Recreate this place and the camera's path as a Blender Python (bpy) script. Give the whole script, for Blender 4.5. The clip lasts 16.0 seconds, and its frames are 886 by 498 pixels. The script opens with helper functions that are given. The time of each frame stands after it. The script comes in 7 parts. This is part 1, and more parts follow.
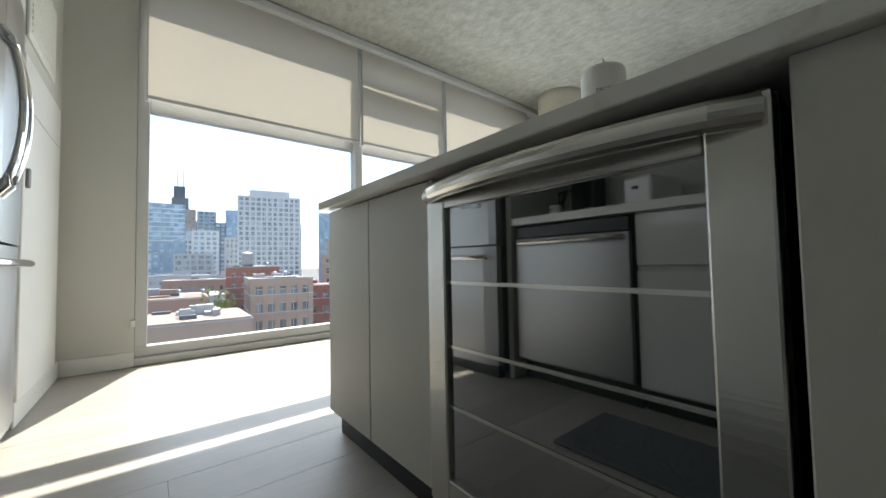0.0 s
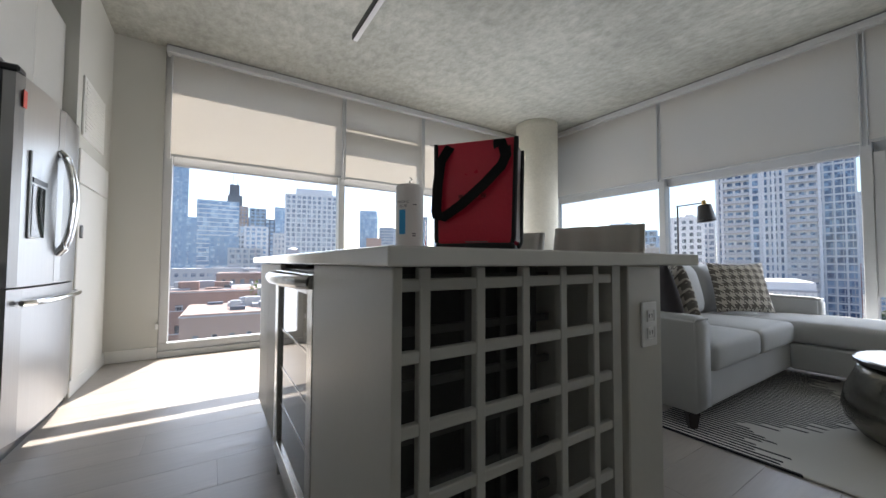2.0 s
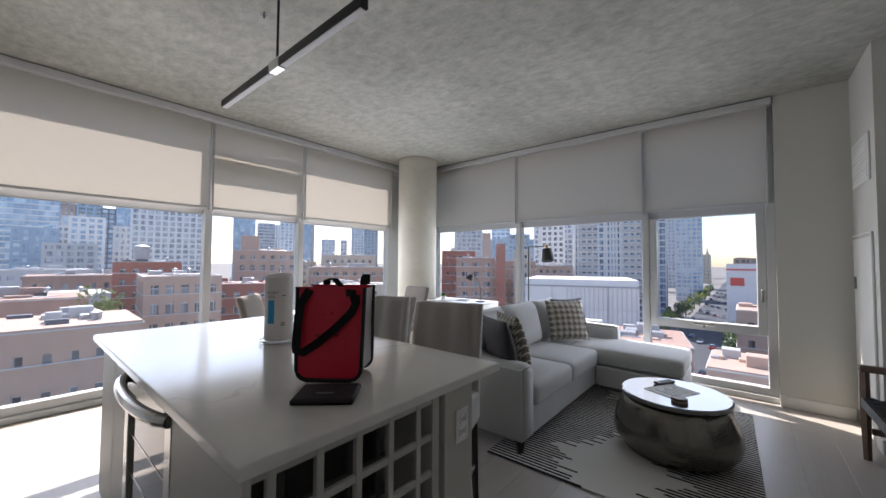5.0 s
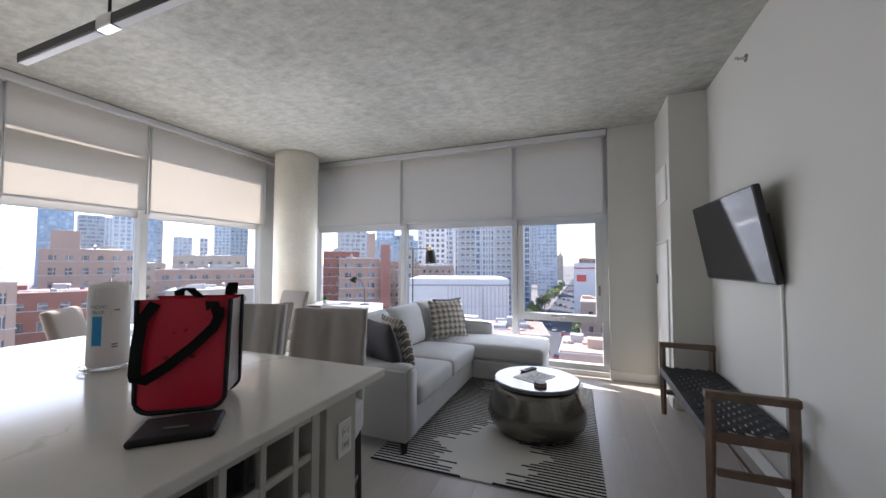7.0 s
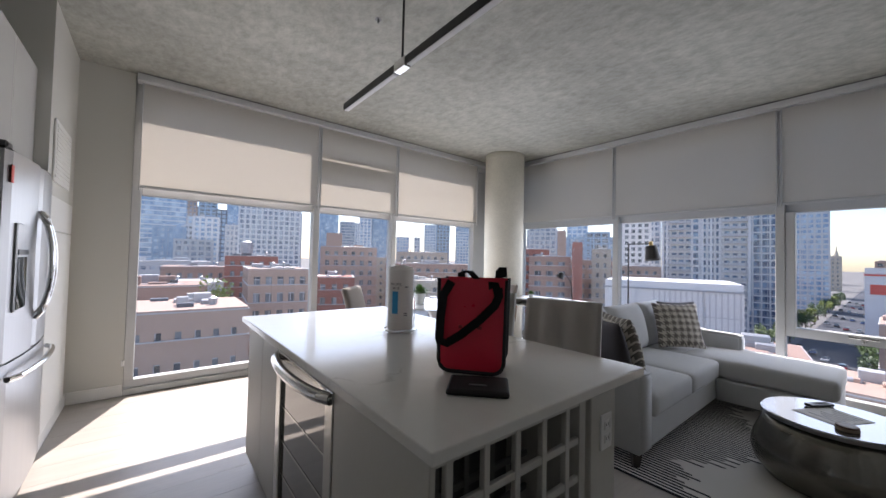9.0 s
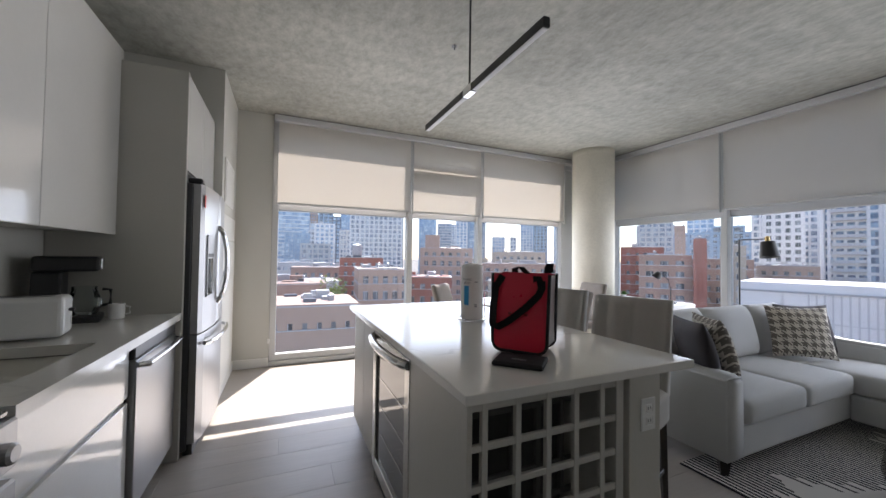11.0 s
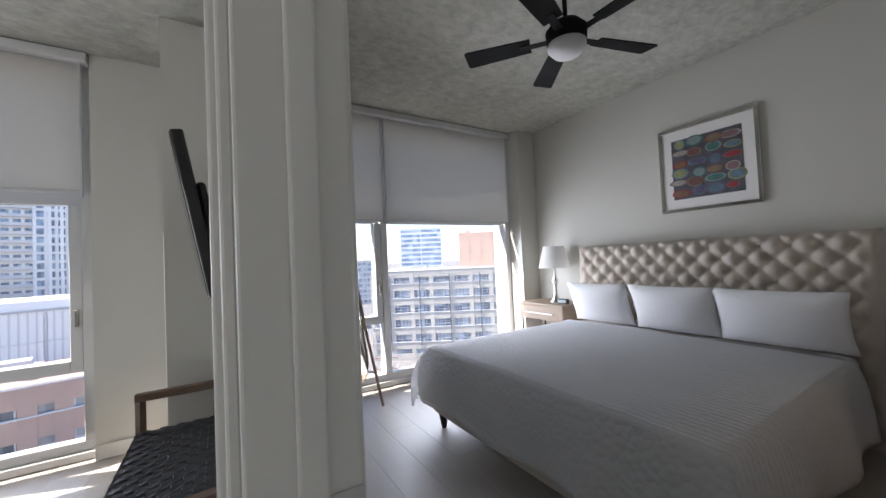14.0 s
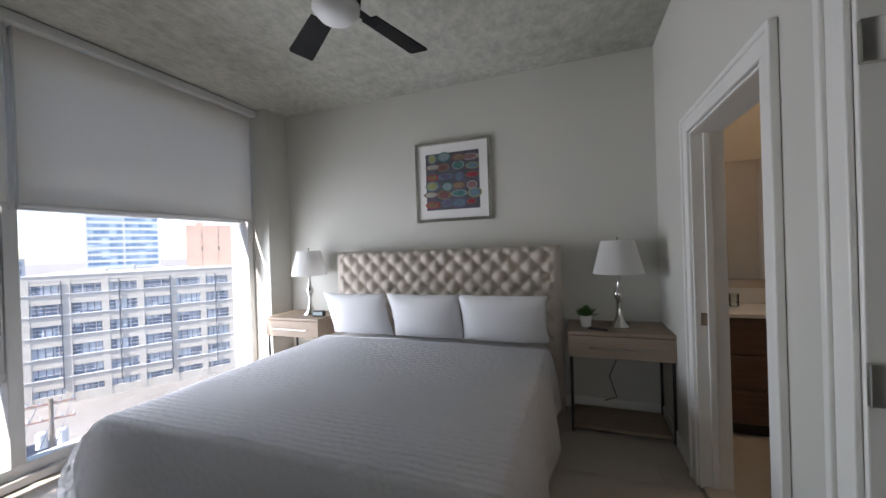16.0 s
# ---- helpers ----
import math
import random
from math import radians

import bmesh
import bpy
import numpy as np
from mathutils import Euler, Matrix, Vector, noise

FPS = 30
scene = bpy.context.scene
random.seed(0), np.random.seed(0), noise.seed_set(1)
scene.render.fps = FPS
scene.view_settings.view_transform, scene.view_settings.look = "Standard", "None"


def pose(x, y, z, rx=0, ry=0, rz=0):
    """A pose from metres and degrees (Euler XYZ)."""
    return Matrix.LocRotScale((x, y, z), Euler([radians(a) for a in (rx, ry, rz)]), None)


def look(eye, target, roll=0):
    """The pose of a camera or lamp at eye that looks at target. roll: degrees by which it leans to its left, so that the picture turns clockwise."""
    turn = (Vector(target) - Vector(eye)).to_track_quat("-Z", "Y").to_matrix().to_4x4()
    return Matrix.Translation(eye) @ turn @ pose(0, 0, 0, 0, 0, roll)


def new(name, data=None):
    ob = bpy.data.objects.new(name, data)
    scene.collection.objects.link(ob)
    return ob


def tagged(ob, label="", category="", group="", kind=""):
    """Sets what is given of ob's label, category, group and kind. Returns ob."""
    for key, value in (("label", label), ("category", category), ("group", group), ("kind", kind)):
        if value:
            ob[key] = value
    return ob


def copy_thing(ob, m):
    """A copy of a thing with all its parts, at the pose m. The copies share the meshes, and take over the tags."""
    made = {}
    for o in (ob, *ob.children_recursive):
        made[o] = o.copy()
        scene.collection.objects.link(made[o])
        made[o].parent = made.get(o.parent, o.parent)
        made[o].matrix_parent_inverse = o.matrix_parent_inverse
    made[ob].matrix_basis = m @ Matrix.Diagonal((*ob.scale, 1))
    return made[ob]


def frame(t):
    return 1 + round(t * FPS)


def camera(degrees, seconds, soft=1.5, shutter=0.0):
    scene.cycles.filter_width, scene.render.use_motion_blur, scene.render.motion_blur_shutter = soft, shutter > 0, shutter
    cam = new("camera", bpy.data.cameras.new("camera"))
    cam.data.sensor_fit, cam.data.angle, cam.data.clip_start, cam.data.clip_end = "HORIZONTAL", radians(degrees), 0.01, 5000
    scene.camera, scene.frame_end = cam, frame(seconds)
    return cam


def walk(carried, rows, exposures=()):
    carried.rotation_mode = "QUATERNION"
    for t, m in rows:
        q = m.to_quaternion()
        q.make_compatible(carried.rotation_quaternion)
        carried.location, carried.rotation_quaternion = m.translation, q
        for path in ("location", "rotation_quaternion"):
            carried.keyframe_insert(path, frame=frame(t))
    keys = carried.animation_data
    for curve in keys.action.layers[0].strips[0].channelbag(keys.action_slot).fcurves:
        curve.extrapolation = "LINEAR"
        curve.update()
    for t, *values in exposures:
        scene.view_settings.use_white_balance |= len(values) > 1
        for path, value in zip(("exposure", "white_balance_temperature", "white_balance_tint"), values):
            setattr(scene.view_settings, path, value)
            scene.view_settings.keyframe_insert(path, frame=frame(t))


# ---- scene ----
cam = camera(101.9, 16.0)
PATH = [
    (0, (0.856, 0.914, 0.669), (2.112, 2.468, 0.75), -1.1),
    (0.5, (0.809, 0.747, 0.779), (2.068, 2.3, 0.857), -0.6),
    (1, (0.889, 0.384, 0.97), (1.956, 2.074, 1.045), -0.5),
    (1.5, (1.106, 0.113, 1.0), (2.147, 1.819, 1.072), -0.3),
    (2, (1.156, -0.035, 0.896), (2.241, 1.643, 0.969), 0.2),
    (2.5, (1.192, -0.111, 0.747), (2.287, 1.561, 0.82), 0.4),
    (3, (1.198, -0.139, 0.736), (2.303, 1.526, 0.808), 0.5),
    (3.5, (1.181, -0.154, 0.873), (2.292, 1.508, 0.943), 0.7),
    (4, (1.109, -0.184, 1.069), (2.264, 1.447, 1.139), 0.7),
    (4.5, (1.039, -0.283, 1.241), (2.379, 1.2, 1.315), 0.6),
    (5, (1.077, -0.315, 1.317), (2.612, 0.966, 1.39), 0.4),
    (5.2, (1.139, -0.327, 1.296), (2.769, 0.828, 1.393), 0.3),
    (7.5, (1.076, -0.284, 1.339), (2.937, 0.445, 1.414), 0.2),
    (8, (1.081, -0.233, 1.318), (2.849, 0.7, 1.396), 0.6),
    (8.5, (1.009, -0.163, 1.31), (2.578, 1.077, 1.375), 1.0),
    (9, (0.932, -0.126, 1.297), (2.187, 1.43, 1.351), 1.3),
    (9.2, (0.905, -0.098, 1.267), (2.015, 1.565, 1.33), 1.3),
    (11.3, (0.919, -0.492, 1.306), (1.721, 1.339, 1.352), 0.8),
    (11.5, (1.034, -0.532, 1.325), (2.074, 1.176, 1.368), 0.2),
    (12, (1.321, -0.735, 1.298), (2.902, 0.488, 1.366), 0.2),
    (12.5, (1.569, -0.859, 1.288), (3.469, -0.238, 1.358), -0.0),
    (13, (1.82, -0.964, 1.308), (3.817, -1.052, 1.373), -1.0),
    (13.5, (2.004, -1.175, 1.25), (3.898, -1.815, 1.325), -1.6),
    (14, (2.172, -1.343, 1.314), (3.871, -2.398, 1.37), -2.6),
    (14.5, (2.388, -1.464, 1.386), (3.801, -2.878, 1.406), -2.8),
    (15, (2.518, -1.503, 1.394), (3.538, -3.224, 1.392), -2.4),
    (15.5, (2.496, -1.651, 1.38), (3.292, -3.485, 1.377), -2.3),
    (16, (2.505, -1.675, 1.395), (3.193, -3.553, 1.387), -1.9),
]
EXPOSURES = [(0.0, 1.1, 6600, 6), (1.0, 0.95, 6500, 10), (2.0, 1.2, 6500, 14), (3.5, 1.4, 6450, 18), (5.2, 1.0, 6450, 18), (7.5, 1.5, 6400, 20), (8.5, 1.3, 6450, 19), (9.2, 0.9, 6450, 20), (11.5, 1.35, 6500, 17), (12.5, 1.5, 6500, 16), (13.4, 1.5, 6500, 17), (14.0, 1.75, 6500, 18), (15.0, 1.95, 6500, 18), (16.0, 1.8, 6550, 17)]
walk(cam, [(t, look(eye, target, roll)) for t, eye, target, roll in PATH], EXPOSURES)

# ---- world and sun ----
SUN_WAY = Vector((0.39, 1.0, 1.15)).normalized()
world = bpy.data.worlds.new("sky")
scene.world = world
world.use_nodes = True
wn = world.node_tree.nodes
sky = wn.new("ShaderNodeTexSky")
sky.sky_type = 'NISHITA'
sky.sun_disc = False
sky.sun_elevation = math.asin(SUN_WAY.z)
sky.sun_rotation = math.atan2(SUN_WAY.x, SUN_WAY.y)
sky.air_density, sky.dust_density = 1.0, 0.7
world.node_tree.links.new(sky.outputs[0], wn["Background"].inputs[0])
wn["Background"].inputs[1].default_value = 0.15
sun = new("sun", bpy.data.lights.new("sun", 'SUN'))
sun.data.energy, sun.data.angle, sun.data.color = 5.0, radians(0.5), (1.0, 0.95, 0.87)
sun.matrix_world = look(SUN_WAY * 50, (0, 0, 0))

# the sky's and the city's light, standing in the clear part of each window
for nm, eye, way, wide, high, watts in (("window_light_north", (2.95, 4.12, 1.0), (2.95, 0, 0.9), 4.2, 1.7, 21), ("window_light_east", (5.66, 1.6, 1.0), (0, 1.6, 0.9), 4.2, 1.7, 20), ("window_light_bedroom", (5.62, -3.65, 0.95), (1.2, -4.5, -0.1), 1.7, 1.3, 13)):
    lamp = new(nm, bpy.data.lights.new(nm, 'AREA'))
    lamp.data.shape, lamp.data.size, lamp.data.size_y, lamp.data.energy, lamp.data.color = 'RECTANGLE', wide, high, watts, (0.84, 0.92, 1.0)
    lamp.data.spread = radians(165 if nm.endswith("bedroom") else 180)
    lamp.matrix_world = look(eye, way)


# ---- materials ----
def nodes_of(name):
    m = bpy.data.materials.new(name)
    m.use_nodes = True
    return m, m.node_tree.nodes, m.node_tree.links, m.node_tree.nodes["Principled BSDF"]


def mat(name, color, rough=0.5, metal=0.0, var=0.12, scale=3.0, bump=0.05, grain=60.0, stretch=(1, 1, 1), each=0.0, coat=0.0, sheen=0.0):
    """A surface with broad stains, fine grain and relief, in metres."""
    m, n, l, p = nodes_of(name)
    tc = n.new("ShaderNodeTexCoord")
    mp = n.new("ShaderNodeMapping")
    mp.inputs["Scale"].default_value = stretch
    l.new(tc.outputs["Object"], mp.inputs[0])
    big, fine = n.new("ShaderNodeTexNoise"), n.new("ShaderNodeTexNoise")
    big.inputs["Scale"].default_value, fine.inputs["Scale"].default_value = scale, grain
    big.inputs["Detail"].default_value = 6.0
    l.new(mp.outputs[0], big.inputs["Vector"])
    l.new(mp.outputs[0], fine.inputs["Vector"])
    add = n.new("ShaderNodeMath")
    add.operation = 'MULTIPLY_ADD'
    add.inputs[1].default_value = 0.45
    l.new(fine.outputs[0], add.inputs[0])
    l.new(big.outputs[0], add.inputs[2])
    last = add.outputs[0]
    if each:
        info = n.new("ShaderNodeObjectInfo")
        more = n.new("ShaderNodeMath")
        more.operation = 'MULTIPLY_ADD'
        more.inputs[1].default_value = each
        l.new(info.outputs["Random"], more.inputs[0])
        l.new(last, more.inputs[2])
        last = more.outputs[0]
    r = n.new("ShaderNodeMapRange")
    r.inputs[1].default_value, r.inputs[2].default_value = 0.4, 1.05 + each
    r.inputs[3].default_value, r.inputs[4].default_value = 1 - var, 1 + var
    l.new(last, r.inputs[0])
    mul = n.new("ShaderNodeVectorMath")
    mul.operation = 'SCALE'
    mul.inputs[0].default_value = color
    l.new(r.outputs[0], mul.inputs["Scale"])
    l.new(mul.outputs[0], p.inputs["Base Color"])
    rr = n.new("ShaderNodeMapRange")
    rr.inputs[1].default_value, rr.inputs[2].default_value = 0.3, 0.7
    rr.inputs[3].default_value, rr.inputs[4].default_value = max(0.02, rough * 0.85), min(1, rough * 1.15)
    l.new(big.outputs[0], rr.inputs[0])
    l.new(rr.outputs[0], p.inputs["Roughness"])
    p.inputs["Metallic"].default_value = metal
    p.inputs["Coat Weight"].default_value = coat
    p.inputs["Coat Roughness"].default_value = 0.08
    p.inputs["Sheen Weight"].default_value = sheen
    if bump:
        b = n.new("ShaderNodeBump")
        b.inputs["Strength"].default_value, b.inputs["Distance"].default_value = bump, 0.01
        l.new(fine.outputs[0], b.inputs["Height"])
        l.new(b.outputs[0], p.inputs["Normal"])
    return m


def math_node(n, l, op, a, b=None):
    k = n.new("ShaderNodeMath")
    k.operation = op
    for i, v in enumerate((a, b)):
        if v is None:
            continue
        if isinstance(v, (int, float)):
            k.inputs[i].default_value = v
        else:
            l.new(v, k.inputs[i])
    return k.outputs[0]


def concrete_material():
    """Board-marked raw concrete: pale torn flakes and long board marks over a darker, greenish grey ground."""
    m, n, l, p = nodes_of("raw concrete")
    tc = n.new("ShaderNodeTexCoord")

    def layer(scale, detail, rough, stretch, turn=0.0):
        mp, t = n.new("ShaderNodeMapping"), n.new("ShaderNodeTexNoise")
        mp.inputs["Rotation"].default_value, mp.inputs["Scale"].default_value = (0, 0, turn), stretch
        t.inputs["Scale"].default_value, t.inputs["Detail"].default_value, t.inputs["Roughness"].default_value = scale, detail, rough
        l.new(tc.outputs["Object"], mp.inputs[0])
        l.new(mp.outputs[0], t.inputs["Vector"])
        return t.outputs[0]

    broad = layer(0.9, 5, 0.55, (1, 1, 1))
    flake = layer(14.0, 9, 0.74, (1.0, 0.6, 1.0), 0.5)
    boards = layer(4.0, 6, 0.6, (0.25, 2.2, 1.0), 0.06)
    fine = layer(70.0, 2, 0.5, (1, 1, 1))
    torn = math_node(n, l, 'ADD', math_node(n, l, 'MULTIPLY', flake, 0.82), math_node(n, l, 'MULTIPLY', boards, 0.18))
    ramp = n.new("ShaderNodeValToRGB")
    ramp.color_ramp.elements[0].position, ramp.color_ramp.elements[0].color = 0.39, (0.33, 0.33, 0.285, 1)
    ramp.color_ramp.elements[1].position, ramp.color_ramp.elements[1].color = 0.63, (0.495, 0.49, 0.435, 1)
    l.new(torn, ramp.inputs[0])
    r = n.new("ShaderNodeMapRange")
    r.inputs[1].default_value, r.inputs[2].default_value = 0.3, 0.7
    r.inputs[3].default_value, r.inputs[4].default_value = 0.80, 1.16
    l.new(broad, r.inputs[0])
    mul = n.new("ShaderNodeVectorMath")
    mul.operation = 'SCALE'
    l.new(ramp.outputs[0], mul.inputs[0])
    l.new(r.outputs[0], mul.inputs["Scale"])
    l.new(mul.outputs[0], p.inputs["Base Color"])
    p.inputs["Roughness"].default_value = 0.85
    b = n.new("ShaderNodeBump")
    b.inputs["Strength"].default_value, b.inputs["Distance"].default_value = 0.22, 0.008
    l.new(math_node(n, l, 'ADD', torn, math_node(n, l, 'MULTIPLY', fine, 0.25)), b.inputs["Height"])
    l.new(b.outputs[0], p.inputs["Normal"])
    return m


def glass_material(name, tint, ior=1.35, film=0.0):
    """Clear glass; film is the share of its face under a thin, uneven pale veil that stands in for outdoor haze."""
    m, n, l, p = nodes_of(name)
    n.remove(p)
    t, g, f, mix = n.new("ShaderNodeBsdfTransparent"), n.new("ShaderNodeBsdfGlossy"), n.new("ShaderNodeFresnel"), n.new("ShaderNodeMixShader")
    t.inputs[0].default_value = (*tint, 1)
    g.inputs["Roughness"].default_value = 0.02
    f.inputs[0].default_value = ior
    l.new(f.outputs[0], mix.inputs[0])
    l.new(t.outputs[0], mix.inputs[1])
    l.new(g.outputs[0], mix.inputs[2])
    last = mix
    if film:
        tc, w, r = n.new("ShaderNodeTexCoord"), n.new("ShaderNodeTexNoise"), n.new("ShaderNodeMapRange")
        w.inputs["Scale"].default_value, w.inputs["Detail"].default_value = 2.5, 8.0
        r.inputs[3].default_value, r.inputs[4].default_value = film * 0.6, film * 1.4
        # pale translucent layer on the pane imitates the haze over the city
        veil, last = n.new("ShaderNodeBsdfTranslucent"), n.new("ShaderNodeMixShader")
        veil.inputs[0].default_value = (0.9, 0.9, 0.9, 1)
        l.new(tc.outputs["Object"], w.inputs["Vector"])
        l.new(w.outputs[0], r.inputs[0])
        l.new(r.outputs[0], last.inputs[0])
        l.new(mix.outputs[0], last.inputs[1])
        l.new(veil.outputs[0], last.inputs[2])
    l.new(last.outputs[0], n["Material Output"].inputs[0])
    return m


def fabric_screen(name, color, through_light=0.4):
    """Woven shade cloth: scatters light back and lets some through."""
    m, n, l, p = nodes_of(name)
    n.remove(p)
    tc, w = n.new("ShaderNodeTexCoord"), n.new("ShaderNodeTexNoise")
    w.inputs["Scale"].default_value = 300.0
    l.new(tc.outputs["Object"], w.inputs["Vector"])
    r = n.new("ShaderNodeMapRange")
    r.inputs[3].default_value, r.inputs[4].default_value = 0.9, 1.08
    l.new(w.outputs[0], r.inputs[0])
    mul = n.new("ShaderNodeVectorMath")
    mul.operation = 'SCALE'
    mul.inputs[0].default_value = color
    l.new(r.outputs[0], mul.inputs["Scale"])
    d, t, mix = n.new("ShaderNodeBsdfDiffuse"), n.new("ShaderNodeBsdfTranslucent"), n.new("ShaderNodeMixShader")
    l.new(mul.outputs[0], d.inputs[0])
    l.new(mul.outputs[0], t.inputs[0])
    mix.inputs[0].default_value = through_light
    l.new(d.outputs[0], mix.inputs[1])
    l.new(t.outputs[0], mix.inputs[2])
    l.new(mix.outputs[0], n["Material Output"].inputs[0])
    return m


def glazing_material(name, dark, light, cell=(1.6, 1.6, 3.2), rough=0.12, bars=(0.55, 0.56, 0.58)):
    """Window glass of far buildings: each cell is a little lighter or darker, as blinds and rooms are, between thin glazing bars."""
    m, n, l, p = nodes_of(name)
    tc = n.new("ShaderNodeTexCoord")
    div = n.new("ShaderNodeVectorMath")
    div.operation = 'DIVIDE'
    div.inputs[1].default_value = cell
    fl = n.new("ShaderNodeVectorMath")
    fl.operation = 'FLOOR'
    wnz = n.new("ShaderNodeTexWhiteNoise")
    l.new(tc.outputs["Object"], div.inputs[0])
    l.new(div.outputs[0], fl.inputs[0])
    l.new(fl.outputs[0], wnz.inputs[0])
    ramp = n.new("ShaderNodeValToRGB")
    ramp.color_ramp.elements[0].position, ramp.color_ramp.elements[0].color = 0.25, (*dark, 1)
    ramp.color_ramp.elements[1].position, ramp.color_ramp.elements[1].color = 1.0, (*light, 1)
    l.new(wnz.outputs[0], ramp.inputs[0])
    sp = n.new("ShaderNodeSeparateXYZ")
    l.new(tc.outputs["Object"], sp.inputs[0])
    across = math_node(n, l, 'MULTIPLY', math_node(n, l, 'ADD', math_node(n, l, 'ADD', sp.outputs[0], sp.outputs[1]), 2000.0), 1 / cell[0])
    upright = math_node(n, l, 'LESS_THAN', math_node(n, l, 'FRACT', across), 0.10)
    rise = math_node(n, l, 'MULTIPLY', math_node(n, l, 'ADD', sp.outputs[2], 2000.0), 1 / cell[2])
    level = math_node(n, l, 'LESS_THAN', math_node(n, l, 'FRACT', rise), 0.07)
    mix = n.new("ShaderNodeMix")
    mix.data_type = 'RGBA'
    l.new(math_node(n, l, 'MAXIMUM', upright, level), mix.inputs[0])
    l.new(ramp.outputs[0], mix.inputs[6])
    mix.inputs[7].default_value = (*bars, 1)
    l.new(mix.outputs[2], p.inputs["Base Color"])
    p.inputs["Roughness"].default_value = rough
    p.inputs["Specular IOR Level"].default_value = 0.8
    return m


def houndstooth_material():
    m, n, l, p = nodes_of("houndstooth weave")
    tc, sp = n.new("ShaderNodeTexCoord"), n.new("ShaderNodeSeparateXYZ")
    l.new(tc.outputs["Object"], sp.inputs[0])
    s = 1 / 0.062
    x, y = math_node(n, l, 'MULTIPLY', sp.outputs[0], s), math_node(n, l, 'MULTIPLY', sp.outputs[2], s)
    a = math_node(n, l, 'GREATER_THAN', math_node(n, l, 'FRACT', math_node(n, l, 'ADD', x, 20.0)), 0.5)
    b = math_node(n, l, 'GREATER_THAN', math_node(n, l, 'FRACT', math_node(n, l, 'ADD', y, 20.0)), 0.5)
    dsum = math_node(n, l, 'MULTIPLY', math_node(n, l, 'ADD', math_node(n, l, 'ADD', x, y), 40.0), 2.0)
    d = math_node(n, l, 'GREATER_THAN', math_node(n, l, 'FRACT', dsum), 0.5)
    both = math_node(n, l, 'MULTIPLY', a, b)
    one = math_node(n, l, 'ABSOLUTE', math_node(n, l, 'SUBTRACT', a, b))
    f = math_node(n, l, 'ADD', both, math_node(n, l, 'MULTIPLY', one, d))
    mix = n.new("ShaderNodeMix")
    mix.data_type = 'RGBA'
    l.new(f, mix.inputs[0])
    mix.inputs[6].default_value, mix.inputs[7].default_value = (0.62, 0.58, 0.5, 1), (0.17, 0.15, 0.13, 1)
    l.new(mix.outputs[2], p.inputs["Base Color"])
    p.inputs["Roughness"].default_value = 0.95
    w = n.new("ShaderNodeTexNoise")
    w.inputs["Scale"].default_value = 250
    l.new(tc.outputs["Object"], w.inputs["Vector"])
    bm_ = n.new("ShaderNodeBump")
    bm_.inputs["Strength"].default_value = 0.3
    l.new(w.outputs[0], bm_.inputs["Height"])
    l.new(bm_.outputs[0], p.inputs["Normal"])
    return m


def rug_material():
    """Cream flatweave with broken charcoal lines that leave jagged blank fields."""
    m, n, l, p = nodes_of("striped flatweave")
    tc, sp = n.new("ShaderNodeTexCoord"), n.new("ShaderNodeSeparateXYZ")
    l.new(tc.outputs["Object"], sp.inputs[0])
    x, y = sp.outputs[0], sp.outputs[1]
    row = math_node(n, l, 'MULTIPLY', math_node(n, l, 'ADD', x, 10.0), 1 / 0.032)
    line = math_node(n, l, 'GREATER_THAN', math_node(n, l, 'FRACT', row), 0.43)
    wn1 = n.new("ShaderNodeTexWhiteNoise")
    wn1.noise_dimensions = '1D'
    l.new(math_node(n, l, 'FLOOR', row), wn1.inputs["W"])
    jag = math_node(n, l, 'MULTIPLY', wn1.outputs[0], 0.16)
    tri = math_node(n, l, 'ABSOLUTE', math_node(n, l, 'SUBTRACT', math_node(n, l, 'FRACT', math_node(n, l, 'MULTIPLY', math_node(n, l, 'ADD', x, 10.35), 0.72)), 0.5))
    edge = math_node(n, l, 'ADD', math_node(n, l, 'MULTIPLY', tri, 0.85), jag)
    off = math_node(n, l, 'ABSOLUTE', math_node(n, l, 'SUBTRACT', y, 0.0))
    field = math_node(n, l, 'GREATER_THAN', math_node(n, l, 'ADD', off, 0.13), edge)
    f = math_node(n, l, 'MULTIPLY', line, field)
    mix = n.new("ShaderNodeMix")
    mix.data_type = 'RGBA'
    l.new(f, mix.inputs[0])
    mix.inputs[6].default_value, mix.inputs[7].default_value = (0.60, 0.585, 0.54, 1), (0.02, 0.02, 0.024, 1)
    w = n.new("ShaderNodeTexNoise")
    w.inputs["Scale"].default_value = 180
    l.new(tc.outputs["Object"], w.inputs["Vector"])
    l.new(mix.outputs[2], p.inputs["Base Color"])
    p.inputs["Roughness"].default_value = 1.0
    b = n.new("ShaderNodeBump")
    b.inputs["Strength"].default_value = 0.5
    l.new(w.outputs[0], b.inputs["Height"])
    l.new(b.outputs[0], p.inputs["Normal"])
    return m


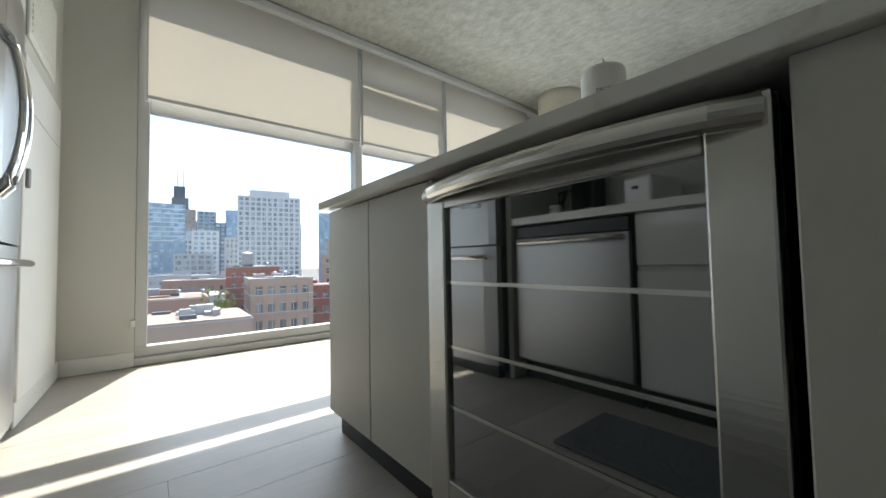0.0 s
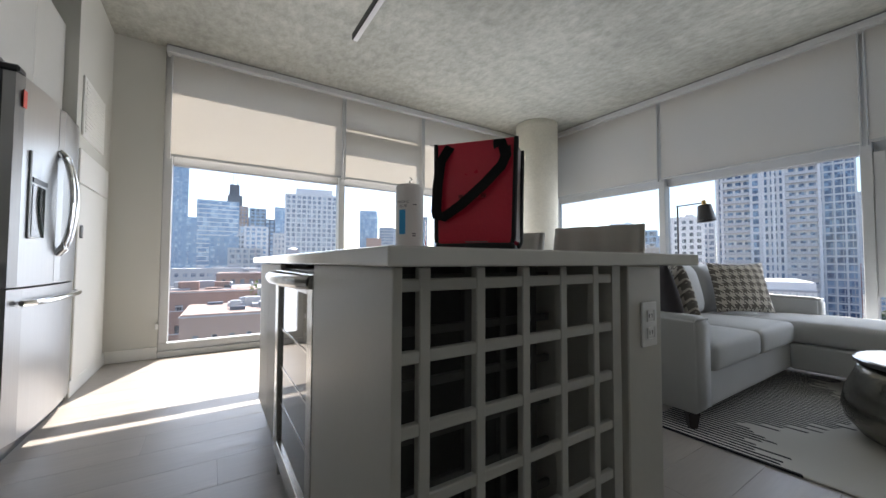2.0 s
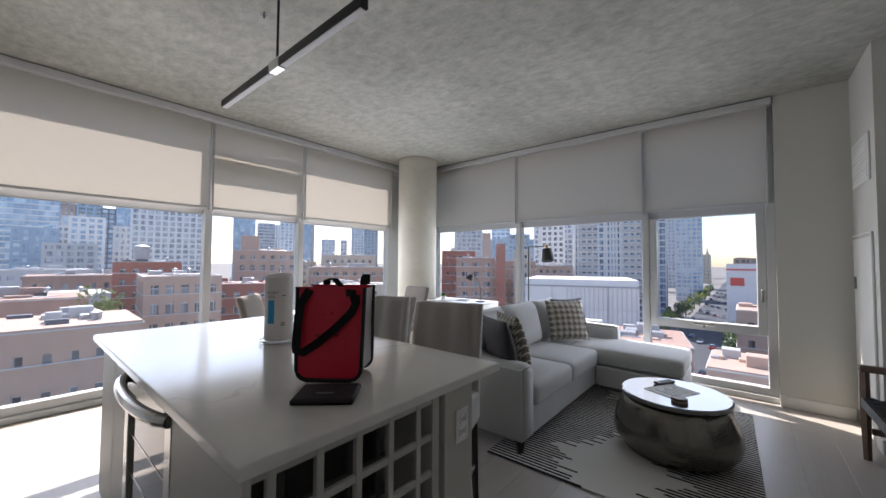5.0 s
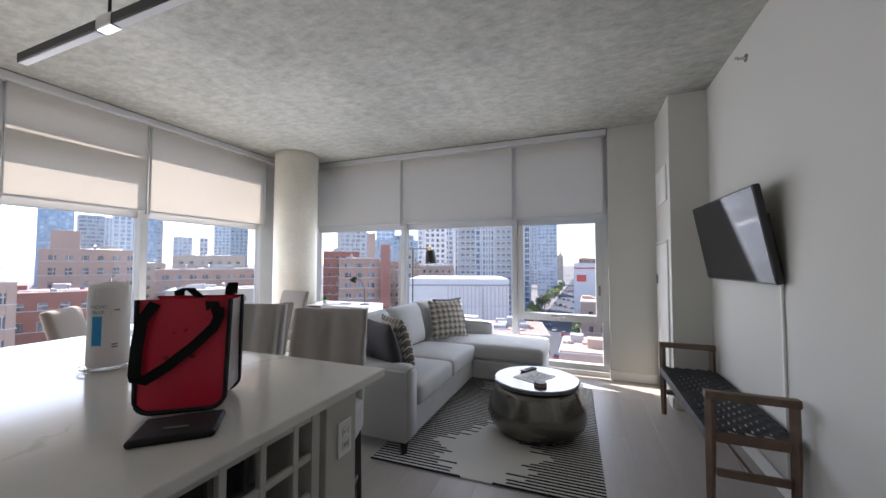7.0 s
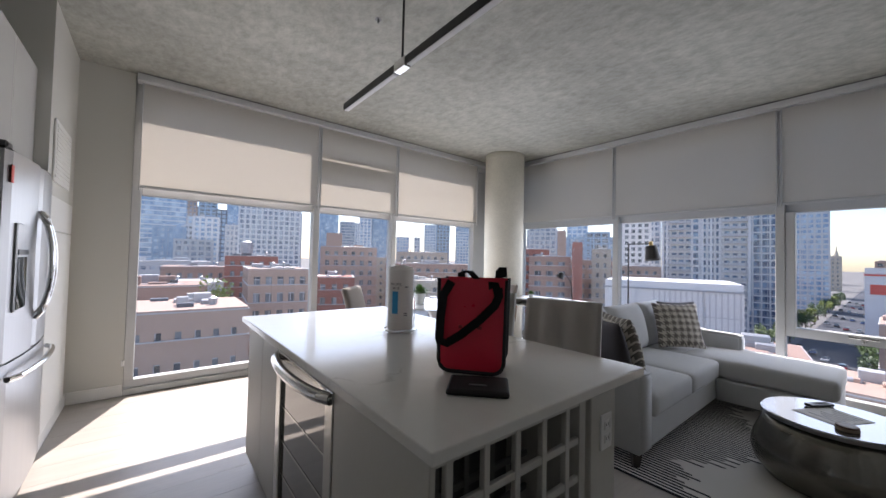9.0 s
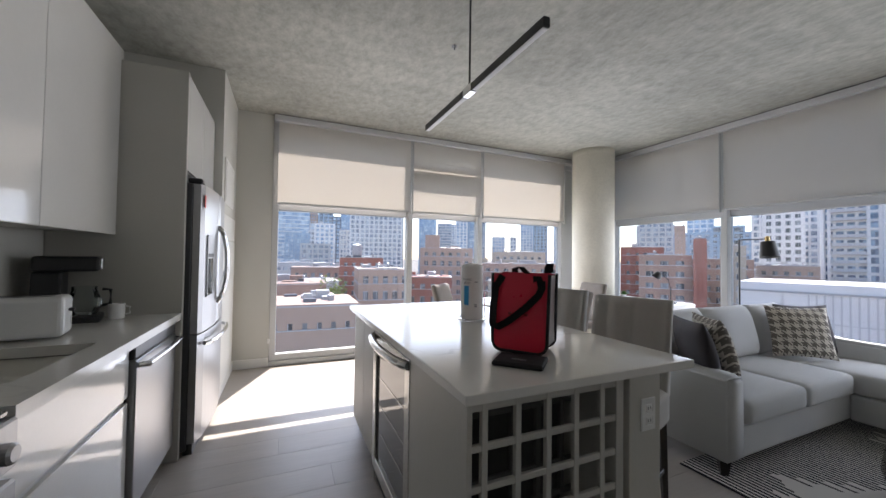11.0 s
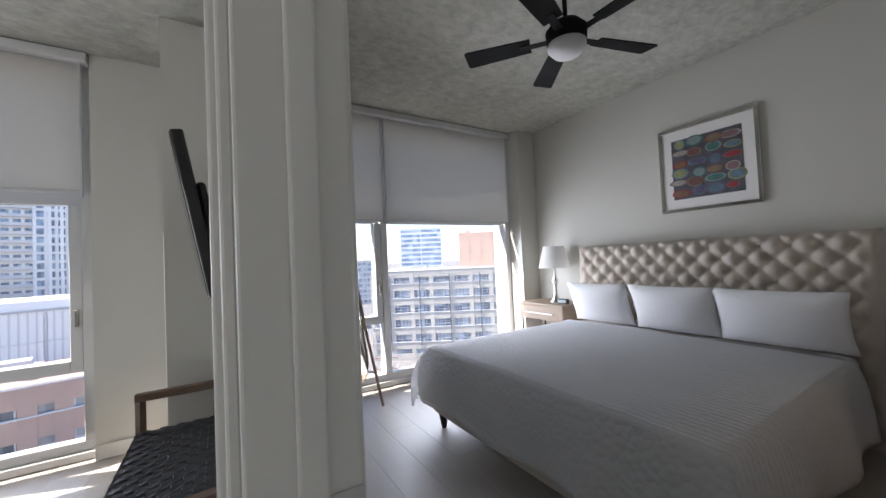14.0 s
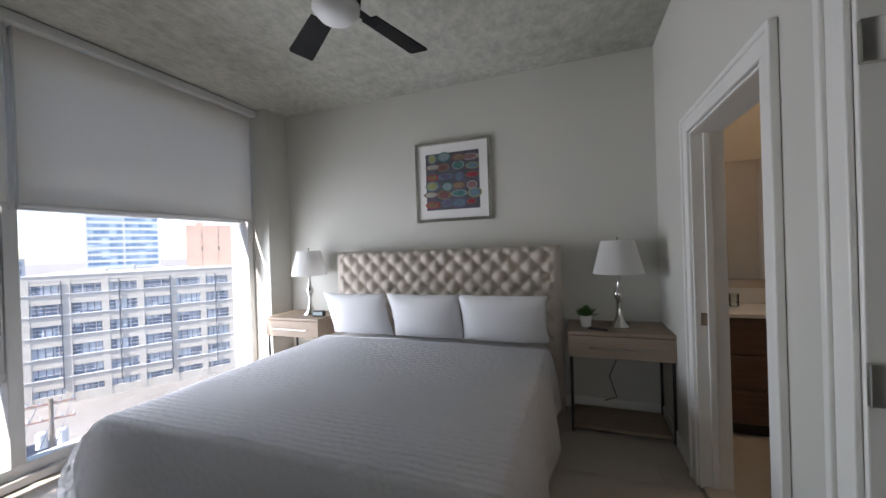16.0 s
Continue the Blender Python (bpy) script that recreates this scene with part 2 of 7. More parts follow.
def veined_quartz():
    """Polished white quartz with a few thin, broken grey veins."""
    m = mat("white quartz worktop", (0.70, 0.685, 0.645), 0.12, var=0.05, scale=2.5, bump=0.0, grain=25)
    n, l = m.node_tree.nodes, m.node_tree.links
    p = n["Principled BSDF"]
    ground = p.inputs["Base Color"].links[0].from_socket
    tc, a, b = n.new("ShaderNodeTexCoord"), n.new("ShaderNodeTexNoise"), n.new("ShaderNodeTexNoise")
    a.inputs["Scale"].default_value, a.inputs["Detail"].default_value, a.inputs["Distortion"].default_value = 1.1, 7.0, 0.5
    b.inputs["Scale"].default_value = 2.6
    l.new(tc.outputs["Object"], a.inputs["Vector"])
    l.new(tc.outputs["Object"], b.inputs["Vector"])
    off = math_node(n, l, 'ABSOLUTE', math_node(n, l, 'SUBTRACT', a.outputs[0], 0.5))
    thin, broken = n.new("ShaderNodeMapRange"), n.new("ShaderNodeMapRange")
    for k, lo, hi, x, y in ((thin, 0.0, 0.007, 1.0, 0.0), (broken, 0.5, 0.62, 0.0, 0.45)):
        for q, v in zip((1, 2, 3, 4), (lo, hi, x, y)):
            k.inputs[q].default_value = v
    l.new(off, thin.inputs[0])
    l.new(b.outputs[0], broken.inputs[0])
    mix = n.new("ShaderNodeMix")
    mix.data_type = 'RGBA'
    l.new(math_node(n, l, 'MULTIPLY', thin.outputs[0], broken.outputs[0]), mix.inputs[0])
    l.new(ground, mix.inputs[6])
    mix.inputs[7].default_value = (0.33, 0.31, 0.28, 1)
    l.new(mix.outputs[2], p.inputs["Base Color"])
    p.inputs["Specular IOR Level"].default_value = 0.35
    return m


def quilted_cotton():
    """White matelasse cotton: stitched rows and puffed cells as relief."""
    m = mat("white quilted cotton", (0.84, 0.835, 0.84), 0.95, var=0.025, scale=3, bump=0.0)
    n, l = m.node_tree.nodes, m.node_tree.links
    tc, w, v, q = n.new("ShaderNodeTexCoord"), n.new("ShaderNodeTexWave"), n.new("ShaderNodeTexVoronoi"), n.new("ShaderNodeTexNoise")
    w.bands_direction = 'Y'
    w.inputs["Scale"].default_value, w.inputs["Distortion"].default_value, w.inputs["Detail"].default_value = 9.0, 2.5, 2.0
    v.inputs["Scale"].default_value = 32.0
    q.inputs["Scale"].default_value = 7.0
    for k in (w, v, q):
        l.new(tc.outputs["Object"], k.inputs["Vector"])
    sum_ = math_node(n, l, 'ADD', math_node(n, l, 'MULTIPLY', w.outputs[1], 0.5), math_node(n, l, 'MULTIPLY', v.outputs["Distance"], -1.0))
    b = n.new("ShaderNodeBump")
    b.inputs["Strength"].default_value, b.inputs["Distance"].default_value = 0.5, 0.008
    l.new(math_node(n, l, 'MULTIPLY', sum_, math_node(n, l, 'ADD', q.outputs[0], 0.3)), b.inputs["Height"])
    l.new(b.outputs[0], m.node_tree.nodes["Principled BSDF"].inputs["Normal"])
    return m


WALL = mat("painted plaster", (0.57, 0.56, 0.51), 0.75, var=0.03, scale=1.2, bump=0.04, grain=220)
TRIM = mat("white trim paint", (0.74, 0.73, 0.69), 0.4, var=0.03, bump=0.02)
CONCRETE = concrete_material()
COLUMN = mat("cast concrete column", (0.6, 0.57, 0.48), 0.8, var=0.16, scale=2.0, bump=0.12, grain=40)
PLANK = mat("greige vinyl plank", (0.40, 0.365, 0.325), 0.42, var=0.14, scale=2.2, grain=14, bump=0.04, stretch=(0.5, 5, 1), each=0.25)
ALU = mat("window aluminium", (0.58, 0.585, 0.58), 0.4, var=0.05, bump=0.0)
ALU_DARK = mat("dark anodised rail", (0.25, 0.25, 0.25), 0.4, metal=0.6, var=0.05, bump=0.0)
PANE = glass_material("window glass", (0.87, 0.885, 0.895), 1.25, 0.006)
SHADE = fabric_screen("roller shade cloth", (0.76, 0.735, 0.69), 0.52)
STEEL = mat("brushed stainless steel", (0.37, 0.37, 0.37), 0.36, metal=1.0, var=0.06, scale=1.5, grain=120, bump=0.03, stretch=(1, 1, 0.02))
CHROME = mat("polished chrome", (0.75, 0.75, 0.75), 0.1, metal=1.0, var=0.03, bump=0.0)
NICKEL = mat("brushed nickel", (0.6, 0.59, 0.56), 0.22, metal=1.0, var=0.04, bump=0.0)
BLACK = mat("black plastic", (0.015, 0.015, 0.016), 0.35, var=0.15, bump=0.0)
BLACK_METAL = mat("black painted metal", (0.02, 0.02, 0.021), 0.4, var=0.15, bump=0.0)
DARK_GLASS = mat("dark appliance glass", (0.012, 0.018, 0.016), 0.03, var=0.1, bump=0.0)
DARK_GLASS.node_tree.nodes["Principled BSDF"].inputs["IOR"].default_value = 2.4
FAN_BLACK = mat("matt black fan blade", (0.007, 0.007, 0.007), 0.7, var=0.15, bump=0.0)
FAN_BLACK.node_tree.nodes["Principled BSDF"].inputs["Specular IOR Level"].default_value = 0.15
CAB = mat("grey cabinet laminate", (0.50, 0.485, 0.44), 0.42, var=0.04, scale=1.0, bump=0.01)
CAB_GLOSS = mat("glossy white cabinet front", (0.72, 0.71, 0.67), 0.12, var=0.03, bump=0.0, coat=0.5)
QUARTZ = veined_quartz()
RACK = mat("grey rack lattice", (0.47, 0.46, 0.42), 0.45, var=0.05, bump=0.0)
# dark colour stands in for the shade inside the open rack
RACK_SHADE = mat("rack interior shade", (0.055, 0.058, 0.056), 0.6, var=0.2, bump=0.0)
SOFA = mat("oatmeal sofa fabric", (0.56, 0.565, 0.56), 0.95, var=0.07, scale=3, bump=0.25, grain=260, sheen=0.2)
CHAIR_F = mat("pale grey stool fabric", (0.40, 0.38, 0.345), 0.85, var=0.1, scale=4, bump=0.2, grain=240, sheen=0.3)
CHARCOAL = mat("charcoal velvet", (0.05, 0.044, 0.048), 0.9, var=0.3, scale=5, bump=0.15, grain=200, sheen=0.12)
ESPRESSO = mat("espresso stained wood", (0.028, 0.02, 0.017), 0.35, var=0.2, bump=0.02)
WALNUT = mat("grey-brown walnut", (0.15, 0.095, 0.065), 0.5, var=0.3, scale=4, grain=40, bump=0.08, stretch=(0.3, 3, 3))
OAKGREY = mat("weathered oak", (0.27, 0.205, 0.15), 0.55, var=0.25, scale=3, grain=35, bump=0.08, stretch=(0.4, 4, 4))
STRAP = mat("dark woven leather", (0.075, 0.079, 0.086), 0.5, var=0.3, bump=0.1, each=0.5)
HAMMERED = mat("hammered pewter", (0.20, 0.19, 0.165), 0.22, metal=1.0, var=0.10, scale=8, bump=0.16, grain=42)
RED = mat("red laminated bag", (0.60, 0.012, 0.04), 0.30, var=0.1, bump=0.15, grain=260)
BAGBLACK = mat("black webbing", (0.007, 0.006, 0.007), 0.7, var=0.2, bump=0.1)
PAPER = mat("white paper", (0.78, 0.765, 0.74), 0.85, var=0.03, bump=0.15, grain=90)
BLUE = mat("blue print", (0.03, 0.32, 0.62), 0.6, var=0.05, bump=0.0)
GREYPRINT = mat("grey print", (0.16, 0.16, 0.17), 0.7, bump=0.0)
REDPRINT = mat("red label print", (0.72, 0.12, 0.09), 0.6, bump=0.0)
WHITE = mat("white lacquer", (0.76, 0.755, 0.74), 0.3, var=0.03, bump=0.0)
SPREAD = quilted_cotton()
LINEN = mat("white pillow cotton", (0.78, 0.775, 0.78), 0.9, var=0.03, scale=5, bump=0.12, grain=30)
TUFT = mat("beige tufted linen", (0.50, 0.44, 0.375), 0.92, var=0.07, scale=4, bump=0.2, grain=260, sheen=0.2)
LAMPSHADE = fabric_screen("white lamp shade", (0.75, 0.74, 0.72), 0.35)
MIRROR = mat("mirror glass", (0.9, 0.9, 0.9), 0.01, metal=1.0, var=0.0, bump=0.0)
LEAF = mat("green leaf", (0.07, 0.17, 0.035), 0.5, var=0.35, scale=20, bump=0.0, each=0.6)
HOUND = houndstooth_material()
RUG = rug_material()
SCREEN = mat("television screen", (0.01, 0.01, 0.011), 0.05, var=0.0, bump=0.0)
SCREEN.node_tree.nodes["Principled BSDF"].inputs["Specular IOR Level"].default_value = 0.25
CLEAR = glass_material("clear glass", (0.92, 0.95, 0.94), 1.4)
DIFFUSER = mat("white diffuser", (0.75, 0.75, 0.74), 0.5, var=0.02, bump=0.0)
TILE = mat("beige tile", (0.55, 0.51, 0.45), 0.35, var=0.08, bump=0.02)
BATHWOOD = mat("dark striped wood veneer", (0.13, 0.075, 0.05), 0.45, var=0.45, scale=6, grain=20, bump=0.03, stretch=(0.4, 0.4, 9))
MAT_GREY = mat("grey woven mat", (0.12, 0.13, 0.14), 0.95, var=0.3, scale=30, bump=0.3)


# ---- mesh helpers ----
def mesh_object(name, bm, material, smooth=False):
    me = bpy.data.meshes.new(name)
    bm.normal_update()
    bm.to_mesh(me)
    bm.free()
    if material is not None:
        me.materials.append(material)
    if smooth:
        for f in me.polygons:
            f.use_smooth = True
    return new(name, me)


def part(name, bm, material, parent, label="", smooth=False):
    ob = mesh_object(name, bm, material, smooth)
    ob.parent = parent
    if label:
        tagged(ob, label)
    return ob


def share(name, source, parent, m):
    """One more piece on the same mesh."""
    ob = new(name, source.data)
    ob.parent = parent
    ob.matrix_basis = m
    return ob


def thing(name, at, label, category, group="", rz=0.0):
    ob = new(name)
    ob.empty_display_size = 0.1
    ob.matrix_basis = pose(*at, 0, 0, rz)
    return tagged(ob, label, category, group)


def add_box(bm, x0, y0, z0, x1, y1, z1, m=None):
    vs = [bm.verts.new(Vector(c) if m is None else m @ Vector(c)) for c in
          ((x0, y0, z0), (x1, y0, z0), (x1, y1, z0), (x0, y1, z0), (x0, y0, z1), (x1, y0, z1), (x1, y1, z1), (x0, y1, z1))]
    for q in ((3, 2, 1, 0), (4, 5, 6, 7), (0, 1, 5, 4), (1, 2, 6, 5), (2, 3, 7, 6), (3, 0, 4, 7)):
        bm.faces.new([vs[i] for i in q])
    return bm


def box(*c):
    return add_box(bmesh.new(), *c)


def rbox(x0, y0, z0, x1, y1, z1, r=0.006, seg=2):
    bm = box(x0, y0, z0, x1, y1, z1)
    bmesh.ops.bevel(bm, geom=bm.edges[:], offset=r, segments=seg, affect='EDGES', profile=0.5)
    return bm


def add_lathe(bm, profile, at=(0, 0, 0), seg=32, m=None):
    rings = []
    for r, z in profile:
        ring = []
        for i in range(seg):
            a = 2 * math.pi * i / seg
            v = Vector((at[0] + max(r, 1e-4) * math.cos(a), at[1] + max(r, 1e-4) * math.sin(a), at[2] + z))
            ring.append(bm.verts.new(v if m is None else m @ v))
        rings.append(ring)
    for a, b in zip(rings, rings[1:]):
        for i in range(seg):
            j = (i + 1) % seg
            bm.faces.new((a[i], a[j], b[j], b[i]))
    bm.faces.new(rings[0][::-1])
    bm.faces.new(rings[-1])
    return bm


def lathe(profile, at=(0, 0, 0), seg=32, m=None):
    return add_lathe(bmesh.new(), profile, at, seg, m)


def add_tube(bm, points, radius, seg=10, flat=1.0):
    pts = [Vector(p) for p in points]
    rings = []
    for i, p in enumerate(pts):
        d = (pts[min(i + 1, len(pts) - 1)] - pts[max(i - 1, 0)]).normalized()
        up = Vector((0, 0, 1)) if abs(d.z) < 0.95 else Vector((0, 1, 0))
        u = d.cross(up).normalized()
        v = u.cross(d)
        rad = radius[i] if isinstance(radius, (list, tuple)) else radius
        rings.append([bm.verts.new(p + rad * (math.cos(2 * math.pi * k / seg) * u + flat * math.sin(2 * math.pi * k / seg) * v)) for k in range(seg)])
    for a, b in zip(rings, rings[1:]):
        for i in range(seg):
            j = (i + 1) % seg
            bm.faces.new((a[i], b[i], b[j], a[j]))
    bm.faces.new(rings[0])
    bm.faces.new(rings[-1][::-1])
    return bm


def tube(points, radius, seg=10, flat=1.0):
    return add_tube(bmesh.new(), points, radius, seg, flat)


def cushion(w, h, d, n=14, corner=0.14, pinch=2.2):
    """A stuffed pillow in the xz plane, w wide, h high, d thick, standing on z = 0."""
    bm = bmesh.new()
    grids = []
    for side in (1, -1):
        g = []
        for i in range(n + 1):
            row = []
            for j in range(n + 1):
                u, v = 2 * i / n - 1, 2 * j / n - 1
                t = max(0.0, (1 - abs(u) ** pinch)) ** 0.55 * max(0.0, (1 - abs(v) ** pinch)) ** 0.55
                pull = 1 - corner * 0.5 * (1 - abs(u) ** 2) * abs(v) ** 4, 1 - corner * 0.5 * (1 - abs(v) ** 2) * abs(u) ** 4
                wob = 0.012 * d * noise.noise(Vector((u * 2.1, v * 2.1, side + w * 9)))
                row.append(bm.verts.new((u * w / 2 * pull[1], side * (d / 2 * t + wob), (v * pull[0] + 1) * h / 2)))
            g.append(row)
        grids.append(g)
    for g, flip in zip(grids, (False, True)):
        for i in range(n):
            for j in range(n):
                q = [g[i][j], g[i + 1][j], g[i + 1][j + 1], g[i][j + 1]]
                bm.faces.new(q[::-1] if not flip else q)
    bmesh.ops.remove_doubles(bm, verts=bm.verts[:], dist=0.0015)
    return bm


def soft_box(x0, y0, z0, x1, y1, z1, r=0.04, crown=0.02, n=8):
    """An upholstered block: rounded edges and a slightly crowned top."""
    bm = rbox(x0, y0, z0, x1, y1, z1, r, 3)
    bmesh.ops.subdivide_edges(bm, edges=[e for e in bm.edges if e.calc_length() > 0.15], cuts=n, use_grid_fill=True)
    cx, cy = (x0 + x1) / 2, (y0 + y1) / 2
    for v in bm.verts:
        if v.co.z > z1 - r - 1e-4:
            u, w = (v.co.x - cx) / (x1 - x0) * 2, (v.co.y - cy) / (y1 - y0) * 2
            v.co.z += crown * max(0, 1 - u * u) * max(0, 1 - w * w) + 0.003 * noise.noise(v.co * 7)
    return bm


# ---- structure ----
CEIL = 2.93
N, E = 4.2, 5.75          # inner faces of the two glazed walls
TVY = -1.36               # wall between living room and bedroom
BEDS = -4.93              # bedroom's headboard wall
WEST = -0.32


def structure(name, bm, material, label, category, smooth=False):
    return tagged(mesh_object(name, bm, material, smooth), label, category, kind="structure")


floor_slab = structure("floor", box(-2.0, -5.6, -0.30, 6.05, 4.5, -0.004), mat("floor screed", (0.25, 0.24, 0.22), 0.8), "greige wood-look plank floor through both rooms", "floor")
bm = box(-2.0, -5.6, CEIL, 6.18, 4.43, CEIL + 0.3)
structure("ceiling", bm, CONCRETE, "raw board-marked grey concrete ceiling slab", "ceiling")

# outer walls that close the flat
structure("wall_west", box(-0.47, -2.0, 0, WEST, 3.3, CEIL), WALL, "cream painted kitchen back wall", "wall")
structure("wall_back", box(-2.0, TVY - 0.12, 0, 1.78, TVY, CEIL), WALL, "cream painted wall behind the kitchen", "wall")
bm = box(2.63, TVY - 0.12, 0, E + 0.15, TVY, CEIL)
structure("wall_television", bm, WALL, "cream painted wall that carries the television", "wall")
structure("wall_over_door", box(1.78, TVY - 0.12, 2.08, 2.63, TVY, CEIL), WALL, "cream painted wall above the bedroom doorway", "wall")
structure("wall_pier_kitchen", box(0.39, 4.2, 0, 0.76, 4.5, CEIL), WALL, "cream painted pier beside the kitchen window", "wall")
bm = box(WEST, 3.26, 0, 0.39, 4.5, CEIL)
structure("wall_closet_kitchen", bm, WALL, "cream painted closet wall beside the refrigerator", "wall")
bm = box(5.70, TVY, 0, 6.1, -0.56, CEIL)
structure("wall_pier_living", bm, WALL, "cream painted pier at the end of the windows", "wall")
bm = box(4.98, TVY + 0.002, 0, 5.698, -1.05, CEIL)
structure("wall_closet_living", bm, WALL, "cream painted boxed-out service closet", "wall")
bm = box(5.55, BEDS, 0, 6.1, -4.63, CEIL)
structure("wall_pier_bedroom", bm, WALL, "cream painted pier at the bedroom corner", "wall")
structure("wall_headboard", box(1.73, BEDS - 0.15, 0, 6.1, BEDS, CEIL), WALL, "cream painted wall behind the bed", "wall")
# bedroom's west wall, with the bathroom's opening and a closet's opening
structure("wall_bath_south", box(1.73, BEDS, 0, 1.88, -4.06, CEIL), WALL, "cream painted wall beside the bathroom door", "wall")
structure("wall_bath_over", box(1.73, -4.06, 2.0, 1.88, -3.21, CEIL), WALL, "cream painted wall over the bathroom door", "wall")
structure("wall_bath_north", box(1.73, -3.21, 0, 1.88, -2.80, CEIL), WALL, "cream painted wall between two doorways", "wall")
structure("wall_closet_over", box(1.73, -2.80, 2.0, 1.88, -1.95, CEIL), WALL, "cream painted wall over the closet door", "wall")
structure("wall_closet_north", box(1.73, -1.95, 0, 1.88, TVY - 0.12, CEIL), WALL, "cream painted wall by the bedroom door", "wall")
# bathroom shell
structure("wall_bathroom_back", box(0.2, -5.3, 0, 0.3, -2.9, CEIL), TILE, "beige bathroom wall", "wall")
structure("wall_bathroom_south", box(0.3, -5.3, 0, 1.73, -5.2, CEIL), TILE, "beige bathroom wall over the vanity", "wall")
structure("wall_bathroom_north", box(0.3, -3.0, 0, 1.73, -2.9, CEIL), TILE, "beige bathroom wall", "wall")
# wall added out of view so the open closet stays dark
structure("wall_closet_light_stop", box(0.9, -2.9, 0, 1.0, TVY - 0.12, CEIL), WALL, "unseen added wall that keeps light out of the closet", "wall")
structure("floor_bathroom", box(0.3, -5.2, 0.0, 1.735, -3.0, 0.012), TILE, "pale bathroom tile floor", "floor")

# round column in the corner
col = structure("column", lathe([(0.30, 0.0), (0.30, CEIL - 0.10), (0.297, CEIL - 0.09), (0.30, CEIL - 0.08), (0.30, CEIL + 0.01)], (5.2, 3.66, 0), 64), COLUMN, "round cast concrete column between the window walls", "column", True)
col_base = structure("column_baseboard", lathe([(0.306, 0), (0.325, 0), (0.325, 0.10), (0.318, 0.11), (0.306, 0.11)], (5.2, 3.66, 0), 64), TRIM, "white baseboard ring round the column", "baseboard", True)


def baseboard(x0, y0, x1, y1, side):
    """A board 0.105 high along a wall's face, standing out by side (dx, dy)."""
    a, b = Vector((x0, y0)), Vector((x1, y1))
    s = Vector(side) * 0.014
    lo = (min(a.x, b.x, a.x + s.x, b.x + s.x), min(a.y, b.y, a.y + s.y, b.y + s.y))
    hi = (max(a.x, b.x, a.x + s.x, b.x + s.x), max(a.y, b.y, a.y + s.y, b.y + s.y))
    structure("baseboard", rbox(*lo, 0.001, *hi, 0.105, 0.004, 1), TRIM, "white painted baseboard", "baseboard")


for c in ((0.404, 4.199, 0.76, 4.199, (0, -1)), (0.391, 3.27, 0.391, 4.2, (1, 0)), (2.73, TVY + 0.001, 4.966, TVY + 0.001, (0, 1)), (4.979, TVY + 0.02, 4.979, -1.05, (-1, 0)),
          (4.98, -1.049, 5.13, -1.049, (0, 1)), (5.699, -1.03, 5.699, -0.56, (-1, 0)), (1.9, BEDS + 0.001, 5.535, BEDS + 0.001, (0, 1)), (1.881, BEDS, 1.881, -4.16, (1, 0)),
          (5.549, BEDS + 0.02, 5.549, -4.63, (-1, 0)), (1.881, -3.11, 1.881, -2.9, (1, 0)), (2.8, TVY - 0.121, 5.7, TVY - 0.121, (0, -1))):
    baseboard(*c)


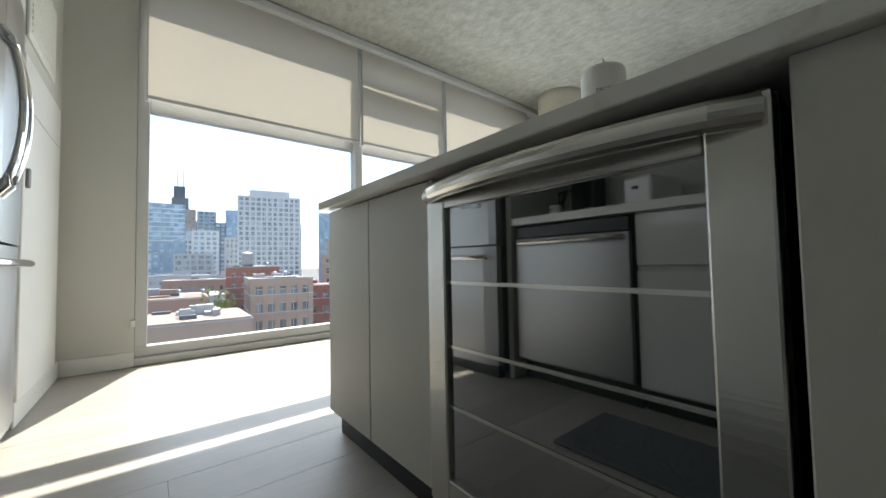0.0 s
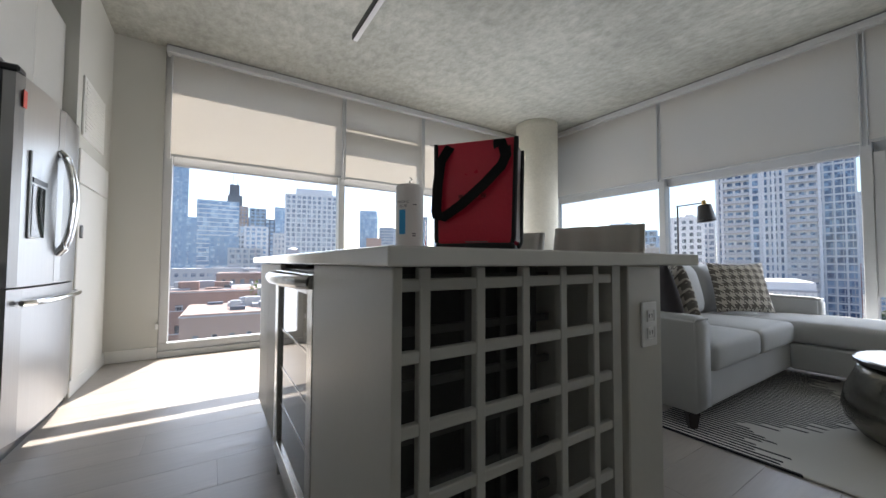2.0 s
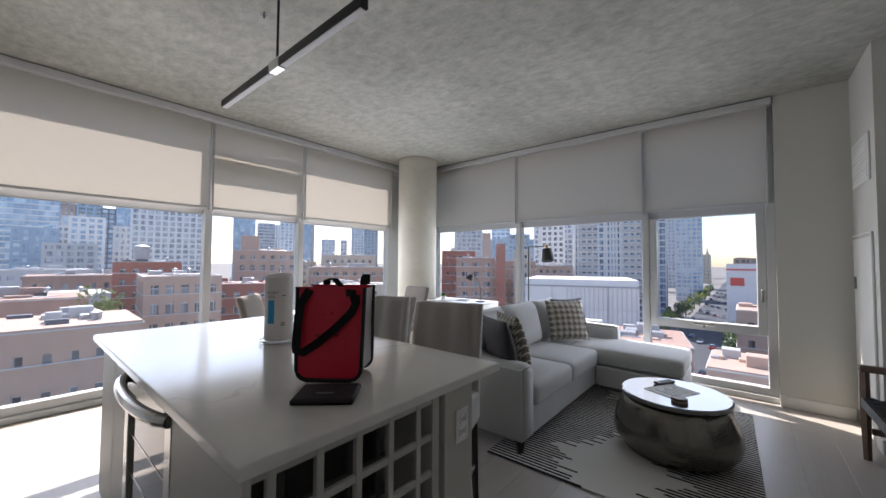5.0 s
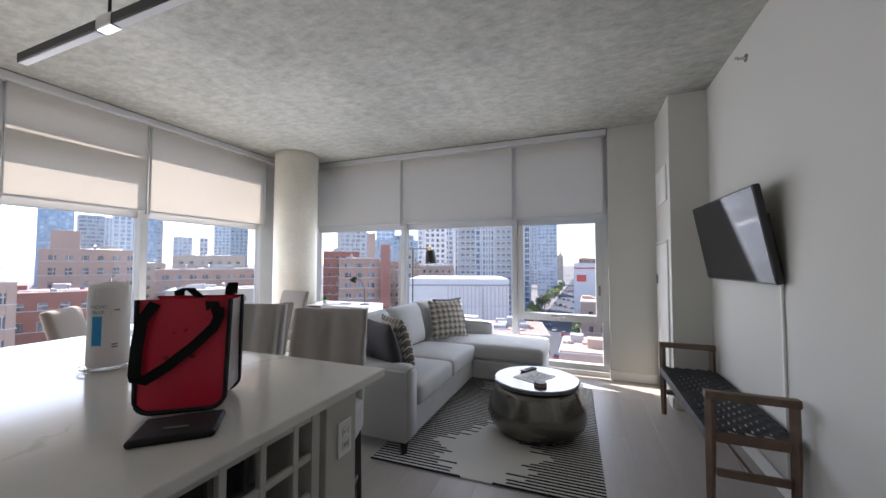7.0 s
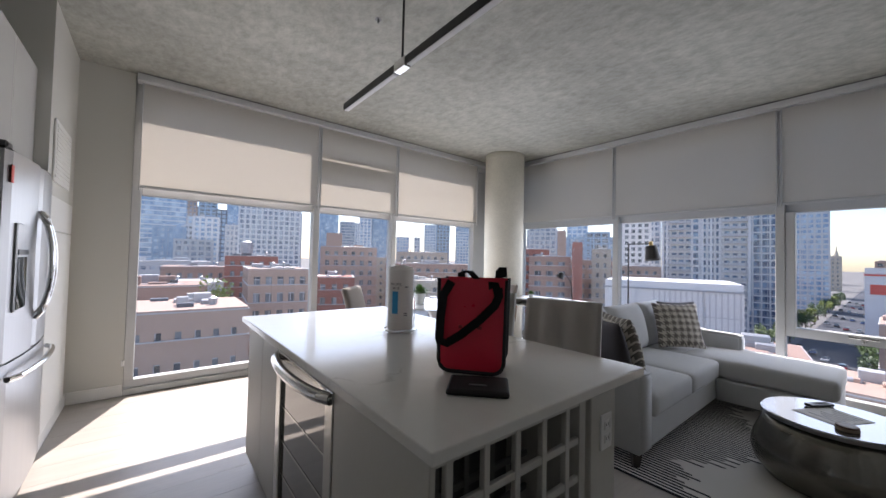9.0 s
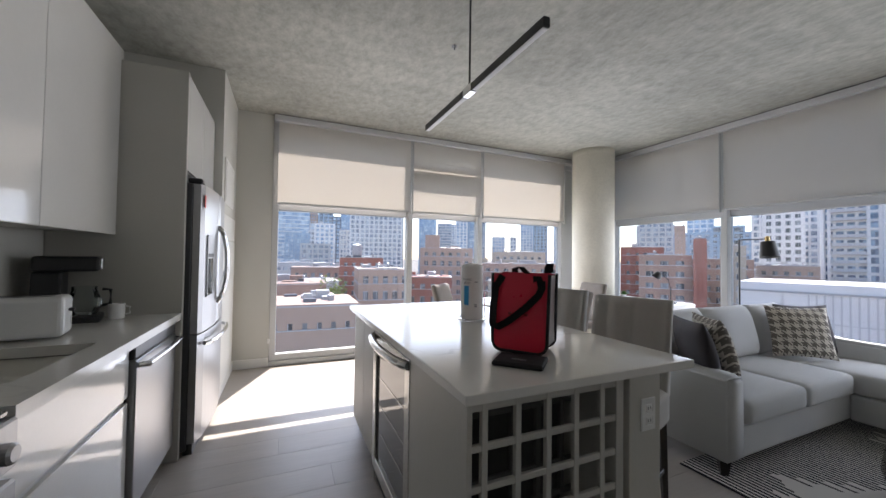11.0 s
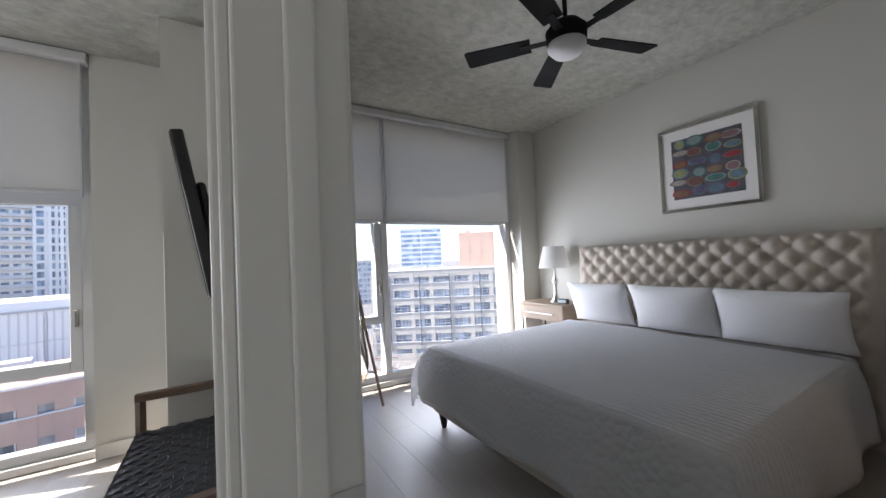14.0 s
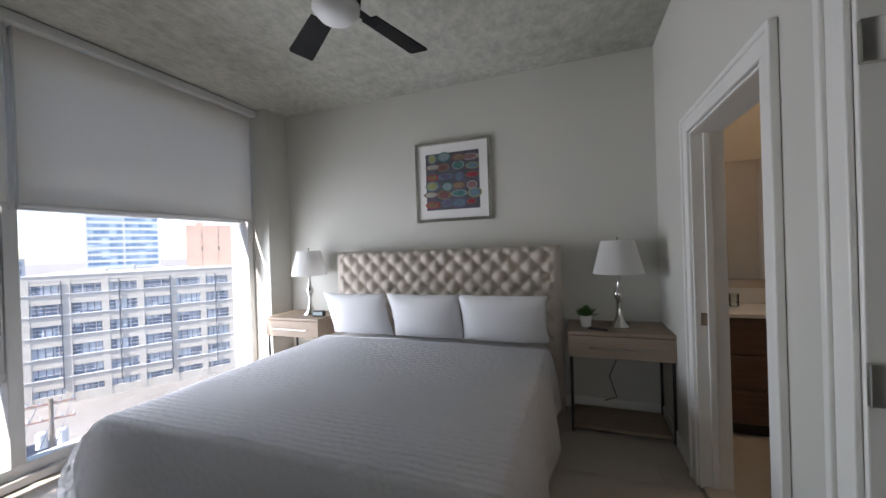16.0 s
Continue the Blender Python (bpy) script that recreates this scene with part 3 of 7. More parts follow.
# ---- window walls ----
def window_wall(name, start, end, along, plane, bays, hem, bars, label, bar_low=1.83, opens=()):
    """A run of floor-to-ceiling glazing. along: 'x' or 'y'; plane: the inner face; bays: edges of the bays; bars: (bay, z0, z1, inset) extra frames.
    The frame stands outside the plane, the shades just inside it."""
    def bx(a0, d0, z0, a1, d1, z1):
        return (a0, plane + d0, z0, a1, plane + d1, z1) if along == 'x' else (plane + d0, a0, z0, plane + d1, a1, z1)
    w = new(name)
    tagged(w, label, "window", kind="structure")
    part("window_sill", rbox(*bx(start, 0.0, 0.0, end, 0.2, 0.055), 0.004, 1), ALU, w)
    part("bottom_frame", rbox(*bx(start, 0.035, 0.055, end, 0.13, 0.125), 0.004, 1), ALU, w)
    part("head_frame", rbox(*bx(start, 0.035, 2.78, end, 0.23, CEIL), 0.004, 1), ALU, w)
    edges = list(bays)
    for i, e in enumerate(edges):
        wide = 0.035
        lo, hi = max(start, e - wide), min(end, e + wide)
        part("mullion", rbox(*bx(lo, 0.02, 0.126, hi, 0.15, 2.779), 0.004, 1), ALU, w)
    for i, (a, b) in enumerate(zip(edges, edges[1:])):
        part("transom", rbox(*bx(a + 0.036, 0.08, bar_low, b - 0.036, 0.16, bar_low + 0.1), 0.004, 1), ALU, w)
        pane = part("pane", box(*bx(a + 0.03, 0.098, 0.12, b - 0.03, 0.102, 2.79)), PANE, w)
        pane.visible_shadow = False
    for i, z0, z1 in bars:
        a, b = edges[i], edges[i + 1]
        part("transom", rbox(*bx(a + 0.036, 0.05, z0, b - 0.036, 0.14, z1), 0.004, 1), ALU, w)
    for i, z0, z1 in opens:
        a, b = edges[i], edges[i + 1]
        sash = part("sash", rbox(*bx(a + 0.036, 0.03, z0, a + 0.106, 0.14, z1), 0.004, 1), ALU, w)
        part("sash", rbox(*bx(b - 0.106, 0.03, z0, b - 0.036, 0.14, z1), 0.004, 1), ALU, w)
        part("sash", rbox(*bx(a + 0.106, 0.03, z0, b - 0.106, 0.14, z0 + 0.085), 0.004, 1), ALU, w)
        mid = (a + b) / 2
        part("window_handle", rbox(*bx(mid - 0.09, 0.012, z0 + 0.05, mid + 0.09, 0.028, z0 + 0.068), 0.004, 1), CHROME, w)
        part("handle_stem", rbox(*bx(mid - 0.012, 0.018, z0 + 0.02, mid + 0.012, 0.03, z0 + 0.05), 0.003, 1), CHROME, w)
        part("window_latch", rbox(*bx(a + 0.055, 0.005, 0.95, a + 0.08, 0.03, 1.07), 0.006, 1), ALU_DARK, w)
    # rail along the ceiling and one roller shade for each bay
    part("shade_rail", rbox(*bx(start + 0.01, -0.085, CEIL - 0.075, end - 0.01, 0.034, CEIL - 0.012), 0.003, 1), ALU, w)
    # thin dark strip stands in for the shaded gap over the rail
    part("gap_shade_strip", box(*bx(start + 0.01, -0.07, CEIL - 0.011, end - 0.01, 0.034, CEIL - 0.001)), ALU_DARK, w)
    for a, b in zip(edges, edges[1:]):
        lo, hi = a + 0.012, b - 0.012
        mid = 'x' == along
        s = thing("roller_shade", bx((lo + hi) / 2, -0.03, 0, 0, 0, 0)[:3], "off-white woven roller shade drawn halfway down the window", "roller shade", name + " shades")
        half = (hi - lo) / 2
        def lb(a0, d0, z0, a1, d1, z1):
            return (a0, d0, z0, a1, d1, z1) if mid else (d0, a0, z0, d1, a1, z1)
        part("shade_cloth", box(*lb(-half + 0.012, -0.001, hem + 0.02, half - 0.012, 0.001, CEIL - 0.08)), SHADE, s)
        part("hem_bar", rbox(*lb(-half + 0.012, -0.007, hem, half - 0.012, 0.007, hem + 0.024), 0.003, 1), ALU, s)
        for q in (-half, half - 0.010):
            part("side_channel", rbox(*lb(q, -0.012, hem - 0.02, q + 0.010, 0.02, CEIL - 0.08), 0.002, 1), ALU, s)
    return w


window_wall("window_1", 0.76, 5.75, 'x', N, [0.795, 2.462, 3.55, 5.12], 1.885, [(1, 2.365, 2.555)], "aluminium-framed floor-to-ceiling window wall beside the kitchen")
window_wall("window_2", -0.56, 4.2, 'y', E, [-0.525, 0.548, 2.182, 3.80], 1.90, [], "aluminium-framed floor-to-ceiling window wall behind the sofa", opens=[(0, 0.62, 1.83)])
window_wall("window_3", -4.63, TVY - 0.13, 'y', E, [-4.595, -2.84, -1.56], 1.735, [], "aluminium-framed floor-to-ceiling bedroom window", bar_low=1.73, opens=[(1, 0.66, 1.73)])
structure("corner_post", rbox(5.80, 4.25, 0, 5.98, 4.43, CEIL, 0.004, 1), ALU, "aluminium post where the window walls meet", "window frame")
structure("corner_panel_north", box(5.155, 4.26, 0.055, 5.80, 4.34, 2.78), ALU, "aluminium infill panel behind the column", "window frame")
structure("corner_panel_east", box(5.81, 3.835, 0.055, 5.89, 4.25, 2.78), ALU, "aluminium infill panel behind the column", "window frame")


# ---- doorways ----
def casing(name, pts, depth, label):
    """Door trim from boxes, each with a raised outer bead."""
    c = new(name)
    tagged(c, label, "door frame", kind="structure")
    for nm, b in pts:
        part(nm, rbox(*b, 0.004, 2), TRIM, c)
    return c


yf = TVY + 0.001
casing("door_1", [("casing", (2.632, yf, 0, 2.682, yf + 0.016, 2.15)), ("casing_bead", (2.682, yf, 0, 2.70, yf + 0.026, 2.17)),
                  ("casing", (1.71, yf, 0, 1.778, yf + 0.016, 2.15)), ("casing_bead", (1.688, yf, 0, 1.71, yf + 0.026, 2.17)),
                  ("casing", (1.71, yf, 2.082, 2.70, yf + 0.018, 2.15)), ("casing_bead", (1.70, yf, 2.15, 2.71, yf + 0.026, 2.172)),
                  ("jamb", (2.612, TVY - 0.125, 0, 2.629, TVY + 0.003, 2.064)), ("jamb", (1.782, TVY - 0.125, 0, 1.798, TVY + 0.003, 2.064)), ("head_jamb", (1.782, TVY - 0.125, 2.064, 2.629, TVY + 0.003, 2.079)),
                  ("door_stop", (2.600, TVY - 0.085, 0, 2.612, TVY - 0.05, 2.06)),
                  ("casing", (2.632, TVY - 0.137, 0, 2.70, TVY - 0.121, 2.15))], 0, "white-painted bedroom door frame with moulded casing")
strike = thing("strike_plate", (2.611, TVY - 0.105, 1.0), "satin steel strike plate on the door jamb", "strike plate")
part("plate", rbox(-0.003, -0.022, -0.045, 0.0, 0.022, 0.045, 0.001, 1), ALU, strike)
part("latch_hole", rbox(-0.0045, -0.011, -0.02, -0.0031, 0.011, 0.02, 0.0005, 1), BLACK, strike)

xf = 1.881
casing("door_2", [("casing", (xf, -4.13, 0, xf + 0.016, -4.06, 2.07)), ("casing_bead", (xf, -4.155, 0, xf + 0.026, -4.13, 2.09)), ("casing", (xf, -3.21, 0, xf + 0.016, -3.14, 2.07)), ("casing_bead", (xf, -3.14, 0, xf + 0.026, -3.115, 2.09)),
                  ("casing", (xf, -4.13, 2.0, xf + 0.018, -3.14, 2.07)), ("casing_bead", (xf, -4.14, 2.07, xf + 0.026, -3.13, 2.093)),
                  ("jamb", (1.725, -4.058, 0, 1.884, -4.042, 1.985)), ("jamb", (1.725, -3.228, 0, 1.884, -3.212, 1.985)), ("head_jamb", (1.725, -4.058, 1.985, 1.884, -3.212, 1.998)),
                  ("door_stop", (1.79, -4.042, 0, 1.825, -4.03, 1.98))], 0, "white-painted bathroom door frame with moulded casing")
structure("threshold", rbox(1.73, -4.04, 0.0, 1.87, -3.23, 0.016, 0.004, 1), TILE, "pale stone bathroom threshold", "threshold")
closet_frame = casing("door_3", [("casing", (xf, -2.87, 0, xf + 0.016, -2.80, 2.07)), ("casing_bead", (xf, -2.895, 0, xf + 0.026, -2.87, 2.09)), ("casing", (xf, -1.95, 0, xf + 0.016, -1.88, 2.07)),
                  ("casing", (xf, -2.87, 2.0, xf + 0.018, -1.88, 2.07)), ("jamb", (1.725, -2.798, 0, 1.884, -2.782, 1.985)), ("jamb", (1.725, -1.968, 0, 1.884, -1.952, 1.985)),
                  ("door_stop", (1.79, -2.782, 0, 1.825, -2.77, 1.98))], 0, "white-painted closet door frame with moulded casing")
part("door_leaf", rbox(1.035, -2.738, 0.01, 1.82, -2.703, 1.98, 0.003, 1), TRIM, closet_frame, "white door leaf swung open into the closet")
for z in (0.25, 1.0, 1.78):
    part("hinge", rbox(1.815, -2.781, z, 1.885, -2.766, z + 0.10, 0.002, 1), NICKEL, closet_frame)
bath_strike = thing("strike_plate", (1.84, -4.041, 0.95), "satin steel strike plate on the bathroom jamb", "strike plate")
part("plate", rbox(-0.02, 0, -0.035, 0.02, 0.003, 0.035, 0.001, 1), NICKEL, bath_strike)

# ---- the city outside ----
GROUND = -27.0
CITY_GREY = mat("pale concrete facade", (0.58, 0.58, 0.59), 0.8, var=0.08, scale=0.2, grain=2, bump=0.0)
CITY_WHITE = mat("white facade panel", (0.78, 0.775, 0.77), 0.7, var=0.06, scale=0.2, grain=2, bump=0.0)
CITY_BEIGE = mat("beige stone facade", (0.5, 0.44, 0.36), 0.85, var=0.14, scale=0.3, grain=3, bump=0.0)
CITY_TAN = mat("tan brick facade", (0.50, 0.36, 0.29), 0.9, var=0.15, scale=0.4, grain=4, bump=0.0)
CITY_BRICK = mat("red brick facade", (0.36, 0.145, 0.11), 0.9, var=0.16, scale=0.4, grain=4, bump=0.0)
CITY_BROWN = mat("brown brick facade", (0.40, 0.265, 0.215), 0.9, var=0.18, scale=0.4, grain=4, bump=0.0)
CITY_DARK = mat("dark steel facade", (0.1, 0.115, 0.145), 0.4, var=0.1, scale=0.1, bump=0.0)
# CITY_BLUE, GLZ_BLUE and GLZ_GREY carry the mirrored bright sky in their base colour
CITY_BLUE = mat("blue spandrel glass", (0.33, 0.45, 0.58), 0.25, var=0.1, scale=0.1, bump=0.0)
GLZ_BLUE = glazing_material("blue curtain wall", (0.20, 0.33, 0.5), (0.6, 0.74, 0.86), (3, 3, 3.6))
GLZ_DARK = glazing_material("dark windows", (0.06, 0.075, 0.095), (0.3, 0.33, 0.37), (1.5, 1.5, 3.2))
GLZ_GREY = glazing_material("grey blue windows", (0.15, 0.2, 0.28), (0.6, 0.67, 0.74), (1.8, 1.8, 3.0))
GLZ_DEEP = glazing_material("deep blue windows", (0.05, 0.10, 0.2), (0.32, 0.45, 0.6), (2.6, 2.6, 3.0))
FACTORY_WHITE = mat("cream factory concrete", (0.50, 0.47, 0.42), 0.85, var=0.12, scale=0.3, grain=3, bump=0.0)
ROOF = mat("grey gravel roof", (0.33, 0.32, 0.31), 0.95, var=0.2, scale=0.3, grain=3, bump=0.0)
ROOF_WHITE = mat("white membrane roof", (0.55, 0.54, 0.53), 0.9, var=0.2, scale=0.3, grain=3, bump=0.0)
ROOF_DARK = mat("tar roof", (0.09, 0.09, 0.1), 0.9, var=0.3, scale=0.3, grain=3, bump=0.0)
ASPHALT = mat("asphalt", (0.075, 0.078, 0.09), 0.85, var=0.25, scale=0.15, grain=2, bump=0.0)
DUCT = mat("galvanised rooftop duct", (0.4, 0.41, 0.43), 0.5, metal=0.4, var=0.15, bump=0.0)
CITYGROUND = mat("city ground", (0.2, 0.19, 0.18), 0.95, var=0.3, scale=0.06, grain=0.6, bump=0.0)

structure("ground", box(-4000, -4000, GROUND - 2, 4000, 4000, GROUND), CITYGROUND, "dusty city ground of lots and alleys", "ground")


def building(name, at, yaw, w, d, top, wall, glazing, floor_h, bay, label, band=0.35, pier=0.3, roof=ROOF, proud=0.4, mech=2, base=None, band_mat=None, extra_pier=True):
    """A block whose glass stands back behind floor bands and piers. at: middle of the front at the ground; the front looks back along yaw."""
    z0 = GROUND if base is None else base
    h = top - z0
    b = thing(name, (at[0], at[1], z0), label, "building", "city buildings", yaw)
    part("glazing", box(proud, -w / 2 + proud, 0, d - proud, w / 2 - proud, h - 0.4), glazing, b)
    floors = max(1, int(h / floor_h))
    fh = h / floors
    ring = None
    for i in range(floors + 1):
        z = i * fh - fh * band / 2
        m = pose(0, 0, max(0, z) if i < floors else h - fh * band * 0.7)
        if ring is None:
            ring = part("floor_band", box(0.04, -w / 2 + 0.04, 0, d - 0.04, w / 2 - 0.04, fh * band), band_mat or wall, b)
            ring.matrix_basis = m
        else:
            share("floor_band", ring, b, m)
    if extra_pier:
        n = max(2, int(w / bay))
        pw = w / n * pier
        post = None
        for i in range(n + 1):
            y = -w / 2 + i * (w - pw) / n + pw / 2
            if post is None:
                post = part("pier", box(-0.02, -pw / 2, 0, proud + 0.1, pw / 2, h - 0.02), wall, b)
                post.matrix_basis = pose(0, y, 0)
            else:
                share("pier", post, b, pose(0, y, 0))
        n2 = max(2, int(d / bay))
        pd = min(d / n2 * pier, 2.5)
        for side in (-1, 1):
            post = None
            for i in range(n2 + 1):
                x = i * (d - pd) / n2 + pd / 2
                if post is None:
                    lo, hi = sorted((side * (w / 2 + 0.02), side * (w / 2 - proud - 0.1)))
                    post = part("pier", box(-pd / 2, lo, 0, pd / 2, hi, h - 0.03), wall, b)
                    post.matrix_basis = pose(x, 0, 0)
                else:
                    share("pier", post, b, pose(x, 0, 0))
    part("roof", box(0.5, -w / 2 + 0.5, h - 0.3, d - 0.5, w / 2 - 0.5, h + 0.02), roof, b)
    par = bmesh.new()
    for c in ((0, -w / 2, 0.3, w / 2), (d - 0.3, -w / 2, d, w / 2), (0.3, -w / 2, d - 0.3, -w / 2 + 0.3), (0.3, w / 2 - 0.3, d - 0.3, w / 2)):
        add_box(par, c[0], c[1], h - 0.5, c[2], c[3], h + 0.5)
    part("parapet", par, wall, b)
    if top < 6:
        sill = None
        for i in range(1, floors):
            m = pose(0, 0, i * fh + fh * band / 2 + 0.01)
            if sill is None:
                sill = part("sill_course", box(-0.14, -w / 2 - 0.14, 0, d + 0.14, w / 2 + 0.14, 0.16), CITY_GREY, b)
                sill.matrix_basis = m
            else:
                share("sill_course", sill, b, m)
        # coping ledge; its pale colour also paints a sunlit rim on the parapet
        rim = bmesh.new()
        for c in ((-0.12, -w / 2 - 0.12, 0.42, w / 2 + 0.12), (d - 0.42, -w / 2 - 0.12, d + 0.12, w / 2 + 0.12), (0.43, -w / 2 - 0.12, d - 0.43, -w / 2 + 0.42), (0.43, w / 2 - 0.42, d - 0.43, w / 2 + 0.12)):
            add_box(rim, c[0], c[1], h + 0.5, c[2], c[3], h + 0.66)
        part("coping", rim, ROOF_WHITE, b)
        cl = random.Random(int(w * 11 + d * 5 + abs(at[0])))
        for i in range(9 if mech > 8 else 4):
            x, y, a, e, t = cl.uniform(0.1, 0.85) * d, cl.uniform(-0.42, 0.38) * w, cl.uniform(0.5, 1.6), cl.uniform(0.5, 2.4), cl.uniform(0.5, 1.5)
            part("rooftop_unit", rbox(x, y, h + 0.02, x + a, y + e, h + t, 0.05, 1), cl.choice((DUCT, ROOF_WHITE, ROOF_DARK, CITY_DARK, wall)), b)
        part("roof_duct", tube([(0.25 * d, -0.3 * w, h + 0.7), (0.3 * d, 0.1 * w, h + 0.7), (0.5 * d, 0.2 * w, h + 0.7), (0.5 * d, 0.2 * w, h)], 0.22, 8), DUCT, b)
    rng = random.Random(int(abs(at[0]) * 7 + abs(at[1]) * 3))
    for i in range(mech):
        x, y, s = rng.uniform(0.2, 0.75) * d, rng.uniform(-0.35, 0.3) * w, rng.uniform(0.08, 0.2)
        if rng.random() < 0.6:
            part("rooftop_unit", rbox(x, y, h, x + s * d, y + s * w, h + rng.uniform(0.8, 2.4), 0.08, 1), rng.choice((DUCT, ROOF_WHITE, wall)), b)
        else:
            part("vent_pipe", lathe([(0.3, 0), (0.3, 1.6), (0.5, 1.65), (0.5, 1.9), (0.05, 2.1)], (x, y, h), 10), DUCT, b)
    return b


# towers to the north, nearest blocks last
building("glass_office_tower", (6.5, 400), 90, 34, 30, 58, CITY_BLUE, GLZ_BLUE, 4.0, 40, "blue glass office tower with pale floor lines", band=0.22, pier=0.02, band_mat=CITY_WHITE)
w = building("stepped_skyscraper", (71, 1499), 87, 47, 45, 240, CITY_DARK, GLZ_DARK, 8.0, 6, "black stepped skyscraper with two white antennas", pier=0.4, mech=0)
for y in (-8, 8):
    part("antenna", tube([(20, y, 265), (20, y, 330), (20, y, 372)], [2.2, 1.6, 0.7], 8), CITY_WHITE, w)
part("upper_setback", box(8, -24 + 10, 264, 36, 18, 308), CITY_DARK, w, "black upper setback")
building("office_tower", (66, 697), 85, 27, 27, 76, CITY_DARK, GLZ_DARK, 4, 4, "dark office tower on the skyline")
building("office_tower", (40.5, 448), 85, 27, 24, 39, CITY_GREY, GLZ_BLUE, 3.6, 4, "pale office tower with blue windows")
building("residential_tower", (60, 253), 77, 37, 26, 46, CITY_WHITE, GLZ_GREY, 3.1, 3.2, "white residential tower with a grid of windows", band=0.3, pier=0.34)
part("crown", box(4, -12, 0, 22, 12, 5), CITY_WHITE, thing("penthouse", (60, 253, 46), "white penthouse storey on the residential tower", "penthouse", rz=77))
building("office_tower", (-36, 599), 94, 20, 24, 132, CITY_BLUE, GLZ_BLUE, 5, 5, "tall slate blue glass tower", band=0.3)
building("office_tower", (-17, 500), 92, 16, 20, 51, CITY_BLUE, GLZ_BLUE, 4, 30, "teal glass office tower", band=0.3)
building("glass_tower", (253, 653), 69, 32, 30, 98, CITY_BLUE, GLZ_BLUE, 5, 6, "pale blue glass tower on the skyline", band=0.25, pier=0.1)
building("residential_tower", (233, 443), 62, 24, 24, 80, CITY_GREY, GLZ_BLUE, 3.4, 4, "slim blue and grey residential tower", band=0.25, pier=0.2)
building("residential_tower", (214, 396), 62, 34, 24, 57, CITY_GREY, GLZ_GREY, 3.4, 4, "grey residential tower with balcony lines")
building("office_tower", (330, 728), 66, 44, 30, 74, CITY_WHITE, GLZ_GREY, 4, 5, "white office tower on the skyline")
building("residential_tower", (376, 469), 51, 26, 22, 80, CITY_BLUE, GLZ_BLUE, 3.6, 4, "slim blue residential tower", band=0.25, pier=0.2)
building("residential_tower", (363, 480), 53, 24, 22, 52, CITY_WHITE, GLZ_GREY, 3.6, 4, "white residential tower on the skyline")
building("residential_tower", (469, 520), 48, 28, 24, 64, CITY_BLUE, GLZ_GREY, 4, 4, "grey blue tower on the skyline")
building("office_tower", (150, 520), 73, 26, 26, 60, CITY_GREY, GLZ_GREY, 4, 4, "grey office tower on the skyline")
building("office_tower", (112, 460), 76, 26, 26, 38, CITY_BLUE, GLZ_BLUE, 4, 5, "low blue glass office block", band=0.25)
building("office_tower", (10, 330), 88, 20, 20, 20, CITY_BLUE, GLZ_BLUE, 4, 4, "low blue glass office block")
building("office_tower", (22, 290), 86, 22, 20, 10, CITY_GREY, GLZ_GREY, 3.6, 4, "grey concrete office block")
building("residential_tower", (420, 400), 44, 40, 24, 30, CITY_GREY, GLZ_GREY, 3.6, 4, "grey apartment block in the haze")
building("apartment_house", (62.6, 136.6), 66, 22, 18, 4.6, CITY_TAN, GLZ_DARK, 3.6, 3.4, "tan brick loft building with large windows", band=0.45, pier=0.5, mech=3)
part("water_tank_house", rbox(-3, -3, 0, 3, 3, 6, 0.1, 1), CITY_TAN, thing("roof_tower", (58.5, 142, 4.6), "tan brick stair tower on a loft roof", "roof tower", rz=66))
building("apartment_house", (86, 158), 62, 16, 14, 0.5, CITY_BEIGE, GLZ_DARK, 3.4, 3.2, "beige brick walk-up apartment building", band=0.5, pier=0.5)
building("apartment_house", (84, 112), 52, 33, 20, -1.4, CITY_BROWN, GLZ_DARK, 3.6, 3.6, "brown brick loft building", band=0.5, pier=0.5, mech=5)
building("apartment_house", (70, 92), 50, 24, 14, -6.5, CITY_BEIGE, GLZ_DARK, 3.6, 3.6, "low beige commercial building", band=0.5, pier=0.55, roof=ROOF_WHITE, mech=4)
building("apartment_house", (40, 104), 68, 18, 14, -5.5, CITY_BRICK, GLZ_DARK, 3.6, 3.4, "red brick commercial building", band=0.5, pier=0.5, mech=4)
building("apartment_house", (25.7, 127.5), 79, 15, 16, 0.2, CITY_BRICK, GLZ_DARK, 3.4, 3.0, "red brick warehouse with rooftop tanks", band=0.5, pier=0.5, mech=4)
t = thing("water_tank", (25, 133, 0.6), "grey cylindrical rooftop water tank", "water tank")
part("tank", lathe([(1.9, 1.0), (1.9, 4.6), (1.95, 4.62), (0.1, 5.2)], (0, 0, 0), 20), DUCT, t)
part("stand", box(-1.3, -1.3, -0.2, 1.3, 1.3, 1.05), CITY_DARK, t)
building("corner_building", (24.6, 90), 83, 13.5, 22, -2.6, CITY_TAN, GLZ_DARK, 3.5, 2.6, "tan stone corner building with rows of windows", band=0.42, pier=0.42, roof=ROOF_DARK, mech=4)
building("low_commercial_building", (5.2, 62), 88, 15, 15, -7.6, CITY_TAN, GLZ_DARK, 4.0, 2.2, "low beige commercial building with a pale roof", band=0.62, pier=0.6, roof=ROOF_WHITE, mech=14)
building("low_commercial_building", (0.5, 84), 89, 18, 14, -5.6, CITY_BROWN, GLZ_DARK, 4.0, 3, "low brown brick building with a dark roof", band=0.6, pier=0.5, roof=ROOF_DARK, mech=14)
building("low_commercial_building", (3, 112), 89, 26, 16, -7, CITY_GREY, GLZ_DARK, 4.0, 3, "low grey concrete commercial building", band=0.6, pier=0.5, roof=ROOF_WHITE, mech=6)
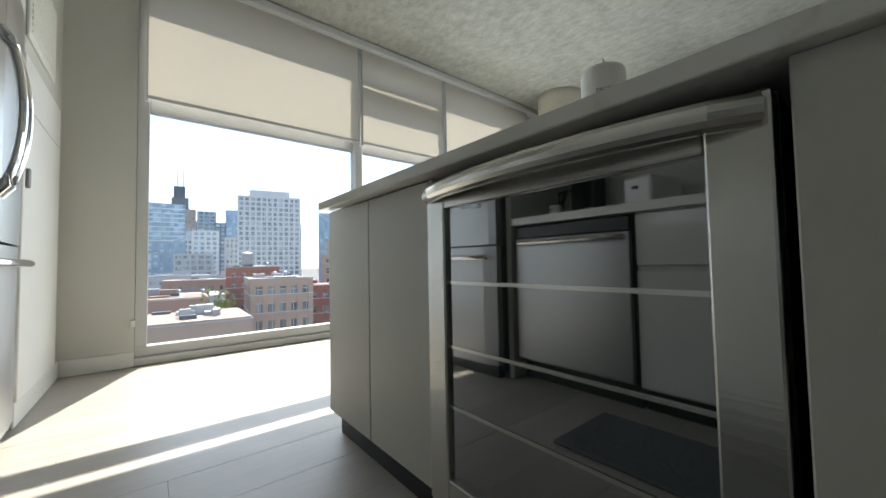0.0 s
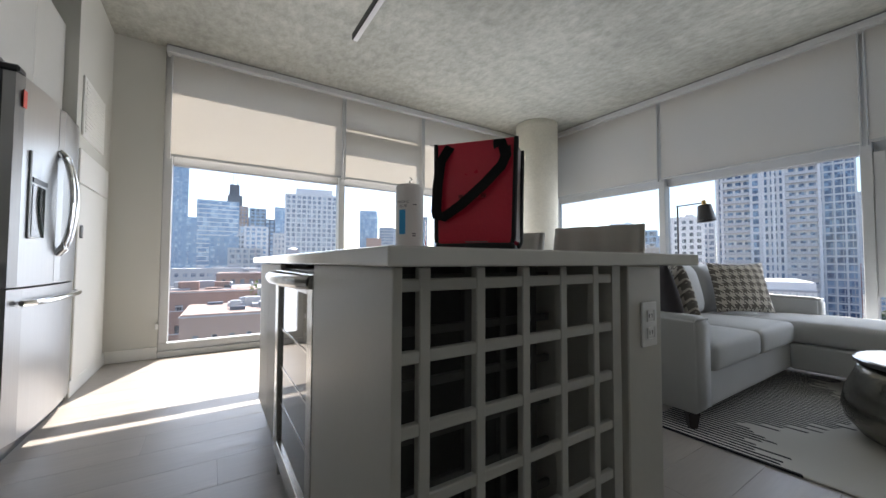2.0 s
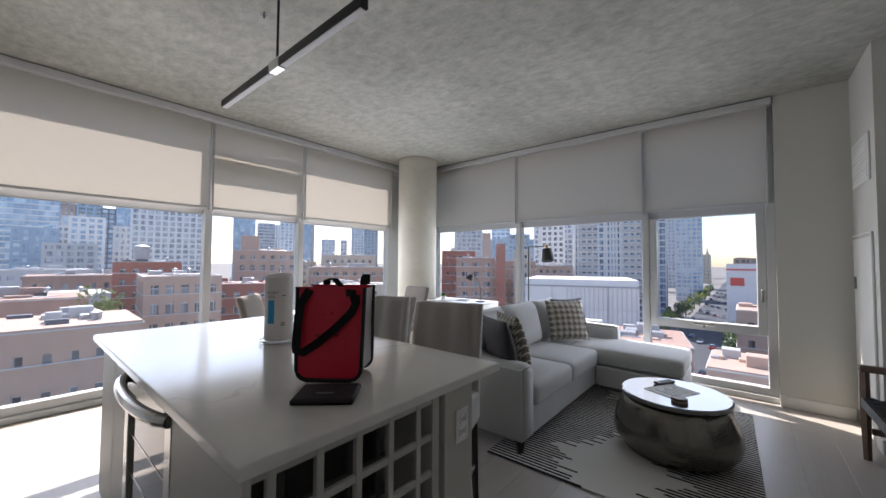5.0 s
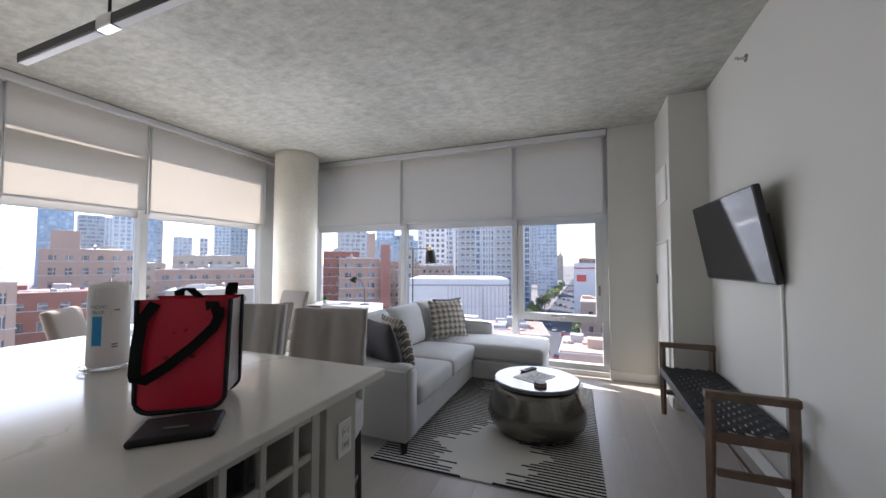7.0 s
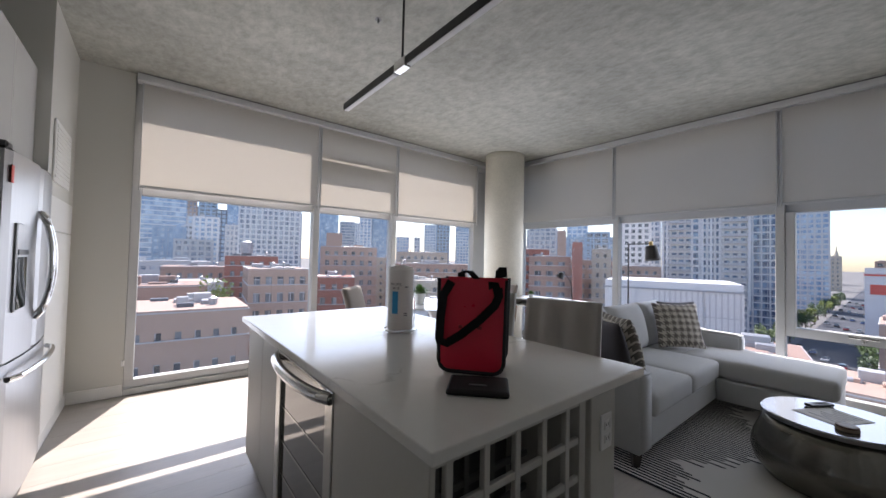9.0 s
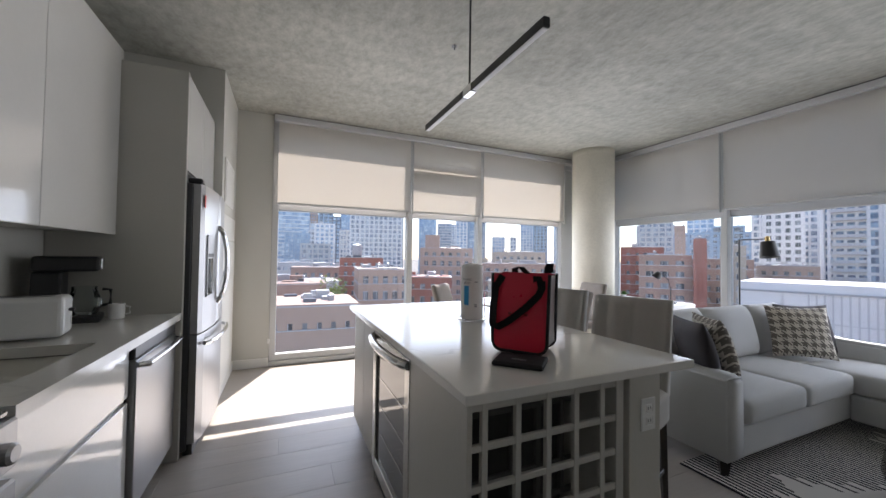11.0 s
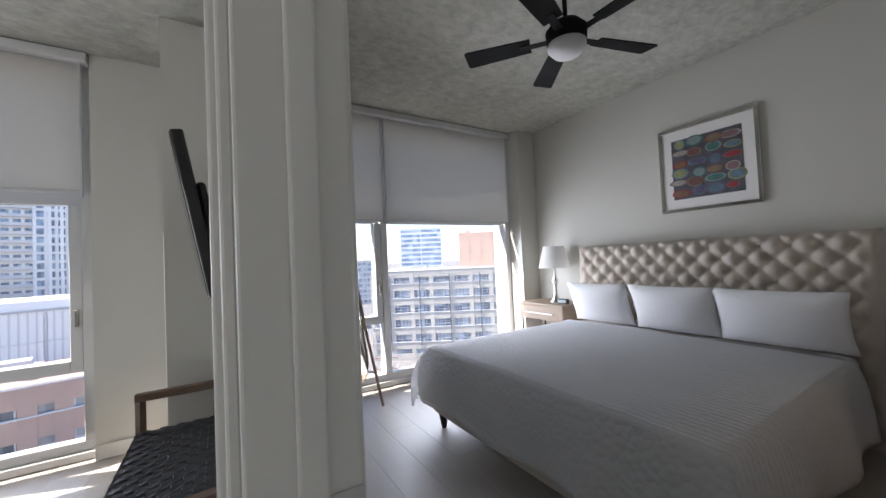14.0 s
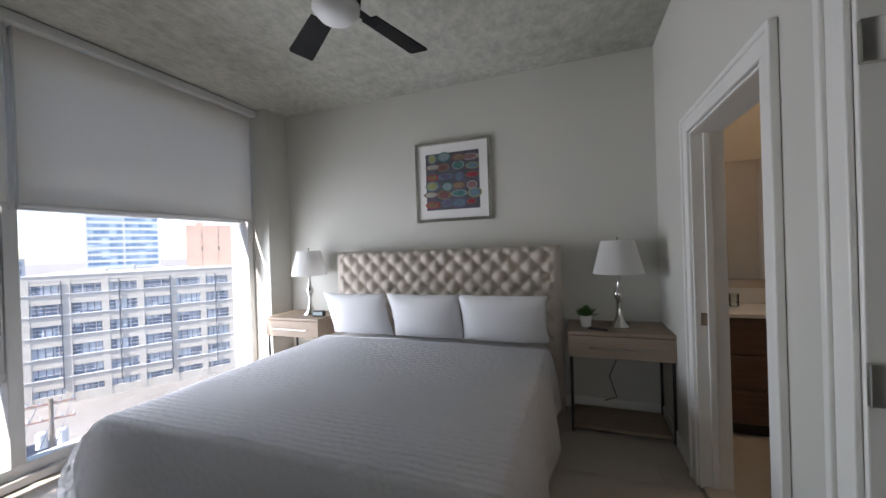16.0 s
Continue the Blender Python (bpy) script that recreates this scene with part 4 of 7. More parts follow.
building("low_commercial_building", (14, 150), 85, 22, 16, -4, CITY_BROWN, GLZ_DARK, 4.0, 3, "low brown brick loft building", band=0.5, pier=0.5, mech=4)
building("low_commercial_building", (4, 190), 89, 34, 20, -3, CITY_GREY, GLZ_GREY, 4.0, 3, "low grey office building", band=0.5, pier=0.4, mech=4)
building("low_commercial_building", (2.8, 42), 90, 13, 12, -16.5, CITY_BEIGE, GLZ_DARK, 4.0, 3, "low pale building below the window", band=0.6, pier=0.5, roof=ROOF, mech=16)
building("low_commercial_building", (24, 50), 80, 16, 14, -14, CITY_GREY, GLZ_DARK, 4.0, 3, "low grey building below the window", band=0.6, pier=0.5, roof=ROOF, mech=5)
building("low_commercial_building", (44, 52), 45, 20, 16, -9, CITY_GREY, GLZ_DARK, 4.0, 4, "grey party wall building with a white roof", band=0.9, pier=0.9, roof=ROOF_WHITE, mech=12)

# more of the skyline, nearer and farther blocks between the towers
building("residential_tower", (32, 328), 84, 17.3, 17, 28.9, CITY_WHITE, GLZ_BLUE, 3.6, 4, "pale stone tower with blue windows", band=0.35, pier=0.35, mech=1)
building("office_tower", (23, 359), 86, 6.4, 12, 24.4, CITY_GREY, GLZ_DARK, 4, 4, "grey office block on the skyline", band=0.4, pier=0.3, mech=1)
building("office_tower", (53, 417), 83, 9.6, 12, 44.8, CITY_DARK, GLZ_BLUE, 4, 5, "dark blue office tower on the skyline", band=0.25, pier=0.2, mech=1)
building("office_tower", (45, 297), 81, 9.1, 12, 21.9, CITY_GREY, GLZ_GREY, 3.6, 3, "plain grey office tower with narrow windows", band=0.4, pier=0.4, mech=1)
building("residential_tower", (78, 514), 81, 15.3, 15, 71.9, CITY_BLUE, GLZ_BLUE, 5, 8, "blue glass tower behind the skyline", band=0.25, pier=0.1, mech=1)
building("residential_tower", (59, 597), 84, 22.5, 22, 79.4, CITY_BLUE, GLZ_DARK, 5, 6, "slate blue tower behind the skyline", band=0.3, pier=0.2, mech=1)
building("residential_tower", (42, 639), 86, 15.5, 16, 86.4, CITY_TAN, GLZ_GREY, 5, 5, "tall tan stone tower on the skyline", band=0.4, pier=0.4, mech=1)
building("residential_tower", (204, 522), 69, 25.7, 26, 71.7, CITY_BLUE, GLZ_BLUE, 5, 6, "wide blue glass tower on the skyline", band=0.25, pier=0.15, mech=1)
building("office_tower", (212, 475), 66, 19.9, 20, 49.8, CITY_GREY, GLZ_GREY, 4, 6, "grey banded office tower", band=0.45, pier=0.1, mech=1)
building("residential_tower", (189, 375), 63, 13.9, 14, 52.5, CITY_WHITE, GLZ_BLUE, 3.6, 3.6, "white framed residential tower", band=0.3, pier=0.3, mech=1)
building("residential_tower", (209, 379), 61, 17.2, 17, 53.3, CITY_BLUE, GLZ_BLUE, 3.6, 6, "blue glazed residential tower", band=0.25, pier=0.15, mech=1)
building("residential_tower", (323, 506), 57, 21.4, 21, 35.6, CITY_GREY, GLZ_BLUE, 5, 5, "pale grey tower in the distance", band=0.3, pier=0.3, mech=1)
building("residential_tower", (286, 411), 55, 8.6, 12, 29.7, CITY_WHITE, GLZ_GREY, 5, 4, "slim white tower in the distance", band=0.3, pier=0.3, mech=1)
building("residential_tower", (312, 416), 53, 17.2, 17, 49.3, CITY_WHITE, GLZ_BLUE, 4, 4, "white and blue residential tower", band=0.3, pier=0.25, mech=1)
building("residential_tower", (302, 374), 51, 18.2, 18, 52.1, CITY_BLUE, GLZ_DARK, 4, 4, "dark blue residential tower", band=0.3, pier=0.3, mech=1)
building("residential_tower", (349, 386), 48, 18.0, 18, 40.5, CITY_WHITE, GLZ_BLUE, 4, 4, "white residential tower with blue glass", band=0.3, pier=0.25, mech=1)
building("loft_building", (97, 134), 54, 23.2, 23, 3.5, CITY_BEIGE, GLZ_DARK, 3.6, 3.2, "long low beige loft building", band=0.5, pier=0.5, mech=3)
building("residential_tower", (245, 175), 36, 21.5, 22, 28.2, CITY_GREY, GLZ_GREY, 3.3, 3.6, "grey residential tower with balcony lines", band=0.35, pier=0.25, mech=1)
building("residential_tower", (221, 142), 33, 5.6, 12, 22.0, CITY_TAN, GLZ_DARK, 3.6, 4, "tan brick slab tower", band=0.5, pier=0.6, mech=1)
building("residential_tower", (293, 173), 31, 17.4, 17, 33.7, CITY_WHITE, GLZ_BLUE, 3.6, 4, "white and blue stepped tower", band=0.3, pier=0.2, mech=1)
building("office_tower", (266, 140), 28, 17.5, 18, 24.0, CITY_BLUE, GLZ_DARK, 4, 5, "dark blue glass office block", band=0.25, pier=0.2, mech=1)
building("loft_building", (110, 75), 34, 14.1, 14, 2.4, CITY_BROWN, GLZ_DARK, 3.6, 4.2, "brown brick loft building with wide windows", band=0.5, pier=0.4, mech=3)
building("loft_building", (111, 65), 31, 3.2, 12, 6.9, CITY_BRICK, GLZ_DARK, 3.6, 6, "red brick stair tower of a loft", band=0.8, pier=0.8, mech=3)
building("loft_building", (127, 65), 27, 6.3, 12, 5.5, CITY_BEIGE, GLZ_DARK, 3.4, 3.2, "beige stone apartment house", band=0.5, pier=0.45, mech=3)
building("residential_tower", (220, 92), 23, 15.1, 15, 25.1, CITY_WHITE, GLZ_DARK, 3.3, 3.2, "white stepped apartment tower with green windows", band=0.4, pier=0.4, mech=1)
building("residential_tower", (416, 65), 9, 8.7, 12, 50.0, CITY_GREY, GLZ_GREY, 4, 6, "pale lavender tower in the haze", band=0.5, pier=0.5, mech=1)
building("office_tower", (640, 40), 4, 11.0, 12, 14.2, CITY_BEIGE, GLZ_DARK, 5, 6, "distant beige stone block", band=0.5, pier=0.5, mech=1)

# towards the east
building("residential_tower", (285, 204), 36, 28, 24, 30, CITY_GREY, GLZ_GREY, 3.4, 3.6, "grey concrete residential tower")
building("residential_tower", (262, 148), 30, 42, 22, 20, CITY_BLUE, GLZ_GREY, 3.4, 4, "wide blue grey office block", band=0.35)
building("loft_building", (137, 84), 32, 36, 20, 1.4, CITY_BROWN, GLZ_DARK, 3.6, 3.4, "brown brick loft building with steel windows", band=0.5, pier=0.45, mech=3)
building("loft_building", (122, 92), 36, 14, 12, 5.5, CITY_BRICK, GLZ_DARK, 3.6, 3.4, "red brick stair tower block", band=0.6, pier=0.55, mech=1)
building("residential_tower", (240, 100), 23, 26, 20, 28, CITY_WHITE, GLZ_GREY, 3.3, 3.2, "white terraced apartment tower", band=0.35)
building("loft_building", (158, 65), 23, 16, 16, -0.6, CITY_TAN, GLZ_DARK, 3.4, 3.0, "tan brick apartment building", band=0.5, pier=0.5)
r = building("residential_tower", (184, 49.5), 15, 30, 22, 62, CITY_WHITE, GLZ_DEEP, 3.0, 2.6, "tall white residential tower with stacked balconies", band=0.3, pier=0.3)
pil_ = part("pilaster", box(-0.9, -0.45, 10, 0.1, 0.45, 89.4), CITY_WHITE, r)
pil_.matrix_basis = pose(0, -15, 0)
for y in (-5.6, -2.6, 0.4, 4.0, 13.2, 14.9):
    share("pilaster", pil_, r, pose(0, y, 0))
rail = None
for i in range(26):
    for y in (-14.5, 4.5):
        m = pose(-1.5, y, 12 + i * 3.0 + 1.2)
        if rail is None:
            bal = box(0, 0, 0, 1.5, 8.5, 0.22)
            add_box(bal, 0, 0, 0.25, 0.06, 8.5, 1.1)
            rail = part("balcony", bal, CITY_GREY, r)
            rail.matrix_basis = m
        else:
            share("balcony", rail, r, m)
building("residential_tower", (207, 36), 11, 15, 20, 62, CITY_WHITE, GLZ_DEEP, 3.0, 3.0, "blue glazed side wing of the residential tower", band=0.2, pier=0.2)
building("loft_building", (218, 33.7), 9, 8, 16, 0.4, CITY_BRICK, GLZ_DARK, 3.4, 2.6, "red brick apartment house", band=0.5, pier=0.45)
building("residential_tower", (329, 31), 5.5, 17, 20, 39, CITY_GREY, GLZ_BLUE, 3.3, 3, "blue grey residential tower", band=0.35, pier=0.25)
building("office_tower", (497, 62), 7.3, 20, 20, 66, CITY_GREY, GLZ_GREY, 4, 4, "pale grey tower in the haze")
pk = building("parking_building", (80, 27), 19, 23, 20, -4.2, CITY_WHITE, GLZ_DARK, 6, 6, "white commercial building with a blank parapet", band=0.85, pier=0.8, roof=ROOF_WHITE, mech=4)
part("coping", box(-0.25, -11.7, 23.1, 0.3, 11.7, 23.45), DUCT, pk)
rib = part("wall_rib", box(-0.12, -0.12, 12.5, 0.05, 0.12, 23.0), CITY_GREY, pk)
rib.matrix_basis = pose(0, -11, 0)
for i in range(1, 16):
    share("wall_rib", rib, pk, pose(0, -11 + i * 0.9, 0))
part("painted_band", box(-0.1, 3.2, 12.0, 0.05, 11.4, 17.5), CITY_DARK, pk, "dark painted mural band")
building("low_commercial_building", (60, 14), 12, 18, 14, -11, CITY_BROWN, GLZ_DARK, 4, 3, "low brown brick building", band=0.6, pier=0.5, roof=ROOF_DARK, mech=14)
ch = building("office_tower", (899, 55), 3.5, 11, 11, 18, CITY_BEIGE, GLZ_DARK, 6, 4, "distant stone tower with a pointed top", band=0.5, pier=0.5, mech=0)
part("spire", lathe([(4, 44), (3, 50), (1.2, 56), (0.2, 66)], (5.5, 0, 0), 8), CITY_BEIGE, ch)
building("office_tower", (860, 75), 4.5, 30, 20, 12, CITY_BEIGE, GLZ_DARK, 6, 5, "distant beige stone block")
building("storage_building", (171, -4), 0, 17, 26, -1.0, CITY_WHITE, GLZ_DARK, 8, 20, "white storage building with a red roofline", band=0.95, pier=0.9, mech=0)
part("roof_trim", box(-0.1, -8.6, 0, 26, 8.6, 0.7), REDPRINT, thing("red_roof_trim", (171, -4, -1.0), "red band along the storage building roof", "roof trim"))
part("sign_panel", box(-0.15, -1.8, -3.2, -0.05, 2.2, -0.2), REDPRINT, thing("wall_sign", (171, 1.2, -3.4), "red sign panel on the white storage building", "sign"))
building("office_tower", (401, -12), -1, 36, 20, 6, CITY_BROWN, GLZ_DARK, 4, 4, "distant brown brick block")
building("low_commercial_building", (58, -3), 0, 13, 12, -12.5, CITY_TAN, GLZ_DARK, 4, 3, "low tan brick building below the window", band=0.6, pier=0.55, roof=ROOF_WHITE, mech=6)
building("low_commercial_building", (104, -6), 0, 14, 16, -9.5, CITY_TAN, GLZ_DARK, 4, 3, "low tan building with a grey roof", band=0.6, pier=0.55, roof=ROOF, mech=4)
building("low_commercial_building", (36, 1), 0, 26, 14, -17, CITY_WHITE, GLZ_DARK, 4, 4, "pale low building close below the window", band=0.7, pier=0.6, roof=ROOF_WHITE, mech=16)

# towards the bedroom's side: a white factory with steel windows
f = building("factory_building", (86.6, -59.3), -34, 52, 30, -2.2, FACTORY_WHITE, GLZ_GREY, 4.1, 5.6, "white concrete factory building with steel-framed windows", band=0.45, pier=0.2, roof=ROOF, mech=4)
thin = part("window_mullion", box(0, -0.05, 0, 0.15, 0.05, 24), CITY_DARK, f)
thin.matrix_basis = pose(0.2, -25, 0.5)
for i in range(1, 50):
    share("window_mullion", thin, f, pose(0.2, -25 + i * 1.02, 0.5))
storeys = max(1, int((-2.2 - GROUND) / 4.1))
high = (-2.2 - GROUND) / storeys
rail = None
for i in range(storeys):
    for up in (0.42, 0.60):
        m = pose(0.21, 0, (i + up + 0.02) * high)
        if rail is None:
            rail = part("window_transom", box(0, -25.4, -0.05, 0.14, 25.4, 0.05), CITY_GREY, f)
            rail.matrix_basis = m
        else:
            share("window_transom", rail, f, m)
for i in range(6):
    part("drain_pipe", tube([(-0.15, -22.5 + i * 8.6, 3), (-0.15, -22.5 + i * 8.6, 24.2)], 0.11, 8), CITY_DARK, f)


def utility_pole(at, top, rz):
    p_ = thing("utility_pole", (at[0], at[1], GROUND), "weathered wooden utility pole with transformers and wires", "utility pole", "utility poles", rz)
    h = top - GROUND
    part("pole", tube([(0, 0, 0), (0, 0, h)], [0.17, 0.12], 10), mat("weathered pole wood", (0.2, 0.17, 0.14), 0.9), p_)
    for z in (h - 0.4, h - 1.5):
        part("crossarm", box(-0.06, -1.2, z, 0.06, 1.2, z + 0.14), CITY_BROWN, p_)
        for y in (-1.1, -0.5, 0.5, 1.1):
            part("insulator", tube([(0, y, z + 0.14), (0, y, z + 0.36)], [0.06, 0.04], 8), CITY_GREY, p_)
    for y in (-0.5, 0.5):
        part("transformer", lathe([(0.0, h - 3.3), (0.3, h - 3.25), (0.3, h - 2.3), (0.22, h - 2.2), (0.0, h - 2.15)], (0.0, y, 0), 14), CITY_GREY, p_)
    for y in (-1.1, -0.5, 0.5, 1.1):
        part("wire", tube([(x, y, h - 0.04 - 1.1 * (1 - ((x - 14) / 14) ** 2)) for x in range(0, 29, 4)], 0.02, 5), CITY_DARK, p_)


utility_pole((37, -15.6), -8.2, 150)
utility_pole((34.5, -11.9), -8.8, 155)
building("brick_penthouse", (96.9, -75.3), -36, 15, 13, 9.0, CITY_TAN, GLZ_DARK, 3, 4, "tan brick stair tower with arched openings", band=0.7, pier=0.7, mech=1, base=-2.4)
building("glass_tower", (231, -125), -28, 30, 24, 24, CITY_WHITE, GLZ_BLUE, 3.2, 30, "white banded tower with blue glass", band=0.4, pier=0.05)
building("loft_building", (160, -29.7), -10, 14, 12, -4.9, CITY_BRICK, GLZ_DARK, 3.4, 2.8, "red brick apartment house", band=0.5, pier=0.5)
building("office_tower", (298, -55), -10, 18, 14, 2.3, CITY_GREY, GLZ_GREY, 3.4, 3, "grey distant apartment block")
building("office_tower", (240, -80), -18, 20, 14, 2.0, CITY_GREY, GLZ_GREY, 3.4, 3, "grey distant apartment block")
building("loft_building", (120, -16), -7, 16, 14, -9.0, CITY_BRICK, GLZ_DARK, 3.4, 3, "low red brick apartment house", band=0.5, pier=0.5, roof=ROOF_DARK)
building("low_commercial_building", (75, -12), -5, 16, 12, -13, CITY_BROWN, GLZ_DARK, 4, 3, "low brown brick building", band=0.6, pier=0.5, roof=ROOF_WHITE, mech=12)

# wide street running away to the east, with parked and moving cars and street trees
structure("road", box(24, 3.0, GROUND, 1500, 21.0, GROUND + 0.06), ASPHALT, "wide grey asphalt street", "road")
structure("pavement", box(24, 21.0, GROUND, 1500, 25.0, GROUND + 0.18), CITYGROUND, "pale street pavement", "pavement")
CAR_PAINTS = [mat("car paint " + n_, c_, 0.25, var=0.03, bump=0.0, coat=0.6) for n_, c_ in (("white", (0.7, 0.7, 0.7)), ("silver", (0.4, 0.41, 0.43)), ("black", (0.03, 0.03, 0.035)), ("red", (0.35, 0.03, 0.03)), ("blue", (0.05, 0.1, 0.25)))]
CAR_NAMES = ("white", "silver", "black", "red", "dark blue")


def car(i, at, rz):
    k = i % 5
    c = thing("car", at, CAR_NAMES[k] + " car on the street below", "car", "cars on the street", rz)
    bm = rbox(-2.2, -0.9, 0.3, 2.2, 0.9, 0.85, 0.15, 2)
    part("body", bm, CAR_PAINTS[k], c)
    cab = box(-1.4, -0.78, 0.84, 1.0, 0.78, 1.42)
    for v in cab.verts:
        if v.co.z > 1.2:
            v.co.x *= 0.72
            v.co.y *= 0.86
    part("cabin", cab, DARK_GLASS, c)
    for x in (-1.4, 1.4):
        for y in (-0.8, 0.8):
            part("wheel", lathe([(0.1, -0.1), (0.33, -0.1), (0.33, 0.1), (0.1, 0.1)], seg=12, m=pose(x, y, 0.33, 90, 0, 0)), BLACK, c)
    return c


rng = random.Random(5)
for i in range(46):
    lane = (4.4, 8.0, 12.0, 15.5, 19.4)[i % 5]
    car(rng.randrange(5), (60 + i * 8.5 + rng.uniform(-3, 3), lane, GROUND + 0.06), 0 if lane > 11 else 180)

LEAVES = [mat("tree leaves " + n_, c_, 0.6, var=0.3, scale=3, bump=0.0) for n_, c_ in (("green", (0.075, 0.13, 0.03)), ("yellow green", (0.17, 0.22, 0.03)), ("dark green", (0.04, 0.085, 0.03)))]
BARK = mat("bark", (0.08, 0.06, 0.045), 0.9)


def tree(at, height, wide, leaf, label, seed):
    g = random.Random(seed)
    tr = thing("tree", at, label, "tree", "street trees")
    bm = tube([(0, 0, 0), (0.05, 0, height * 0.3), (0.1, 0.05, height * 0.62)], [0.28, 0.2, 0.08], 8)
    for k in range(6):
        a, z = g.uniform(0, 6.28), height * g.uniform(0.3, 0.5)
        add_tube(bm, [(0, 0, z), (math.cos(a) * wide * 0.2, math.sin(a) * wide * 0.2, z + height * 0.18), (math.cos(a) * wide * 0.34, math.sin(a) * wide * 0.34, z + height * 0.3)], [0.11, 0.07, 0.03], 6)
    part("trunk", bm, BARK, tr)
    crown = bmesh.new()
    blobs = [(g.uniform(-0.35, 0.35) * wide, g.uniform(-0.35, 0.35) * wide, height * g.uniform(0.45, 0.92), g.uniform(0.12, 0.24) * wide) for k in range(13)]
    for bx_, by_, bz_, br_ in blobs:
        for k in range(60):
            d = Vector((g.gauss(0, 1), g.gauss(0, 1), g.gauss(0, 1))).normalized() * br_ * g.uniform(0.6, 1.1)
            c = Vector((bx_, by_, bz_)) + d
            u = Vector((g.gauss(0, 1), g.gauss(0, 1), g.gauss(0, 1))).normalized()
            v = u.orthogonal().normalized()
            s = g.uniform(0.18, 0.42)
            crown.faces.new([crown.verts.new(c + s * q) for q in (u, v, -u * 0.8, -v * 0.9)])
    part("crown", crown, leaf, tr)
    return tr


for i in range(16):
    tree((80 + i * 22 + rng.uniform(-4, 4), 23.0 + rng.uniform(-0.5, 0.5), GROUND), rng.uniform(8, 11), rng.uniform(6, 8), LEAVES[i % 3], "leafy street tree beside the wide street", i)
for i in range(10):
    tree((92 + i * 26 + rng.uniform(-4, 4), 1.2, GROUND), rng.uniform(8, 11), rng.uniform(6, 8), LEAVES[(i + 1) % 3], "leafy street tree beside the wide street", 50 + i)
tree((9.6, 85.4, GROUND), 23.9, 9.5, LEAVES[1], "bright yellow-green tree between low roofs", 90)
tree((130, -22, GROUND), 17, 12, LEAVES[0], "leafy green tree among brick houses", 91)
tree((150, -20, GROUND), 17, 14, LEAVES[2], "leafy green tree among brick houses", 92)
tree((190, -35, GROUND), 20, 16, LEAVES[0], "leafy green tree among brick houses", 93)
tree((62, -5.5, GROUND), 17.5, 6, LEAVES[1], "bright yellow-green tree by a low roof", 94)

# ---- kitchen ----
isl = thing("kitchen_island", (1.41, 0.474, 0), "grey laminate kitchen island with a built-in wine rack", "kitchen island")
part("side_panel", rbox(-0.018, -0.002, 0, -0.001, 0.499, 0.888, 0.002, 1), CAB, isl)
part("corner_post", rbox(0.63, 0, 0, 0.79, 0.14, 0.888, 0.003, 1), CAB, isl)
part("post_baseboard", rbox(0.632, -0.013, 0, 0.80, -0.001, 0.10, 0.003, 1), TRIM, isl)
part("back_panel", rbox(0.54, 0.33, 0, 0.79, 1.856, 0.888, 0.003, 1), CAB, isl)
part("carcass", box(0.05, 1.19, 0, 0.538, 1.856, 0.888), CAB, isl)
part("gable", rbox(0, 1.166, 0.0, 0.02, 1.183, 0.888, 0.002, 1), CAB, isl)
part("toe_kick", box(0.045, 1.186, 0, 0.049, 1.85, 0.1), BLACK, isl)
for y0, y1 in ((1.186, 1.514), (1.518, 1.856)):
    part("door", rbox(0, y0, 0.1, 0.018, y1, 0.884, 0.002, 1), CAB, isl)
# the backing's dark colour carries the shade deep in the rack
part("rack_backing", box(0.0, 0.30, 0.0, 0.628, 0.328, 0.888), RACK_SHADE, isl)
part("rack_side", box(0.572, 0.006, 0, 0.606, 0.299, 0.888), RACK, isl)
part("rack_filler", box(0.607, 0.03, 0, 0.629, 0.299, 0.888), RACK, isl)
vs, hs = None, None
# darkened copy of the lattice colour, for the shade at the rear row
REAR_SHADED = mat("shaded rear lattice", (0.1, 0.1, 0.095), 0.5, var=0.1, bump=0.0)
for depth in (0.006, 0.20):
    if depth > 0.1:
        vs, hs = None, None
    paint = RACK if depth < 0.1 else REAR_SHADED
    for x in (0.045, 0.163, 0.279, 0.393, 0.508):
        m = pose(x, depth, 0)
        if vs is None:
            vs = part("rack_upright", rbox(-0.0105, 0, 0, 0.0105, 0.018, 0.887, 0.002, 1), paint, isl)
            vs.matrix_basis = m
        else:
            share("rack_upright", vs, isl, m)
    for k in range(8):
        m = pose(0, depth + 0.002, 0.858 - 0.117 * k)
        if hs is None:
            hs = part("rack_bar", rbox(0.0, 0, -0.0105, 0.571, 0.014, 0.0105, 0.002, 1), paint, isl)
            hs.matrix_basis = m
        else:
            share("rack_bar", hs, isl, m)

top = thing("island_worktop", (1.366, 0.432, 0.889), "white veined quartz worktop on the island", "worktop")
part("slab", rbox(0, 0, 0, 0.967, 1.9, 0.031, 0.004, 2), QUARTZ, top)

out = thing("outlet", (2.13, 0.4735, 0.735), "white double power outlet on the island end", "outlet")
part("cover_plate", rbox(-0.036, -0.006, -0.058, 0.036, 0, 0.058, 0.003, 2), WHITE, out)
for z in (-0.022, 0.022):
    s_ = part("socket", rbox(-0.017, -0.008, z - 0.015, 0.017, -0.0055, z + 0.015, 0.004, 2), WHITE, out)
    for x in (-0.006, 0.006):
        part("slot", box(x - 0.0012, -0.0085, z - 0.004, x + 0.0012, -0.0079, z + 0.006), BLACK, s_)

